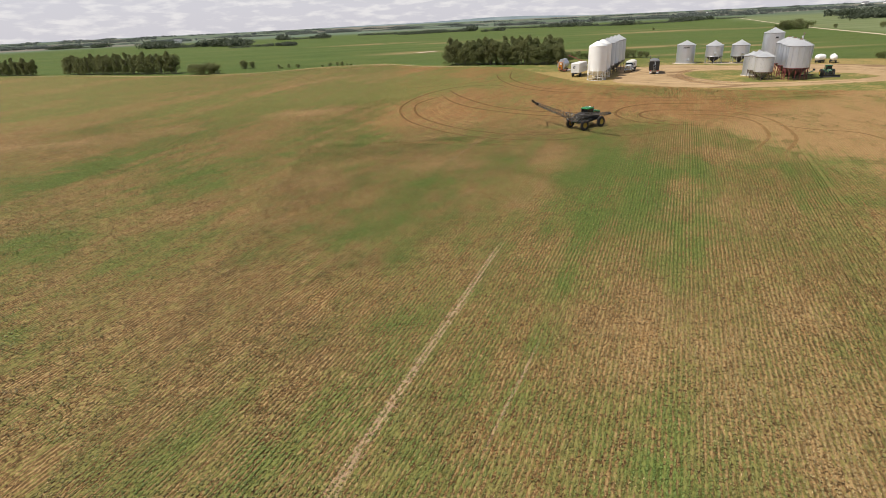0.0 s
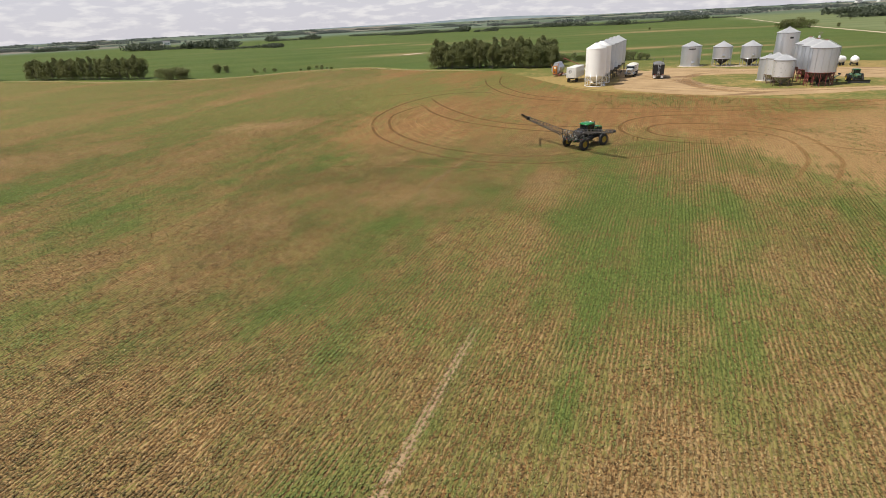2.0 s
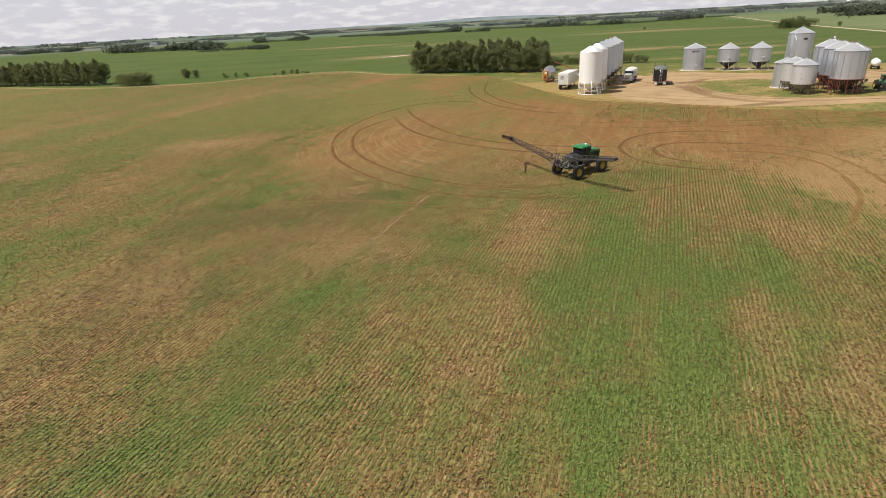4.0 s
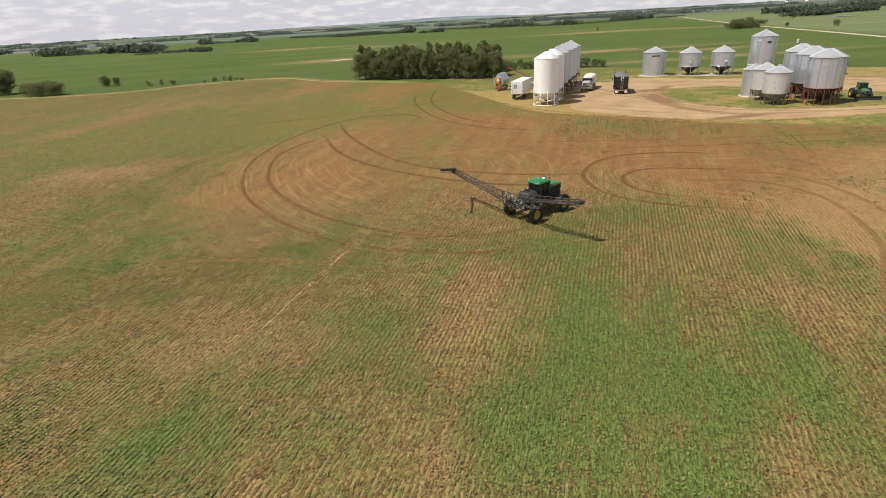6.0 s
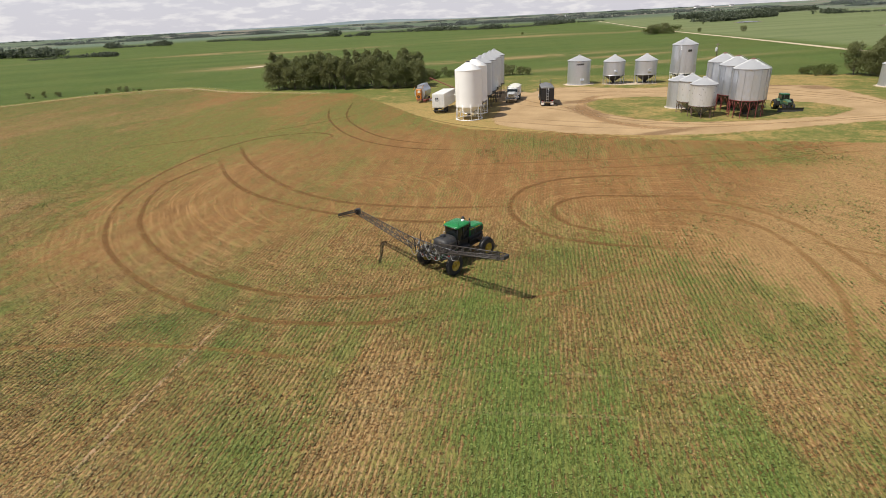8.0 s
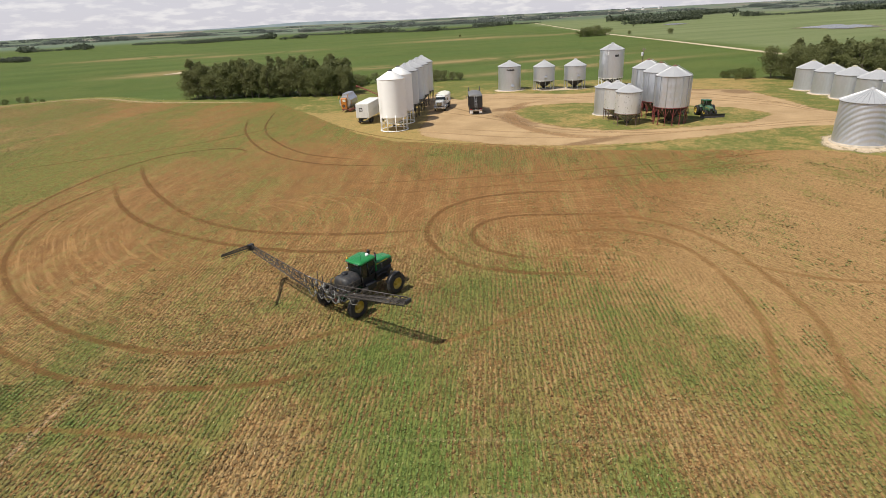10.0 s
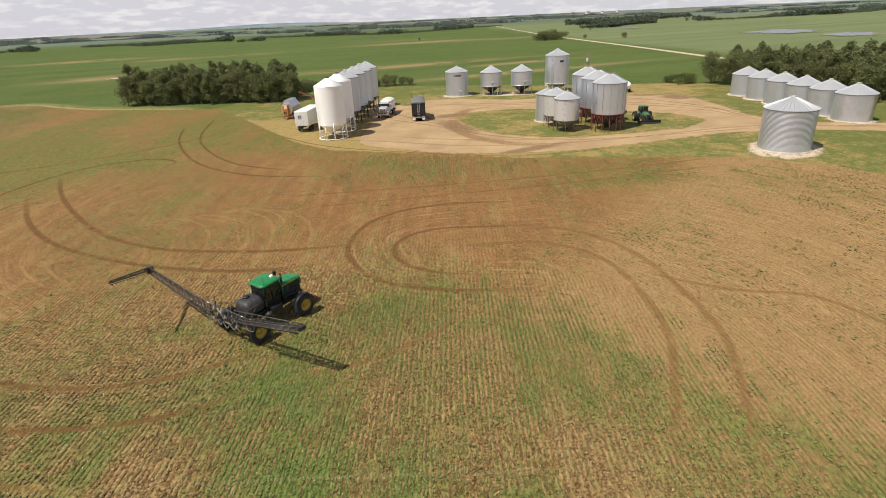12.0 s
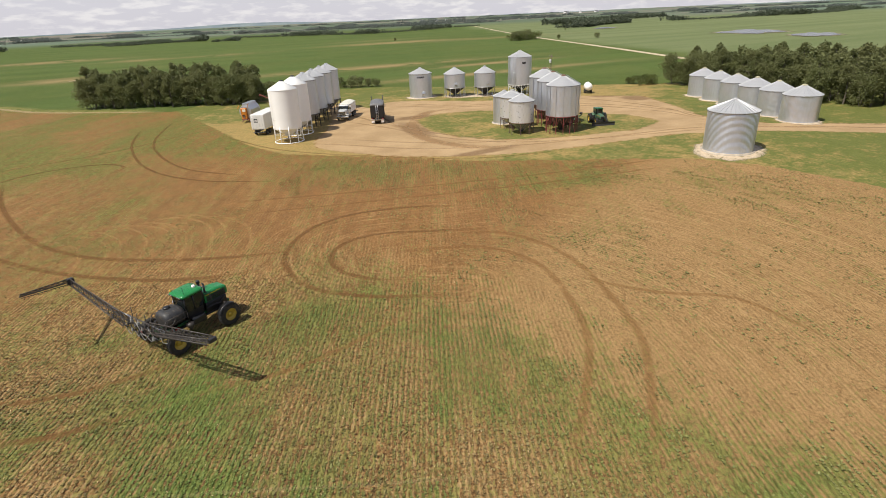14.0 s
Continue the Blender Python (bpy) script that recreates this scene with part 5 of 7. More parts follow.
tall = hopper_bin("grain_bin", 123.4, 203.6, 3.3, 2.5, 9.95, 11.65, 8, "tallest corrugated hopper bin with a caged ladder", "bins behind the yard", WHITE, 12, DARK, ladder_at=-146, stiff=0, cage=True)
part("nameplate", Form().lathe([(3.36, 8.2), (3.38, 8.2), (3.38, 8.75), (3.36, 8.75)], 6, -112, -94), DARK, tall, "small dark name bar")
me = Form().box(3.31, 3.40, -0.05, 0.05, 2.5, 4.6, 0.015).mesh("stiffener", STEEL_DULL)
for i in range(14):
    part("stiffener", me, STEEL_DULL, tall, "", pose(0, 0, 0, 0, 0, 12 + 360 * i / 14))

RED_GROUP = "big hopper bins on red legs"
big = hopper_bin("grain_bin", 100.6, 153.4, 3.05, 3.1, 8.75, 10.5, 6, "big corrugated hopper bin on dark red legs", RED_GROUP, RED, 14, DARK, ladder_at=-40, stiff=14, panels=26, cap_mat=CAP_RUST)
for x, y in ((103.2, 160.2), (106.0, 167.2)):
    copy_thing(big, pose(x, y, zat(x, y), 0, 0, 4))
small = hopper_bin("grain_bin", 94.0, 157.4, 2.4, 2.1, 6.15, 7.5, 4, "small shiny hopper bin on rusty legs", "small hopper bins", RUSTY, 8, STEEL_DULL, SHINY, 0.003)
copy_thing(small, pose(95.3, 162.8, zat(95.3, 162.8), 0, 0, 11))
flat_bin("grain_bin", 96.7, 168.2, 2.35, 5.6, 6.7, 5, "small flat-bottomed corrugated bin beside hopper bins", "small hopper bins")

ROW_A, ROW_F = Vector((155.2, 168.0)), Vector((141.4, 133.6))
row_bin = flat_bin("grain_bin", ROW_A.x, ROW_A.y, 3.3, 4.95, 6.75, 5, "low corrugated steel bin in a row by trees", "row of six low bins", cap_mat=CAP_YELLOW)
for i in range(1, 6):
    p = ROW_A.lerp(ROW_F, i / 5)
    copy_thing(row_bin, pose(p.x, p.y, zat(p.x, p.y), 0, 0, 9 * i))
for i in range(6):
    p = ROW_A.lerp(ROW_F, i / 5)
    disc_on_ground("stone_pad", p.x - 0.6, p.y - 0.4, 4.6, 4.4, 0.3 * i, PAD, "pale gravel pad under a low steel bin", 0.03, 0.2)


# ---------------------------------------------------------------- vehicles and machines
def wheel(parent, x, y, r, w, lugs, rim_mat, rim=0.62, label="", turn=0.0):
    """Tyre with cleats on a dished rim; the axle lies along y."""
    tyre = Form()
    prof = [(r * rim, -w * 0.42), (r * 0.82, -w * 0.5), (r * 0.95, -w * 0.44), (r, -w * 0.25), (r, w * 0.25), (r * 0.95, w * 0.44), (r * 0.82, w * 0.5), (r * rim, w * 0.42)]
    m = pose(x, y, r, 90, 0, turn)
    tyre.lathe(prof, 36, m=m)
    for i in range(lugs):
        for s in (-1, 1):
            a = 360 * (i + (0.5 if s > 0 else 0)) / lugs
            k = m @ pose(0, 0, 0, 0, 0, a) @ pose(r * 0.985, 0, s * w * 0.22, 0 + s * 32, 0, 0)
            tyre.box(-0.02, r * 0.035, -0.035 * r, 0.035 * r, -w * 0.26, w * 0.26, 0.005, m=k)
    hub = part("wheel", Form().lathe([(0.02, -w * 0.3), (r * 0.2, -w * 0.3), (r * 0.2, w * 0.3), (0.02, w * 0.3)], 16, m=m), rim_mat, parent, label)
    part("tyre", tyre, RUBBER, hub)
    disc = Form().lathe([(r * rim, -w * 0.42), (r * (rim + 0.03), -w * 0.44), (r * (rim + 0.03), -w * 0.3), (r * (rim - 0.05), -w * 0.12), (r * 0.25, -w * 0.02), (r * 0.2, -w * 0.02), (r * 0.2, w * 0.02),
                         (r * 0.25, w * 0.02), (r * (rim - 0.05), w * 0.12), (r * (rim + 0.03), w * 0.3), (r * (rim + 0.03), w * 0.44), (r * rim, w * 0.42)], 28, m=m)
    for i in range(8):
        a = 2 * math.pi * i / 8
        for s in (-1, 1):
            p0 = m @ Vector((r * 0.14 * math.cos(a), r * 0.14 * math.sin(a), s * w * 0.3))
            p1 = m @ Vector((r * 0.14 * math.cos(a), r * 0.14 * math.sin(a), s * w * 0.34))
            disc.tube(p0, p1, 0.02, n=6)
    part("rim", disc, rim_mat, hub)
    return hub


def rounded(w, h, r, n=4):
    """Outline of a rounded rectangle, centred, counter-clockwise."""
    out = []
    for cx, cy, a0 in ((w / 2 - r, h / 2 - r, 0), (-w / 2 + r, h / 2 - r, 90), (-w / 2 + r, -h / 2 + r, 180), (w / 2 - r, -h / 2 + r, 270)):
        out += [(cx + r * math.cos(radians(a0 + 90 * i / n)), cy + r * math.sin(radians(a0 + 90 * i / n))) for i in range(n + 1)]
    return out


def boom_section(parent, name, a, b, h0, h1, d0, d1, bays, label=""):
    """A lattice boom between two points: three chords, uprights and diagonals."""
    a, b = Vector(a), Vector(b)
    way = (b - a).normalized()
    back = Vector((-1, 0, 0))
    form = Form()
    line = lambda t, up, off: a.lerp(b, t) + Vector((0, 0, up * (h0 + (h1 - h0) * t))) + back * off * (d0 + (d1 - d0) * t)
    for up, off, r in ((0, 0, 0.05), (1, 0.3, 0.045), (0, 1, 0.045)):
        form.tube(line(0, up, off), line(1, up, off), r, n=6)
    for i in range(bays + 1):
        t = i / bays
        form.tube(line(t, 0, 0), line(t, 1, 0.3), 0.03, n=5).tube(line(t, 0, 1), line(t, 1, 0.3), 0.03, n=5).tube(line(t, 0, 0), line(t, 0, 1), 0.028, n=5)
        if i < bays:
            u = (i + 1) / bays
            form.tube(line(t, 0, 0), line(u, 1, 0.3), 0.026, n=5).tube(line(t, 0, 1), line(u, 1, 0.3), 0.026, n=5).tube(line(t, 0, 0), line(u, 0, 1), 0.024, n=5)
    ob = part(name, form, GREY_FRAME, parent, label)
    pipe = Form().tube(line(0, -0.12, 0.5) + Vector((0, 0, -0.14)), line(1, -0.12, 0.5) + Vector((0, 0, -0.14)), 0.025, n=6)
    count = max(3, int((b - a).length / 0.5))
    for i in range(count):
        q = line((i + 0.5) / count, 0, 0.5) + Vector((0, 0, -0.16))
        pipe.tube(q, q + Vector((0, 0, -0.16)), 0.03, 0.018, 5)
    part("spray_line", pipe, BLACK, ob, "spray pipe with nozzles")
    return ob


def build_sprayer():
    x, y = 28.88, 111.41
    head = 32.5
    sp = thing("sprayer", pose(x, y, zat(x, y) + 0.0, 1.3, -1.95, head), "green self-propelled field sprayer with long dark folding booms", "sprayer")
    # frame rails and axles
    fr = Form()
    for s in (-0.5, 0.5):
        fr.box(0.3, 7.3, s - 0.09, s + 0.09, 1.35, 1.6, 0.02)
    for xx in (0.8, 2.4, 4.0, 5.6, 7.1):
        fr.box(xx, xx + 0.16, -0.5, 0.5, 1.38, 1.56, 0.02)
    part("chassis", fr, GREEN_DARK, sp, "dark green frame rails")
    for xx in (1.25, 6.15):
        ax = Form().box(xx - 0.14, xx + 0.14, -1.75, 1.75, 1.42, 1.62, 0.03)
        for s in (-1, 1):
            ax.box(xx - 0.16, xx + 0.16, s * 1.52 - 0.12, s * 1.52 + 0.12, 0.75, 1.7, 0.04)
            ax.tube((xx, s * 1.4, 1.0), (xx, s * 1.75, 1.0), 0.17, n=12)
            ax.tube((xx + 0.25, s * 1.3, 1.2), (xx + 0.2, s * 1.3, 1.95), 0.09, n=10)
        part("axle", ax, DARK, sp, "drop axle with wheel motors")
    for xx in (1.25, 6.15):
        for s in (-1, 1):
            wheel(sp, xx, s * 1.95, 1.0, 0.5, 22, YELLOW, 0.52, "tall narrow tyre on a yellow rim")
            if xx > 5:
                fender = Form().lathe([(1.07, -0.24), (1.09, -0.26), (1.09, 0.26), (1.07, 0.24)], 10, 52, 158, m=pose(xx, s * 1.95, 1.0, 90, 0, 0))
                part("fender", fender, BLACK, sp, "black wheel guard")
    # solution tank with straps and sump
    tank = Form()
    rings = []
    for t, f in ((1.25, 0.55), (1.32, 0.82), (1.5, 0.97), (1.8, 1.0), (2.5, 1.0), (2.8, 0.97), (3.0, 0.82), (3.07, 0.55)):
        rings.append([(t, px * f, 2.42 + pz * f) for px, pz in rounded(1.95, 1.42, 0.66, 5)])
    tank.loft(rings, smooth=True)
    tk = part("tank", tank, TANK, sp, "dark round solution tank")
    for t in (1.7, 2.2, 2.65):
        straps = Form()
        pts = [(t, px * 1.012, 2.42 + pz * 1.012) for px, pz in rounded(1.95, 1.42, 0.66, 5)]
        straps.line(pts + pts[:1], 0.028, 5)
        part("strap", straps, DARK, tk)
    part("lid", Form().lathe([(0.28, 3.12), (0.28, 3.24), (0.22, 3.29), (0.02, 3.31)], 18, m=pose(2.1, 0.2, 0)), BLACK, tk)
    # cab
    cab = Form()
    lower, upper = rounded(1.55, 1.5, 0.2), rounded(1.9, 1.75, 0.25)
    cab.loft([[(4.00 + px, py, 1.75) for px, py in lower], [(4.00 + px, py, 2.4) for px, py in rounded(1.75, 1.65, 0.2)]])
    part("cab_base", cab, BLACK, sp, "black cab floor and steps")
    gl = Form().loft([[(4.00 + px, py, 2.4) for px, py in rounded(1.7, 1.6, 0.2)], [(4.06 + px, py, 3.3) for px, py in rounded(1.9, 1.7, 0.22)], [(4.00 + px, py, 3.76) for px, py in rounded(1.75, 1.66, 0.22)]])
    part("window", gl, GLASS, sp, "dark tinted cab glass")
    for px, py in ((3.15, 0.78), (3.15, -0.78), (4.82, 0.76), (4.82, -0.76), (3.90, 0.86), (3.90, -0.86)):
        part("cab_post", Form().tube((px, py * 0.95, 2.3), (px, py * 1.03, 3.78), 0.055, n=8), BLACK, sp)
    roof = Form().loft([[(3.95 + px, py, 3.77) for px, py in rounded(2.0, 1.9, 0.3)], [(3.95 + px, py, 3.9) for px, py in rounded(2.1, 2.0, 0.32)],
                        [(3.95 + px, py, 4.0) for px, py in rounded(1.95, 1.85, 0.32)], [(3.95 + px, py, 4.06) for px, py in rounded(1.4, 1.3, 0.3)]], smooth=True)
    rf = part("cab_roof", roof, GREEN, sp, "bright green cab roof")
    part("receiver", Form().lathe([(0.15, 4.05), (0.17, 4.13), (0.12, 4.22), (0.02, 4.25)], 16, m=pose(4.55, -0.25, 0)), WHITE, rf, "white dome receiver")
    part("beacon", Form().lathe([(0.07, 4.0), (0.07, 4.18), (0.02, 4.21)], 12, m=pose(3.15, 0.85, 0)), GLOW_LENS, rf, "amber beacon")
    for py in (-0.7, -0.4, 0.4, 0.7):
        for px in (2.82, 5.0):
            part("work_light", Form().box(px, px + 0.08, py - 0.09, py + 0.09, 3.82, 3.94, 0.02), CHROME, rf)
    aer = Form().tube((3.3, -0.8, 3.95), (3.22, -0.86, 4.8), 0.014, n=5)
    part("aerial", aer, BLACK, rf)
    # hood, grille, exhaust
    hood = Form().loft([[(5.0, px, 2.75 + pz) for px, pz in rounded(1.45, 1.05, 0.22)], [(6.5, px, 2.68 + pz) for px, pz in rounded(1.4, 0.98, 0.24)], [(7.2, px, 2.6 + pz) for px, pz in rounded(1.3, 0.85, 0.24)],
                        [(7.33, px, 2.56 + pz) for px, pz in rounded(1.1, 0.68, 0.2)]], smooth=False)
    hd = part("hood", hood, GREEN, sp, "green engine hood")
    grille = Form().box(7.32, 7.37, -0.45, 0.45, 2.3, 2.8, 0.03)
    for i in range(6):
        grille.box(5.15, 7.0, 0.705, 0.74, 2.36 + i * 0.09, 2.43 + i * 0.09, 0.008).box(5.15, 7.0, -0.74, -0.705, 2.36 + i * 0.09, 2.43 + i * 0.09, 0.008)
    part("grille", grille, BLACK, hd, "black grille and side vents")
    for s in (-0.734, 0.734):
        part("stripe", Form().box(5.10, 6.60, s - 0.006, s + 0.006, 2.96, 3.04, 0.004), YELLOW, hd, "yellow stripe along the hood")
    part("exhaust", Form().tube((5.25, -0.55, 3.0), (5.25, -0.55, 4.0), 0.085, n=12).tube((5.25, -0.55, 4.0), (5.20, -0.55, 4.15), 0.06, n=10), DARK, sp, "dark exhaust stack")
    part("air_intake", Form().tube((5.45, 0.5, 3.1), (5.45, 0.5, 3.8), 0.12, n=12).tube((5.45, 0.5, 3.8), (5.45, 0.5, 4.0), 0.17, 0.15, 12), BLACK, sp, "black air intake")
    for s in (-1, 1):
        mir = Form()
        mir.line([(4.90, s * 0.9, 3.3), (5.20, s * 1.3, 3.35), (5.20, s * 1.3, 3.0)], 0.025, 6)
        mir.box(5.17, 5.24, s * 1.3 - 0.14, s * 1.3 + 0.14, 2.75, 3.25, 0.03)
        part("mirror", mir, BLACK, sp, "wing mirror on an arm")
    # right side ladder and platform, rinse tank, pumps, rails
    lad = Form()
    for s in (-0.25, 0.25):
        lad.tube((4.3 + s, 0.95, 2.15), (4.3 + s, 1.6, 0.75), 0.035, n=6)
    for i in range(5):
        lad.tube((4.05, 0.98 + 0.145 * i, 2.05 - 0.3 * i), (4.55, 0.98 + 0.145 * i, 2.05 - 0.3 * i), 0.03, n=6)
    lad.line([(3.8, 0.95, 2.1), (3.8, 0.98, 3.0), (3.2, 1.1, 3.0), (3.2, 1.1, 2.2)], 0.028, 6)
    part("ladder", lad, STEEL_DULL, sp, "fold-down access ladder with rail")
    part("platform", Form().box(3.0, 5.0, 0.8, 1.2, 2.05, 2.11, 0.02), DARK, sp)
    part("rinse_tank", Form().loft([[(5.55 + px, 1.0 + py, z) for px, py in rounded(0.9 * f, 0.5 * f, 0.15 * f)] for z, f in ((1.6, 0.8), (1.7, 1.0), (2.2, 1.0), (2.3, 0.8))], smooth=True), HOSE, sp,
         "pale rinse water tank")
    part("eductor", Form().lathe([(0.08, 1.1), (0.3, 1.45), (0.32, 1.7), (0.02, 1.76)], 18, m=pose(2.9, -1.25, 0)), GREY_FRAME, sp, "chemical mixing hopper")
    for i in range(9):
        z = 1.5 + 0.1 * (i % 3)
        part("hose", Form().line([(0.4 + 0.1 * i, -0.9 + 0.2 * i, z), (0.9, -0.8 + 0.2 * i, z + 0.35), (1.2, -0.6 + 0.15 * i, 1.75)], 0.03, 6), BLACK if i % 3 else HOSE, sp)
    for pts in ([(0.3, -0.6, 2.4), (0.6, -1.4, 2.1), (0.9, -1.7, 1.6), (1.5, -1.6, 1.5), (1.9, -1.1, 1.7)], [(-0.3, 0.9, 3.2), (-0.45, 1.9, 2.5), (-0.4, 2.4, 2.4), (-0.3, 2.8, 3.0)],
                [(-0.3, -0.9, 3.2), (-0.45, -1.9, 2.5), (-0.4, -2.4, 2.4), (-0.3, -2.8, 3.0)],
                [(-0.6, -3.2, 3.3), (-0.75, -3.6, 2.8), (-0.7, -4.2, 2.9), (-0.6, -4.5, 3.6)], [(-0.5, 0.2, 3.3), (-0.6, -0.5, 2.5), (-0.55, -1.2, 2.4), (-0.5, -1.8, 3.2)]):
        part("hose", Form().line(pts, 0.024, 8), HOSE, sp, "looping pale hose")
    for s in (-0.825, 0.825):
        part("tail_lamp", Form().box(-0.1, 0.0, s - 0.125, s + 0.125, 1.75, 1.95, 0.02), RED_LENS, sp, "red tail lamp")
    part("pump", Form().lathe([(0.02, -0.25), (0.22, -0.25), (0.26, 0.0), (0.22, 0.25), (0.02, 0.25)], 14, m=pose(1.9, -0.75, 1.35, 0, 90, 0)), RED_LENS, sp, "red pump under the tank")
    for s in (-1, 1):
        part("side_box", Form().box(3.2, 4.5, s * 0.95 - 0.3, s * 0.95 + 0.3, 1.2, 1.85, 0.1), BLACK, sp, "black side tank below the cab")
        part("engine_cover", Form().box(4.9, 7.0, s * 0.62 - 0.2, s * 0.62 + 0.2, 1.35, 2.3, 0.08), BLACK, sp)
    part("belly_plate", Form().box(0.8, 6.8, -0.8, 0.8, 1.22, 1.34, 0.03), DARK, sp)
    # plumbing on the rack: valves, tubes and looping hoses, handrails round the tank
    rng = random.Random(21)
    for i in range(11):
        yy = -1.6 + 0.32 * i
        z = 2.1 + 0.5 * (i % 3)
        part("valve", Form().box(-0.5, -0.3, yy - 0.09, yy + 0.09, z, z + 0.22, 0.03).tube((-0.4, yy, z + 0.2), (-0.4, yy, z + 0.36), 0.045, n=8), (HOSE, HOSE, DARK, CHROME)[i % 4], sp, "boom section valve")
        sag = rng.uniform(0.25, 0.55)
        yb = yy + rng.uniform(0.5, 1.1)
        part("hose", Form().line([(-0.42, yy + (yb - yy) * k / 6, z + 0.1 - sag * math.sin(math.pi * k / 6)) for k in range(7)], 0.03, 6), (HOSE, BLACK, GREY_FRAME)[i % 3], sp)
    for s in (-1, 1):
        rail = Form().line([(1.2, s * 1.05, 1.7), (1.2, s * 1.05, 2.75), (3.0, s * 1.05, 2.75), (3.0, s * 1.05, 1.7)], 0.03, 6).line([(1.2, s * 1.05, 2.25), (3.0, s * 1.05, 2.25)], 0.025, 6)
        rail.line([(0.3, s * 0.6, 1.6), (1.2, s * 1.05, 2.75)], 0.035, 6).line([(3.0, s * 1.05, 1.7), (2.1, s * 1.05, 2.75), (1.2, s * 1.05, 1.7)], 0.025, 6)
        part("rail", rail, GREY_FRAME, sp, "grey tube rail beside the tank")
        part("engine_pipe", Form().line([(4.9, s * 0.86, 1.9), (5.4, s * 0.95, 2.0), (6.2, s * 0.9, 1.85), (6.8, s * 0.8, 2.2)], 0.06, 8), DARK, sp)
    # centre rack and parallel lift
    rack = Form()
    for z in (2.0, 2.7, 3.4):
        rack.tube((-0.25, -1.7, z), (-0.25, 1.7, z), 0.06, n=8)
    for yy in (-1.7, -1.1, -0.5, 0.5, 1.1, 1.7):
        rack.tube((-0.25, yy, 1.9), (-0.25, yy, 3.45), 0.05, n=8)
    for yy in (-0.55, 0.55):
        rack.tube((0.5, yy, 2.0), (-0.25, yy, 2.3), 0.07, n=8).tube((0.5, yy, 1.5), (-0.25, yy, 1.8), 0.07, n=8)
    for yy in (-1.7, -0.5, 0.5):
        rack.tube((-0.25, yy, 2.0), (-0.25, yy + 1.2, 3.4), 0.035, n=6)
    rack.tube((-0.25, -0.9, 3.4), (-0.2, -0.9, 4.1), 0.03, n=6).tube((-0.25, 0.9, 3.4), (-0.2, 0.9, 4.3), 0.03, n=6).tube((-0.25, 0.3, 3.4), (-0.2, 0.3, 3.9), 0.03, n=6)
    part("boom_rack", rack, GREY_FRAME, sp, "centre boom frame with lift arms")
    for s in (-1, 1):
        cyl = Form()
        cyl.tube((-0.3, s * 1.0, 3.4), (-0.4, s * 3.2, 3.6), 0.035, n=8).tube((-0.4, s * 3.2, 3.6), (-0.42, s * 3.9, 3.66), 0.02, n=8)
        part("hydraulic_cylinder", cyl, CHROME, sp, "fold cylinder along the boom")
        part("hydraulic_cylinder", Form().tube((0.4, s * 0.35, 1.7), (-0.2, s * 0.35, 2.6), 0.05, n=8), CHROME, sp, "lift cylinder")
    left = boom_section(sp, "boom_wing", (-0.2, 1.75, 2.6), (-0.08, 10.3, 3.95), 0.85, 0.45, 0.6, 0.3, 11, "lattice boom wing raised at its end")
    right = boom_section(sp, "boom_wing", (-0.2, -1.75, 3.05), (0.08, -9.1, 4.55), 0.75, 0.28, 0.6, 0.3, 10, "lattice boom wing raised at its end")
    boom_section(left, "boom_tip", (-0.2, 10.4, 4.1), (-4.7, 7.2, 5.9), 0.3, 0.16, 0.28, 0.14, 8, "outer boom section swinging in while folding")
    boom_section(right, "boom_tip", (-0.35, -9.2, 4.5), (-1.0, -3.6, 3.7), 0.3, 0.16, 0.28, 0.14, 8, "outer boom section folded back")
    hinge = Form().box(-0.45, 0.1, 10.15, 10.55, 3.85, 4.45, 0.05)
    part("hinge", hinge, DARK, left)
    part("hinge", Form().box(-0.4, 0.2, -9.3, -9.05, 4.4, 4.75, 0.05), DARK, right)
    return sp


build_sprayer()


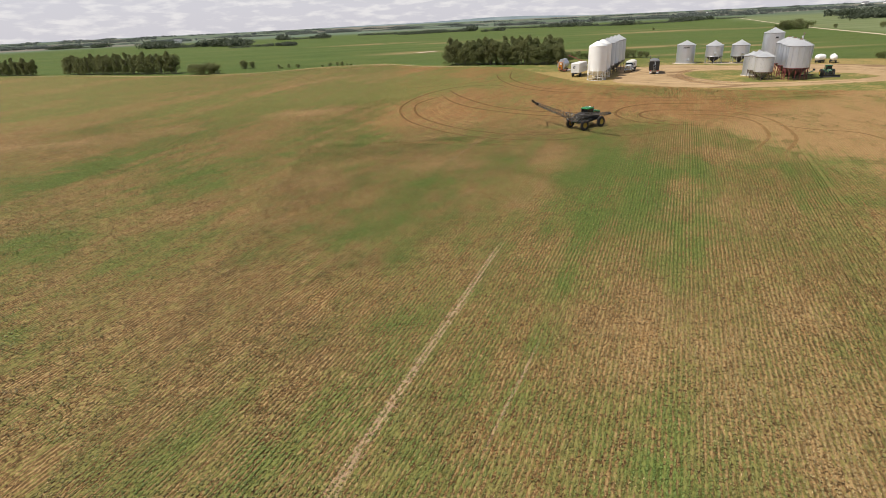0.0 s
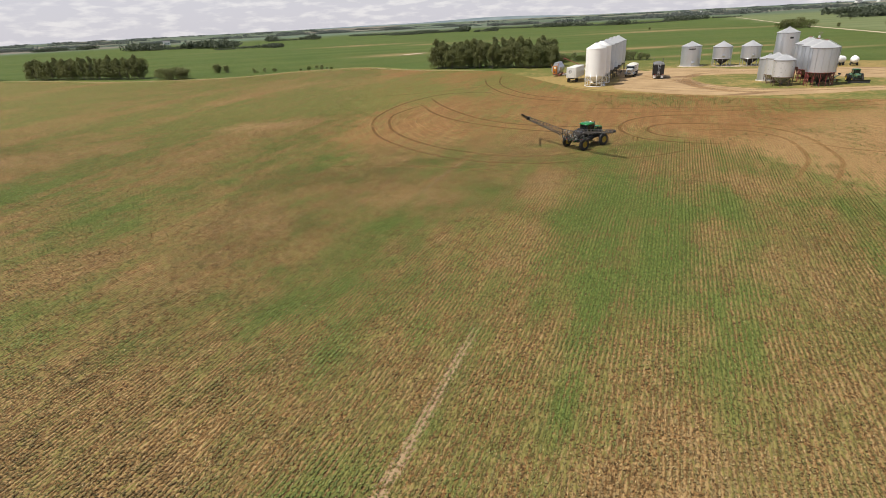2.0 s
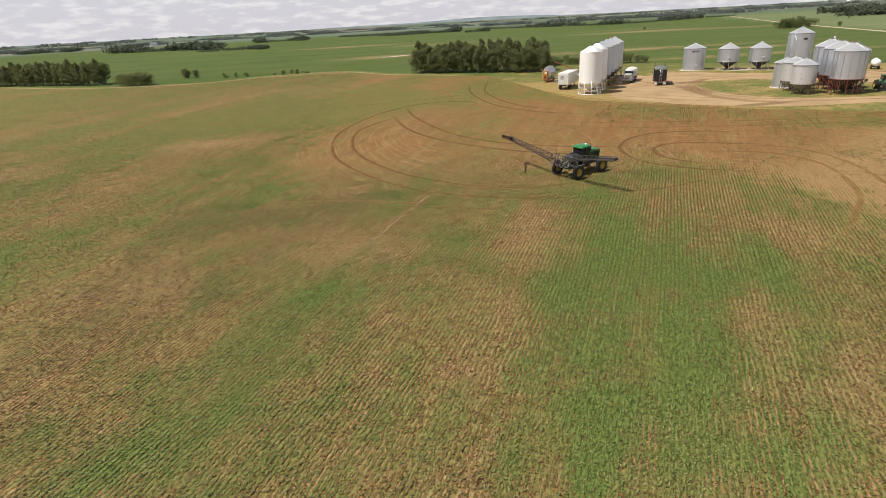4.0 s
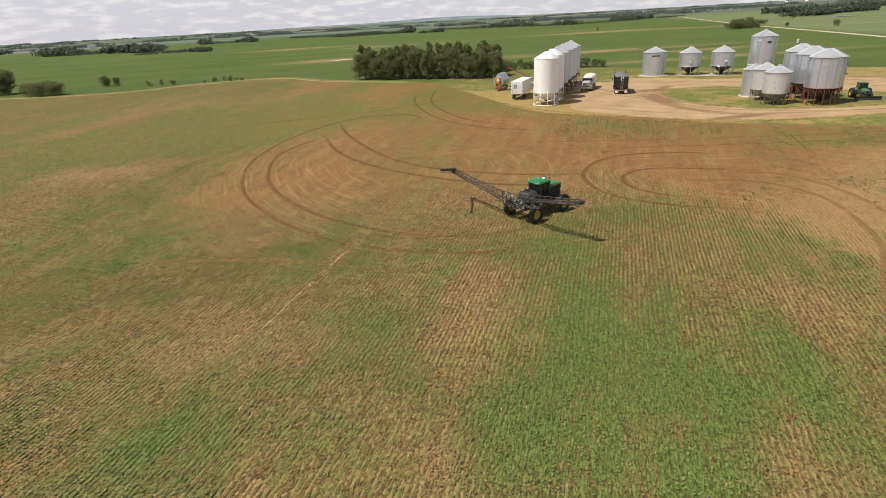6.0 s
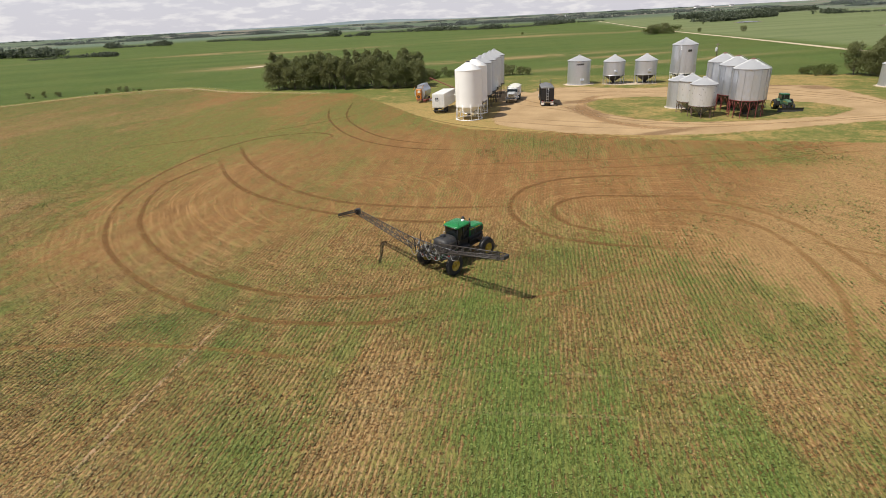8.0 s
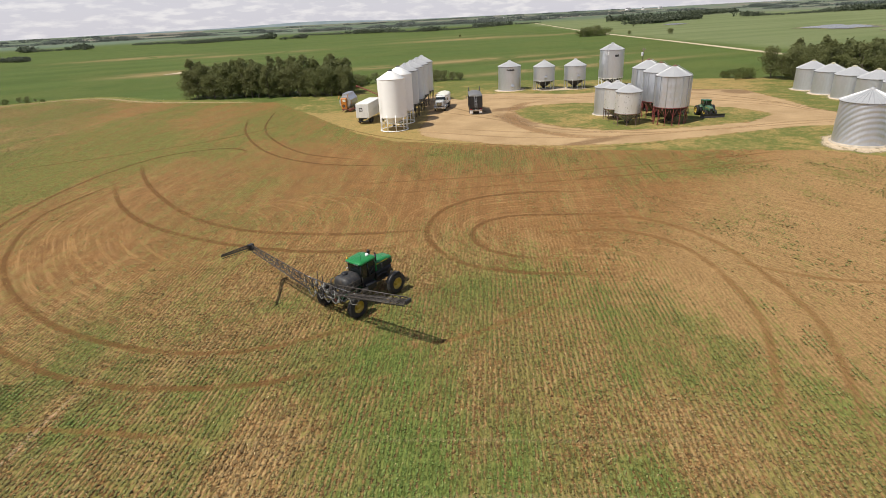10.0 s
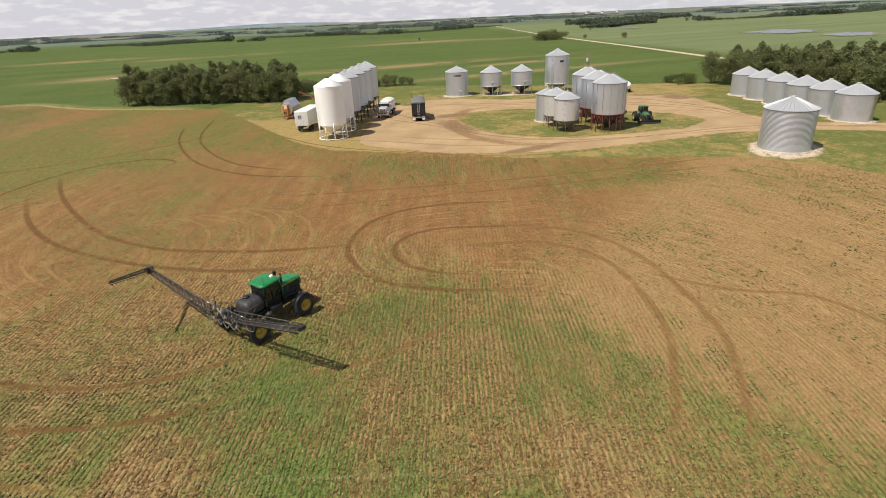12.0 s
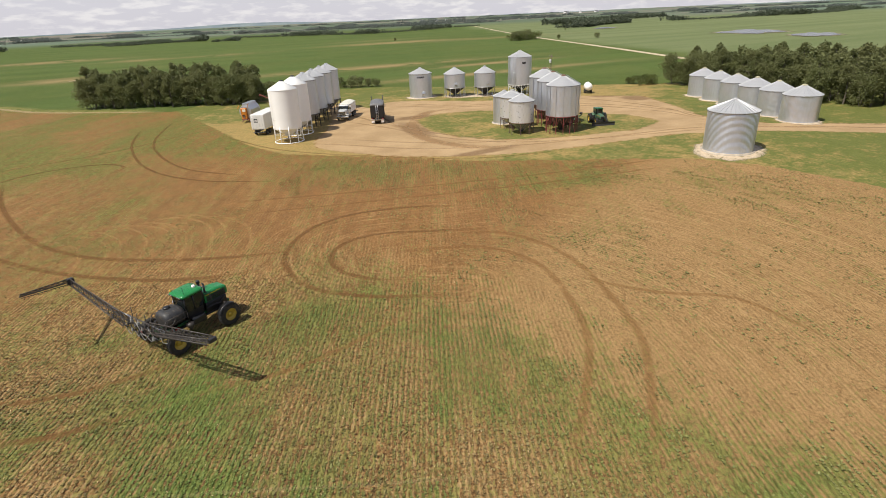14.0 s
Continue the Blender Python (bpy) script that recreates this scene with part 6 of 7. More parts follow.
def build_tractor():
    x, y = 110.8, 154.6
    tr = thing("tractor", pose(x, y, zat(x, y), 0, 0, -113), "green row-crop tractor with a long dark front blade", "tractor")
    for s in (-1, 1):
        wheel(tr, -1.2, s * 0.95, 0.92, 0.5, 18, YELLOW, 0.58, "large rear wheel with yellow rim")
        wheel(tr, -1.2, s * 1.52, 0.92, 0.5, 18, YELLOW, 0.58, "outer dual rear wheel")
        wheel(tr, 1.55, s * 0.95, 0.66, 0.42, 16, YELLOW, 0.55, "front wheel with yellow rim")
    part("chassis", Form().box(-1.7, 2.2, -0.32, 0.32, 0.65, 1.15, 0.06).tube((-1.2, -1.6, 0.92), (-1.2, 1.6, 0.92), 0.12, n=10).tube((1.55, -0.95, 0.66), (1.55, 0.95, 0.66), 0.1, n=10), DARK, tr)
    hood = Form().loft([[(0.0, px, 1.55 + pz) for px, pz in rounded(0.95, 0.85, 0.2)], [(1.6, px, 1.5 + pz) for px, pz in rounded(0.9, 0.78, 0.2)], [(2.25, px, 1.42 + pz) for px, pz in rounded(0.8, 0.62, 0.18)]], smooth=False)
    hd = part("hood", hood, GREEN_OLD, tr, "faded green engine hood")
    part("grille", Form().box(2.24, 2.29, -0.3, 0.3, 1.2, 1.65, 0.02), BLACK, hd)
    for s in (-0.4685, 0.4685):
        part("stripe", Form().box(0.1, 1.9, s - 0.0065, s + 0.0065, 1.6, 1.68, 0.004), YELLOW, hd)
    part("cab_base", Form().loft([[(-0.85 + px, py, 1.1) for px, py in rounded(1.5, 1.3, 0.1)], [(-0.85 + px, py, 1.75) for px, py in rounded(1.6, 1.5, 0.12)]]), GREEN_OLD, tr)
    part("window", Form().loft([[(-0.85 + px, py, 1.75) for px, py in rounded(1.5, 1.42, 0.1)], [(-0.85 + px, py, 2.75) for px, py in rounded(1.45, 1.38, 0.1)]]), GLASS, tr, "dark cab glass")
    for px, py in ((-1.58, 0.7), (-1.58, -0.7), (-0.12, 0.68), (-0.12, -0.68)):
        part("cab_post", Form().tube((px, py, 1.7), (px, py, 2.8), 0.05, n=8), GREEN_DARK, tr)
    part("cab_roof", Form().loft([[(-0.85 + px, py, z) for px, py in rounded(1.75 * f, 1.6 * f, 0.18 * f)] for z, f in ((2.76, 0.96), (2.86, 1.0), (2.95, 0.96), (2.99, 0.8))], smooth=True), GREEN_DARK, tr, "dark green cab roof")
    part("exhaust", Form().tube((0.35, -0.42, 1.9), (0.35, -0.42, 2.95), 0.06, n=10), DARK, tr)
    for s in (-1, 1):
        part("fender", Form().lathe([(1.02, -0.3), (1.05, -0.3), (1.05, 0.3), (1.02, 0.3)], 10, 40, 160, m=pose(-1.2, s * 0.95, 0.92, 90, 0, 0)), GREEN_OLD, tr, "green rear wheel guard")
    arms = Form()
    for s in (-0.5, 0.5):
        arms.tube((1.2, s, 0.75), (3.0, s * 1.2, 0.45), 0.07, n=8)
    blade = part("blade", Form().loft([[(3.0, -2.3, 0.05), (3.06, -2.3, 0.02), (3.0, -2.3, 0.4), (3.12, -2.3, 0.75), (3.06, -2.3, 0.78), (2.92, -2.3, 0.42)],
                                        [(3.0, 2.3, 0.05), (3.06, 2.3, 0.02), (3.0, 2.3, 0.4), (3.12, 2.3, 0.75), (3.06, 2.3, 0.78), (2.92, 2.3, 0.42)]]), DARK, tr, "wide dark dozer blade")
    part("push_arm", arms, DARK, blade)
    part("hitch", Form().tube((-1.7, -0.4, 0.7), (-2.5, -0.4, 0.5), 0.05, n=6).tube((-1.7, 0.4, 0.7), (-2.5, 0.4, 0.5), 0.05, n=6), DARK, tr)
    return tr


build_tractor()


def build_swath_machine():
    """The small green machine with a light tube that stands behind the tractor under the bins."""
    x, y = 107.4, 157.6
    m = thing("grain_auger", pose(x, y, zat(x, y), 0, 0, 20), "short green unloading auger on small wheels by bins", "auger")
    part("tube", Form().tube((-2.4, 0, 0.45), (2.2, 0, 1.5), 0.14, n=12), GREEN_OLD, m)
    part("intake", Form().box(-2.8, -2.0, -0.35, 0.35, 0.15, 0.6, 0.05), DARK, m)
    part("motor", Form().box(1.6, 2.1, -0.25, 0.25, 1.6, 1.95, 0.06), DARK, m)
    part("undercarriage", Form().tube((0.3, -0.7, 0.35), (0.3, 0.7, 0.35), 0.05, n=8).tube((0.3, -0.5, 0.35), (0.8, 0, 1.15), 0.04, n=6).tube((0.3, 0.5, 0.35), (0.8, 0, 1.15), 0.04, n=6), DARK, m)
    for s in (-1, 1):
        wheel(m, 0.3, s * 0.75, 0.33, 0.2, 12, YELLOW)


build_swath_machine()


def truck_wheels(t, rows, half, r=0.5, dual=True):
    for xx in rows:
        for s in (-1, 1):
            wheel(t, xx, s * (half - 0.15), r, 0.28, 14, SILVER_BODY, 0.58)
            if dual and xx < 2:
                wheel(t, xx, s * (half - 0.47), r, 0.28, 14, SILVER_BODY, 0.58)


def build_grain_truck(x, y, head, cab_mat, box_mat, tarp_mat, box_len, box_top, label, rear_ladder, stacks):
    """A conventional tandem grain truck: bonnet, cab, and a box with a rolled tarp. x ahead."""
    t = thing("grain_truck", pose(x, y, zat(x, y), 0, 0, head) @ Matrix.Scale(1.16, 4), label, "truck")
    front = box_len / 2 + 0.4
    part("frame", Form().box(-box_len / 2, front + 2.6, -0.42, 0.42, 0.75, 1.0, 0.03), DARK, t)
    truck_wheels(t, (-box_len / 2 + 1.2, -box_len / 2 + 2.5), 1.25)
    for s in (-1, 1):
        wheel(t, front + 2.1, s * 1.0, 0.5, 0.28, 14, SILVER_BODY, 0.58)
    bonnet = Form().loft([[(front + 1.3, px, 1.55 + pz) for px, pz in rounded(1.7, 1.1, 0.2)], [(front + 2.5, px, 1.5 + pz) for px, pz in rounded(1.5, 1.0, 0.22)], [(front + 2.85, px, 1.42 + pz) for px, pz in rounded(1.3, 0.82, 0.18)]])
    bn = part("bonnet", bonnet, cab_mat, t, "")
    gr = Form().box(front + 2.84, front + 2.9, -0.55, 0.55, 1.05, 1.8, 0.03)
    part("grille", gr, CHROME, bn, "bright grille")
    part("bumper", Form().box(front + 2.75, front + 2.95, -1.2, 1.2, 0.5, 0.85, 0.05), CHROME, t, "bright bumper")
    for s in (-1, 1):
        fd = Form().lathe([(0.62, -0.2), (0.66, -0.2), (0.66, 0.2), (0.62, 0.2)], 8, 10, 170, m=pose(front + 2.1, s * 1.0, 0.5, 90, 0, 0))
        fd.box(front + 2.6, front + 2.78, s * 0.95 - 0.18, s * 0.95 + 0.18, 0.95, 1.25, 0.05)
        part("fender", fd, cab_mat, t)
        part("headlight", Form().box(front + 2.77, front + 2.82, s * 0.95 - 0.14, s * 0.95 + 0.14, 1.0, 1.2, 0.03), CHROME, t)
        part("mirror", Form().line([(front + 1.2, s * 1.1, 2.5), (front + 1.35, s * 1.45, 2.5)], 0.03, 6).box(front + 1.3, front + 1.37, s * 1.45 - 0.1, s * 1.45 + 0.1, 2.0, 2.55, 0.02), CHROME, t)
    cb = Form().loft([[(front + 0.65 + px, py, 0.95) for px, py in rounded(1.5, 2.1, 0.1)], [(front + 0.65 + px, py, 1.95) for px, py in rounded(1.5, 2.15, 0.1)]])
    part("cab", cb, cab_mat, t)
    part("window", Form().loft([[(front + 0.65 + px, py, 1.95) for px, py in rounded(1.46, 2.1, 0.1)], [(front + 0.58 + px, py, 2.6) for px, py in rounded(1.2, 1.95, 0.1)]]), GLASS, t, "dark windscreen and side windows")
    part("cab_roof", Form().loft([[(front + 0.56 + px, py, z) for px, py in rounded(1.35 * f, 2.05 * f, 0.15)] for z, f in ((2.58, 1.0), (2.7, 0.98), (2.8, 0.85))], smooth=True), cab_mat, t)
    wall = Form()
    zb = 1.15
    wall.box(-box_len / 2, front - 0.25, -1.25, -1.17, zb, box_top, 0.02).box(-box_len / 2, front - 0.25, 1.17, 1.25, zb, box_top, 0.02)
    wall.box(-box_len / 2, -box_len / 2 + 0.08, -1.17, 1.17, zb, box_top, 0.02).box(front - 0.33, front - 0.25, -1.17, 1.17, zb, box_top + 0.2, 0.02)
    wall.box(-box_len / 2, front - 0.25, -1.17, 1.17, zb, zb + 0.08, 0.02)
    bx = part("box", wall, box_mat, t, "")
    ribs = [Form().box(-0.04, 0.04, a, a + 0.05, zb, box_top, 0.01).mesh("rib", box_mat) for a in (-1.3, 1.25)]
    k = int(box_len / 0.9)
    for i in range(k):
        for rib in ribs:
            part("rib", rib, box_mat, bx, "", pose(-box_len / 2 + 0.4 + i * (box_len + 0.1) / k, 0, 0))
    cover, n = Form(), 10
    rings = []
    for j in range(13):
        xx = -box_len / 2 - 0.05 + (box_len / 2 + front - 0.25 + 0.1) * j / 12
        sag = 0.03 * (j % 2)
        arc = [(xx, -1.29 + 2.58 * i / n, box_top + 0.04 + (0.34 - sag) * math.sin(math.pi * i / n)) for i in range(n + 1)]
        rings.append(arc + [(xx, 1.29, box_top - 0.12), (xx, -1.29, box_top - 0.12)])
    part("tarp", cover.loft(rings, smooth=True), tarp_mat, t, "roll tarp arched over the box")
    rear = -box_len / 2
    if rear_ladder:
        ld = Form()
        for s in (-0.2, 0.2):
            ld.tube((rear - 0.1, s, 0.8), (rear - 0.1, s, box_top), 0.03, n=6)
        for i in range(7):
            ld.tube((rear - 0.1, -0.2, 1.0 + i * 0.3), (rear - 0.1, 0.2, 1.0 + i * 0.3), 0.022, n=6)
        part("ladder", ld, STEEL, t, "steel ladder on the tailgate")
    for s in (-1, 1):
        part("mudflap", Form().box(rear + 0.2, rear + 0.24, s * 0.9 - 0.3, s * 0.9 + 0.3, 0.2, 0.9, 0.01), WHITE if rear_ladder else BLACK, t)
        part("tail_lamp", Form().box(rear - 0.04, rear, s * 0.97 - 0.12, s * 0.97 + 0.12, 0.95, 1.1, 0.01), RED_LENS, t, "red tail lamp")
    part("underride_bar", Form().box(rear - 0.05, rear + 0.05, -1.2, 1.2, 0.7, 0.85, 0.02), CHROME, t)
    if stacks:
        for s in (-1, 1):
            part("exhaust", Form().tube((front - 0.12, s * 1.12, 1.0), (front - 0.12, s * 1.12, box_top + 1.0), 0.08, n=10), DARK, t, "upright exhaust stack")
    for s in (-1.05, 1.05):
        part("fuel_tank", Form().tube((front + 0.1, s, 0.75), (front + 1.2, s, 0.75), 0.3, n=14), CHROME, t)
    return t


build_grain_truck(70.9, 198.2, -118, SILVER_BODY, WHITE, WHITE_TARP, 4.6, 2.75, "pale grain truck with a cream tarp, parked", False, False)
build_grain_truck(74.7, 187.1, 70, WHITE, BLACK, TARP, 6.4, 3.5, "dark grain truck with a black tarp, parked", True, True)


def build_van_trailer():
    x, y = 50.8, 191.6
    v = thing("van_trailer", pose(x, y, zat(x, y), 0, 0, 60) @ Matrix.Scale(1.16, 4), "white storage van trailer with open dark underside", "trailer")
    body = Form().box(-4.2, 4.2, -1.25, 1.25, 1.1, 3.75, 0.05)
    bd = part("body", body, TRAILER_WHITE, v)
    ribs = [Form().box(-0.02, 0.02, a, a + 0.022, 1.15, 3.7, 0.005).mesh("rib", TRAILER_WHITE) for a in (-1.258, 1.236)]
    for i in range(14):
        for rib in ribs:
            part("rib", rib, TRAILER_WHITE, bd, "", pose(-3.9 + i * 0.6, 0, 0))
    part("door", Form().box(-4.24, -4.2, -1.2, -0.02, 1.2, 3.65, 0.01), TRAILER_WHITE, v, "white rear door leaf")
    part("door", Form().box(-4.24, -4.2, 0.02, 1.2, 1.2, 3.65, 0.01), TRAILER_WHITE, v, "white rear door leaf")
    for yy in (-0.9, -0.3, 0.3, 0.9):
        part("lock_bar", Form().tube((-4.27, yy, 1.25), (-4.27, yy, 3.6), 0.018, n=6), STEEL, v)
    part("sign", Form().box(-4.262, -4.25, -0.05, 0.6, 2.35, 3.0, 0.004), BLACK, v, "dark unreadable sign")
    part("sign_bar", Form().box(-4.268, -4.263, 0.03, 0.52, 2.5, 2.58, 0.002).box(-4.268, -4.263, 0.03, 0.52, 2.72, 2.8, 0.002), WHITE, v)
    part("chassis", Form().box(-4.1, 4.1, -0.5, 0.5, 0.85, 1.1, 0.03).tube((2.9, -0.8, 0.0), (2.9, -0.8, 1.0), 0.06, n=8).tube((2.9, 0.8, 0.0), (2.9, 0.8, 1.0), 0.06, n=8), DARK, v)
    for xx in (-3.0, -1.8):
        for s in (-1, 1):
            wheel(v, xx, s * 1.05, 0.48, 0.28, 12, DARK, 0.58)
    part("bumper", Form().box(-4.2, -4.1, -1.1, 1.1, 0.5, 0.62, 0.02).tube((-4.15, -0.6, 0.6), (-4.15, -0.6, 1.0), 0.04, n=6).tube((-4.15, 0.6, 0.6), (-4.15, 0.6, 1.0), 0.04, n=6), DARK, v)


build_van_trailer()


def build_dryer():
    """The orange and grey grain dryer with its red transfer augers."""
    x, y = 49.2, 208.6
    d = thing("grain_dryer", pose(x, y, zat(x, y), 0, 0, 62) @ Matrix.Scale(1.1, 4), "orange and grey portable grain dryer on wheels", "grain dryer")
    rings = [[(xx, yy, zz) for yy, zz in ((-0.75, 0.75), (0.75, 0.75), (1.3, 1.7), (1.3, 2.5), (0.75, 3.3), (-0.75, 3.3), (-1.3, 2.5), (-1.3, 1.7))] for xx in (-1.9, 3.4)]
    part("drying_chamber", Form().loft(rings), STEEL_DULL, d, "grey perforated drying chamber")
    part("top_bin", Form().loft([[(xx, yy, zz) for yy, zz in ((-0.7, 3.3), (0.7, 3.3), (0.55, 3.85), (-0.55, 3.85))] for xx in (-1.7, 3.2)]), STEEL_DULL, d)
    part("end_wall", Form().loft([[(xx, yy * 0.97, zz) for yy, zz in ((-0.75, 0.78), (0.75, 0.78), (1.3, 1.7), (1.3, 2.5), (0.75, 3.27), (-0.75, 3.27), (-1.3, 2.5), (-1.3, 1.7))] for xx in (-2.15, -1.9)]), STEEL_DULL, d)
    part("burner_housing", Form().box(-2.75, -2.15, -0.5, 0.75, 0.7, 3.0, 0.08), ORANGE, d, "orange burner and fan housing")
    part("control_panel", Form().box(-2.8, -2.75, -0.35, 0.3, 2.2, 2.75, 0.02), WHITE_TARP, d)
    part("vent", Form().lathe([(0.1, 0.0), (0.3, 0.02), (0.34, 0.08)], 20, m=pose(-2.75, 0.15, 1.35, 0, -90, 0)), DARK, d)
    for i in range(5):
        part("rib", Form().box(-1.6 + i * 1.15, -1.52 + i * 1.15, -1.34, 1.34, 1.65, 2.55, 0.01), ORANGE if i == 0 else STEEL, d)
    part("chassis", Form().box(-3.2, 3.6, -0.6, 0.6, 0.55, 0.75, 0.03).tube((-3.2, 0, 0.65), (-4.6, 0, 0.4), 0.07, n=8), AUGER_RED, d, "red drawbar and frame")
    for s in (-1, 1):
        wheel(d, 2.2, s * 1.1, 0.42, 0.26, 12, DARK, 0.58)
        wheel(d, 1.2, s * 1.1, 0.42, 0.26, 12, DARK, 0.58)
    part("unload_auger", Form().tube((-2.2, -1.2, 0.5), (-3.4, -3.4, 1.1), 0.12, n=10).box(-3.0, -2.2, -1.6, -0.9, 0.25, 0.7, 0.05), AUGER_RED, d, "red unloading auger")
    tail = Form().tube((-3.2, 1.1, 3.0), (-2.3, 1.1, 3.5), 0.08, n=8).line([(-2.5, -0.9, 3.1), (-2.5, -0.9, 3.7), (-1.6, -0.9, 3.8)], 0.05, 6)
    part("gas_pipe", tail, ORANGE, d)


build_dryer()


def build_auger(name, foot, head_, r, mat, label, legs_at=0.6):
    """A long grain auger from the ground to a bin's roof, on a wheeled A-frame."""
    f, h = Vector((foot[0], foot[1], zat(foot[0], foot[1]) + 0.4)), Vector(head_)
    a = thing(name, Matrix.Translation((f.x, f.y, f.z - 0.4)), label, "auger")
    base = Vector((f.x, f.y, f.z - 0.4))
    p0, p1 = f - base, h - base
    part("tube", Form().tube(p0, p1, r, n=12), mat, a)
    part("spout", Form().tube(p1, p1 + Vector((0.15, 0.1, -0.7)), r * 1.2, r, 10), mat, a)
    part("intake", Form().box(-0.45, 0.45, -0.45, 0.45, 0.1, 0.7, 0.06), mat, a)
    q = p0.lerp(p1, legs_at)
    way = Vector((p1.x - p0.x, p1.y - p0.y, 0)).normalized()
    side = Vector((-way.y, way.x, 0))
    g = q.copy()
    fr = Form()
    for s in (-1, 1):
        foot_ = Vector((q.x, q.y, 0)) + side * s * 1.3 - way * 0.6
        foot_.z = zat(foot_.x + base.x, foot_.y + base.y) - base.z + 0.3
        fr.tube(foot_, q, 0.05, n=6)
        fr.tube(foot_, p0.lerp(p1, 0.15), 0.04, n=6)
        part("wheel", Form().lathe([(0.14, -0.1), (0.28, -0.1), (0.3, 0.0), (0.28, 0.1), (0.14, 0.1)], 16, m=Matrix.Translation(foot_) @ pose(0, 0, 0, 90, 0, math.degrees(math.atan2(way.y, way.x)))), RUBBER, a)
    part("undercarriage", fr, mat, a)
    truss = Form().line([p0.lerp(p1, 0.3), p0.lerp(p1, 0.6) + Vector((0, 0, 0.5)), p0.lerp(p1, 0.9)], 0.025, 6)
    part("truss_cable", truss, mat, a)


build_auger("grain_auger", (62.5, 204.5), (53.2, 216.2, 11.0), 0.13, AUGER_RED, "dark red grain auger beside the hopper bins", 0.55)
build_auger("grain_auger", (51.0, 207.0), (53.8, 191.5, 9.3), 0.11, WHITE, "pale transfer auger from the dryer to bins", 0.5)


def build_tank_cart(x, y, turn, label):
    z = zat(x, y)
    t = thing("liquid_tank", pose(x, y, z, 0, 0, turn) @ Matrix.Scale(1.0, 4), label, "tank", "white tanks")
    m = pose(0, 0, 1.75, 90, 0, 90)
    rings = [(0.05, -2.0), (0.6, -1.85), (0.95, -1.5), (1.05, -1.0), (1.05, 1.0), (0.95, 1.5), (0.6, 1.85), (0.05, 2.0)]
    part("tank", Form().lathe(rings, 28, m=m), WHITE, t)
    part("lid", Form().lathe([(0.3, 2.75), (0.3, 2.92), (0.02, 2.98)], 16), WHITE, t)
    part("cradle", Form().box(-1.5, 1.5, -0.7, 0.7, 0.55, 0.8, 0.04).box(-1.1, -0.9, -0.8, 0.8, 0.7, 1.1, 0.03).box(0.9, 1.1, -0.8, 0.8, 0.7, 1.1, 0.03).tube((1.5, 0, 0.6), (2.8, 0, 0.45), 0.06, n=8), DARK, t)
    for xx in (-0.7, 0.7):
        for s in (-1, 1):
            wheel(t, xx, s * 0.85, 0.4, 0.26, 12, DARK, 0.58)


build_tank_cart(134.2, 192.6, 20, "white liquid tank on a wheeled cradle")
build_tank_cart(137.4, 190.6, 60, "white liquid tank on a wheeled cradle")


def build_pole(x, y, h, label):
    z = zat(x, y)
    p = thing("utility_pole", pose(x, y, z), label, "utility pole")
    part("post", Form().tube((0, 0, -0.3), (0, 0, h), 0.16, 0.11, 12), WOOD_POLE, p)
    part("crossarm", Form().box(-0.06, 0.06, -0.9, 0.9, h - 0.55, h - 0.42, 0.02), WOOD_POLE, p)
    for yy in (-0.8, 0.0, 0.8):
        part("insulator", Form().lathe([(0.02, h - 0.42), (0.06, h - 0.36), (0.05, h - 0.28), (0.02, h - 0.24)], 10, m=pose(0, yy, 0)), HOSE, p)
    tr = part("transformer", Form().lathe([(0.02, h - 2.3), (0.3, h - 2.3), (0.32, h - 2.2), (0.32, h - 1.35), (0.26, h - 1.25), (0.02, h - 1.2)], 18, m=pose(-0.45, -0.15, 0)), SILVER_BODY, p, "pale can transformer")
    part("bracket", Form().box(-0.3, 0.0, -0.2, -0.1, h - 1.9, h - 1.7, 0.02), DARK, tr)
    part("meter_box", Form().box(-0.28, -0.14, -0.15, 0.15, 1.3, 1.8, 0.03), SILVER_BODY, p)


build_pole(135.5, 205.5, 9.6, "dark wooden utility pole with a pale transformer")


# ---------------------------------------------------------------- trees
def leaf_mesh(name, centres, sizes, material, rng, flat=0.0):
    """Many small leaf sprays, each a bent quad, as one mesh."""
    n = len(centres)
    a = rng.normal(size=(n, 3))
    a[:, 2] *= 1 - flat
    a /= np.linalg.norm(a, axis=1)[:, None]
    b = rng.normal(size=(n, 3))
    b -= (a * b).sum(1)[:, None] * a
    b /= np.linalg.norm(b, axis=1)[:, None]
    s = sizes[:, None]
    verts = np.stack([centres - a * s, centres - b * s * 0.62, centres + a * s, centres + b * s * 0.62], 1).astype(np.float32)
    me = bpy.data.meshes.new(name)
    me.vertices.add(n * 4)
    me.vertices.foreach_set("co", verts.ravel())
    me.loops.add(n * 4)
    me.loops.foreach_set("vertex_index", np.arange(n * 4, dtype=np.int32))
    me.polygons.add(n)
    me.polygons.foreach_set("loop_start", np.arange(0, n * 4, 4, dtype=np.int32))
    me.update(calc_edges=True)
    me.materials.append(material)
    return me


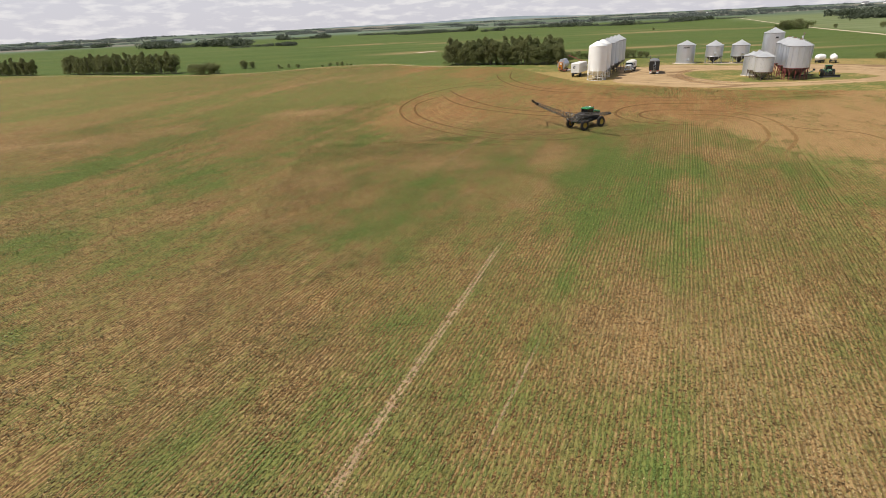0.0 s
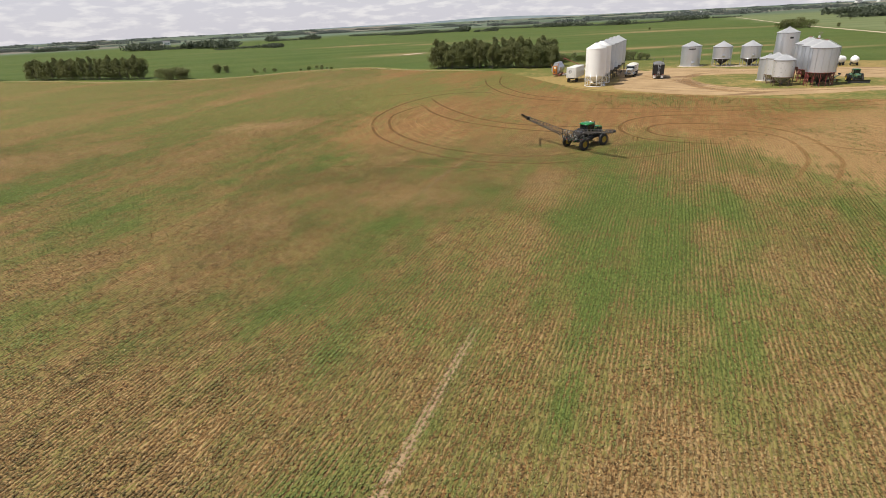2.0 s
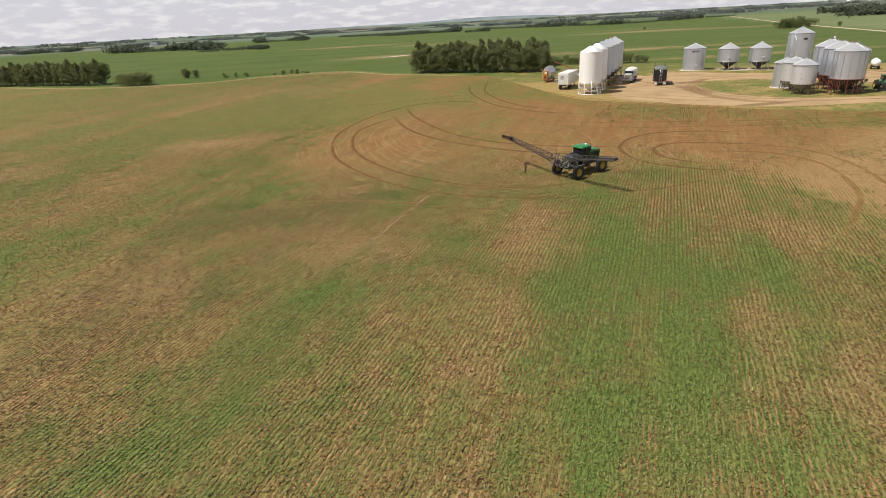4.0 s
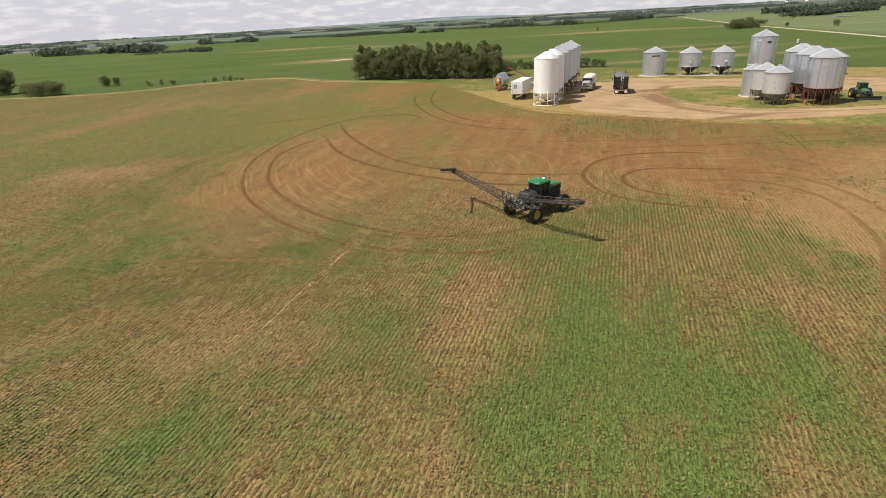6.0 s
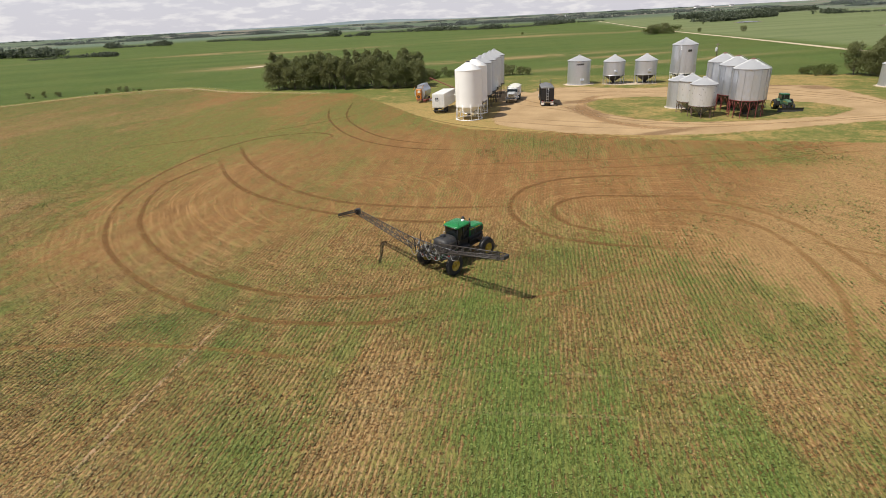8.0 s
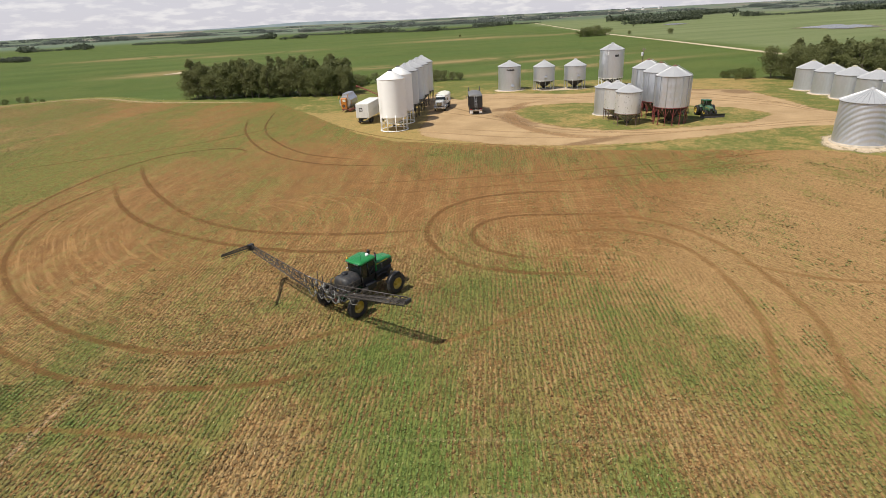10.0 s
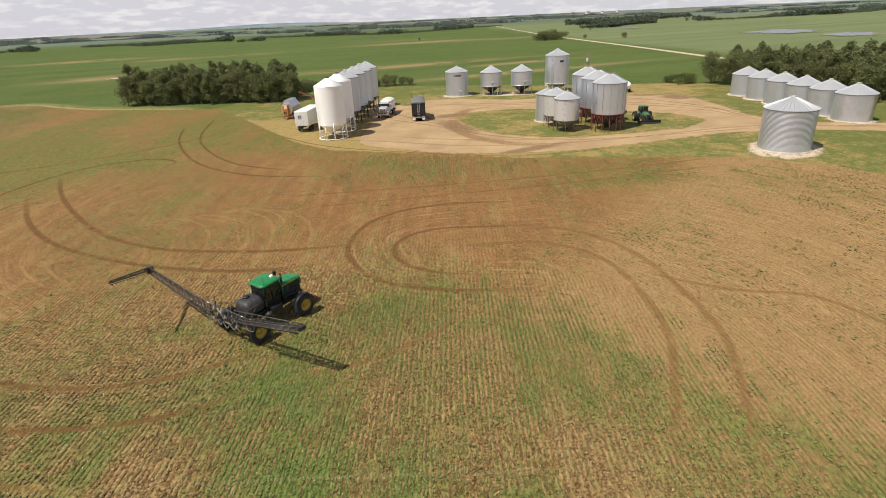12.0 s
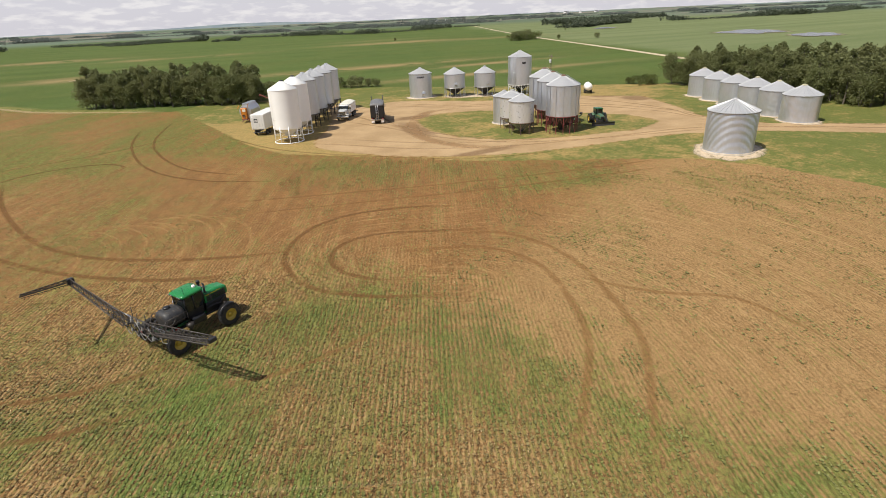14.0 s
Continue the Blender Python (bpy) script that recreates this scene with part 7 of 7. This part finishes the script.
def make_tree(seed, height, spread, leaf_count, leaf, low, label, name="tree", material=None, stems=1):
    """A tree at the origin: tapered trunk, limbs, and a crown of leaf sprays gathered round the limbs' ends."""
    rng = np.random.default_rng(seed)
    t = thing(name, Matrix(), label, name)
    wood, tips = Form(), []
    for k in range(stems):
        lean = rng.normal(0, 0.05 + 0.12 * (stems > 1), 2)
        base = np.array([rng.normal(0, 0.25 * (stems > 1)), rng.normal(0, 0.25 * (stems > 1)), -0.2])
        pts = [base]
        for i in range(5):
            step = height * 0.86 / 5
            pts.append(pts[-1] + np.array([lean[0] * step + rng.normal(0, 0.08), lean[1] * step + rng.normal(0, 0.08), step]))
        r = 0.019 * height / (stems ** 0.5)
        for i in range(5):
            wood.tube(pts[i], pts[i + 1], r * (1 - i * 0.18), r * (1 - (i + 1) * 0.18), 5, caps=False)
        tips.append(pts[-1])
        for i in range(14):
            f = low + (0.97 - low) * (i + rng.random()) / 14
            j = min(4, int(f * 5))
            p = pts[j] + (pts[j + 1] - pts[j]) * (f * 5 - j)
            ang = rng.uniform(0, 2 * np.pi)
            reach = spread * (0.55 + 0.45 * rng.random()) * math.sin(math.pi * min(0.97, 0.22 + 0.78 * (f - low) / (1 - low))) ** 0.7
            q = p + np.array([math.cos(ang) * reach, math.sin(ang) * reach, reach * rng.uniform(0.25, 0.9)])
            mid = (p + q) / 2 + np.array([0, 0, -0.1 * reach])
            wood.tube(p, mid, r * 0.32, r * 0.2, 3, caps=False).tube(mid, q, r * 0.2, r * 0.06, 3, caps=False)
            tips += [q, mid * 0.35 + q * 0.65]
    part("trunk", wood, BARK, t)
    tips = np.array(tips)
    which = rng.integers(0, len(tips), leaf_count)
    blob = rng.normal(size=(leaf_count, 3))
    blob /= np.linalg.norm(blob, axis=1)[:, None]
    blob *= (rng.random(leaf_count) ** 0.45)[:, None] * spread * np.array([0.48, 0.48, 0.42])
    centres = tips[which] + blob
    centres[:, 2] = np.clip(centres[:, 2], 0.25, height * 1.04)
    part("crown", leaf_mesh("crown", centres, leaf * rng.uniform(0.6, 1.35, leaf_count), material or LEAF, rng), material or LEAF, t)
    return t


KINDS = [make_tree(31 + i, (11.4, 10.2, 12.2, 9.0, 10.8)[i], (2.5, 2.8, 2.3, 2.6, 3.0)[i], 3300, 0.21, 0.1, "dense dark green poplar in a shelter grove", stems=(1, 2, 1, 3, 2)[i]) for i in range(5)]
FAR_KINDS = [make_tree(41 + i, (11.4, 10.2, 12.2)[i], (2.5, 2.8, 2.3)[i], 1150, 0.32, 0.1, "dark poplar in a belt at the field's end", stems=(1, 2, 1)[i]) for i in range(3)]
SHRUBS = [make_tree(61 + i, (4.2, 3.2)[i], (1.9, 1.7)[i], 600, 0.19, 0.1, "low leafy green shrub at the field's edge", "shrub", LEAF_BRIGHT if i else LEAF, 3) for i in range(2)]
PLACED = {}


def plant(kind, x, y, scale, turn, group, label=""):
    """Puts the first of a kind in its place, then copies it."""
    m = pose(x, y, zat(x, y), 0, 0, turn) @ Matrix.Diagonal((scale, scale, scale, 1))
    if kind.name not in PLACED:
        PLACED[kind.name] = 1
        kind.matrix_basis = m
        ob = kind
    else:
        ob = copy_thing(kind, pose(x, y, zat(x, y), 0, 0, turn))
        ob.scale = (scale, scale, scale)
    tagged(ob, label, "", group)
    return ob


TREE_RNG = random.Random(5)


def grove(line, depth, step, rows, kinds, lo, hi, group, label="", behind=None):
    """Trees in uneven rows behind a line, the first row on it."""
    (x0, y0), (x1, y1) = line
    length = math.hypot(x1 - x0, y1 - y0)
    ux, uy = (x1 - x0) / length, (y1 - y0) / length
    for r in range(rows):
        k = int(length / step)
        for i in range(k + 1):
            s = (i + TREE_RNG.uniform(-0.35, 0.35)) * step
            d = depth * (r + TREE_RNG.uniform(-0.3, 0.3)) / max(rows, 1)
            x, y = x0 + ux * s - uy * d, y0 + uy * s + ux * d
            plant(TREE_RNG.choice(kinds if r < 1 else behind or kinds), x, y, TREE_RNG.uniform(lo, hi), TREE_RNG.uniform(0, 360), group, label)


# the grove beside the field, the big one by the low bins, and the belts along the field's far end
grove(((53.5, 238.0), (6.5, 265.5)), -13, 3.1, 3, KINDS, 0.82, 1.1, "grove beside the field", "", FAR_KINDS)
grove(((167, 189), (165, 146)), 14, 3.4, 3, KINDS, 0.78, 1.0, "grove behind the low bins", "", FAR_KINDS)
grove(((164.5, 144), (178, 96)), 14, 3.4, 3, KINDS, 0.78, 1.0, "grove behind the low bins", "", FAR_KINDS)
grove(((184, 184), (186, 104)), 34, 5.0, 4, FAR_KINDS, 0.8, 1.02, "grove behind the low bins")
grove(((-134, 297), (-213, 334)), -9, 3.6, 2, FAR_KINDS, 0.78, 1.05, "tree belt at the field's end")
grove(((-238, 343), (-330, 392)), -9, 4.2, 2, FAR_KINDS, 0.7, 1.0, "tree belt at the field's end")
for i in range(12):
    plant(SHRUBS[0], -107 + TREE_RNG.uniform(-11.5, 11.5), 283 + TREE_RNG.uniform(-3, 3), TREE_RNG.uniform(1.0, 1.4), 40 * i, "willow clump at the field's end")
for i in range(5):
    plant(SHRUBS[0], -98 + TREE_RNG.uniform(-2.4, 2.4), 312 + TREE_RNG.uniform(-1.5, 1.5), TREE_RNG.uniform(0.75, 1.1), 70 * i, "bush in the green field")
for i in range(16):
    plant(SHRUBS[i % 2], -80 + i * 2.0 + 12 * (i > 6) + TREE_RNG.uniform(-3, 3), 297.5 + TREE_RNG.uniform(-2, 1.5), TREE_RNG.uniform(0.2, 0.6), 50 * i, "shrubs along the field's end")
grove(((96, 251), (60, 268)), -5, 2.6, 2, SHRUBS, 0.45, 0.95, "hedge behind the yard")
grove(((64, 262), (54, 246)), -4, 2.6, 2, SHRUBS, 0.8, 1.35, "hedge behind the yard")
for i in range(7):
    plant(SHRUBS[1], 160 + TREE_RNG.uniform(-3, 4), 194 + TREE_RNG.uniform(-3, 4), TREE_RNG.uniform(0.5, 0.95), 50 * i, "shrubs by the grove")
for i in range(14):
    plant(SHRUBS[i % 2], 305 + TREE_RNG.uniform(-12, 12), 484 + TREE_RNG.uniform(-9, 9), TREE_RNG.uniform(1.2, 2.2), 50 * i, "bushes beside the road")
for x, y in ((334, 470), (338, 476), (350, 440), (352, 444), (470, 640), (250, 640)):
    plant(SHRUBS[0], x, y, TREE_RNG.uniform(0.6, 1.1), 30, "lone bushes in the fields")

# woods far off: x0, y0, x1, y1, depth, height, how many
FAR = ((-470, 985, -262, 852, 40, 11, 170), (-262, 775, -168, 735, 18, 5, 90), (-900, 1400, -740, 1345, 40, 9, 120), (-300, 1180, -190, 1120, 26, 9, 80), (-140, 1245, 40, 1150, 40, 11, 160),
       (95, 1030, 135, 1020, 18, 9, 36), (-60, 1100, 90, 1125, 30, 11, 150), (150, 1250, 330, 985, 36, 8, 170), (330, 985, 620, 1150, 40, 8, 200), (520, 715, 680, 768, 12, 8, 140),
       (640, 900, 1040, 1060, 50, 10, 240), (985, 700, 1290, 760, 44, 10, 190), (760, 760, 1000, 690, 36, 9, 160), (-1500, 1900, -700, 1750, 70, 9, 260), (-700, 2100, 200, 1900, 70, 9, 300),
       (200, 1700, 900, 1500, 70, 9, 260))
FAR2 = ((900, 1800, 1900, 1500, 60, 8, 180), (1300, 1200, 2200, 900, 60, 8, 170), (-2600, 2700, -1300, 2850, 60, 9, 150), (-900, 3000, 300, 2900, 60, 9, 150), (700, 2500, 2100, 2300, 60, 9, 200),
        (2100, 2000, 3200, 1500, 60, 9, 160), (-2600, 3500, -600, 3620, 60, 10, 150), (300, 3650, 2600, 3500, 60, 10, 200), (-1800, 1500, -1000, 1700, 40, 8, 140), (-1300, 2250, -300, 2350, 40, 8, 120))


def far_woods(belts, seed, card, material, more):
    rng = np.random.default_rng(seed)
    for x0, y0, x1, y1, depth, height, count in belts:
        count = int(count * more)
        t = rng.random(count)
        ln = math.hypot(x1 - x0, y1 - y0)
        nx, ny = -(y1 - y0) / ln, (x1 - x0) / ln
        off = rng.uniform(-0.5, 0.5, count) * depth
        bend = 12 * np.sin(t * 7 + seed)
        cx, cy = x0 + (x1 - x0) * t + nx * (off + bend), y0 + (y1 - y0) * t + ny * (off + bend)
        stretch_ = value_noise(t * ln / 55.0 + seed + x0, off * 0)
        hh = height * rng.uniform(0.55, 0.95, count) * (0.42 + 0.75 * ramp(stretch_, 0.15, 0.7))
        per = 26
        a = rng.normal(size=(count, per, 3))
        a /= np.linalg.norm(a, axis=2)[:, :, None]
        a *= (rng.random((count, per)) ** 0.4)[:, :, None]
        wide = (hh * rng.uniform(0.5, 0.8, count))[:, None]
        c = np.stack([cx[:, None] + a[:, :, 0] * wide, cy[:, None] + a[:, :, 1] * wide, top(cx, cy)[:, None] + hh[:, None] * (0.52 + 0.46 * a[:, :, 2])], 2).reshape(-1, 3)
        size = np.repeat(hh * card, per) * rng.uniform(0.7, 1.3, count * per)
        tagged(new("distant_trees", leaf_mesh("distant_trees", c, size, material, rng)), "hazy belt of trees between distant fields", "trees", "", "stuff")


far_woods(FAR[:-3], 3, 0.19, FAR_HAZE_LEAF, 1.9)
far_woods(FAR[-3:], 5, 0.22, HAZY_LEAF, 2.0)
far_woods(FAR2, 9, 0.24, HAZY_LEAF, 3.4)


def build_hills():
    """The rise that closes the view, blue from haze put into its colour."""
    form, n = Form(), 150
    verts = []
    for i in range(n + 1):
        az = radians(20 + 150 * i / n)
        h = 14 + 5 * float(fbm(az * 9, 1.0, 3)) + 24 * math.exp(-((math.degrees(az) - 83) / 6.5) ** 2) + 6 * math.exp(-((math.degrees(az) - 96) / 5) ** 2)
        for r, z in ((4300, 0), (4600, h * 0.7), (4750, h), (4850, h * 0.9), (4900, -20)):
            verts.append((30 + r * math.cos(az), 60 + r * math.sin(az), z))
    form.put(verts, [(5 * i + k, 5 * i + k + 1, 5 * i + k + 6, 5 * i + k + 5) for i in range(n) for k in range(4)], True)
    setting("backdrop", form, HILLS, "low hills coloured haze blue on the horizon", "hills")


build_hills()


def build_farm(x, y, turn, w, d, h, mat, label):
    z = zat(x, y)
    f = thing("farm_building", pose(x, y, z - 0.3, 0, 0, turn), label, "house", "distant farmstead")
    part("wall", Form().box(-w / 2, w / 2, -d / 2, d / 2, 0, h, 0.05), mat, f)
    part("roof", Form().loft([[(-w / 2 - 0.4, -d / 2 - 0.5, h), (-w / 2 - 0.4, 0, h + d * 0.35), (-w / 2 - 0.4, d / 2 + 0.5, h)], [(w / 2 + 0.4, -d / 2 - 0.5, h), (w / 2 + 0.4, 0, h + d * 0.35), (w / 2 + 0.4, d / 2 + 0.5, h)]]),
         ROOF_TILE, f)
    for k in range(3):
        part("window", Form().box(-w / 2 + w * (k + 0.7) / 4, -w / 2 + w * (k + 1.1) / 4, -d / 2 - 0.04, -d / 2, h * 0.35, h * 0.7, 0.01), GLASS, f)
    part("door", Form().box(w * 0.36, w * 0.43, -d / 2 - 0.05, -d / 2, 0, h * 0.7, 0.01), ROOF_TILE, f)


for x, y, t, w, d, h in ((1180, 2560, 20, 26, 14, 6), (1225, 2540, 70, 16, 12, 7), (1130, 2600, 0, 18, 10, 5), (2190, 2900, 15, 34, 16, 8), (2260, 2860, 40, 22, 12, 7), (2330, 2800, 5, 24, 12, 6), (-640, 1500, 30, 16, 10, 6)):
    build_farm(x, y, t, w, d, h, WHITE, "white farm building far off among trees")
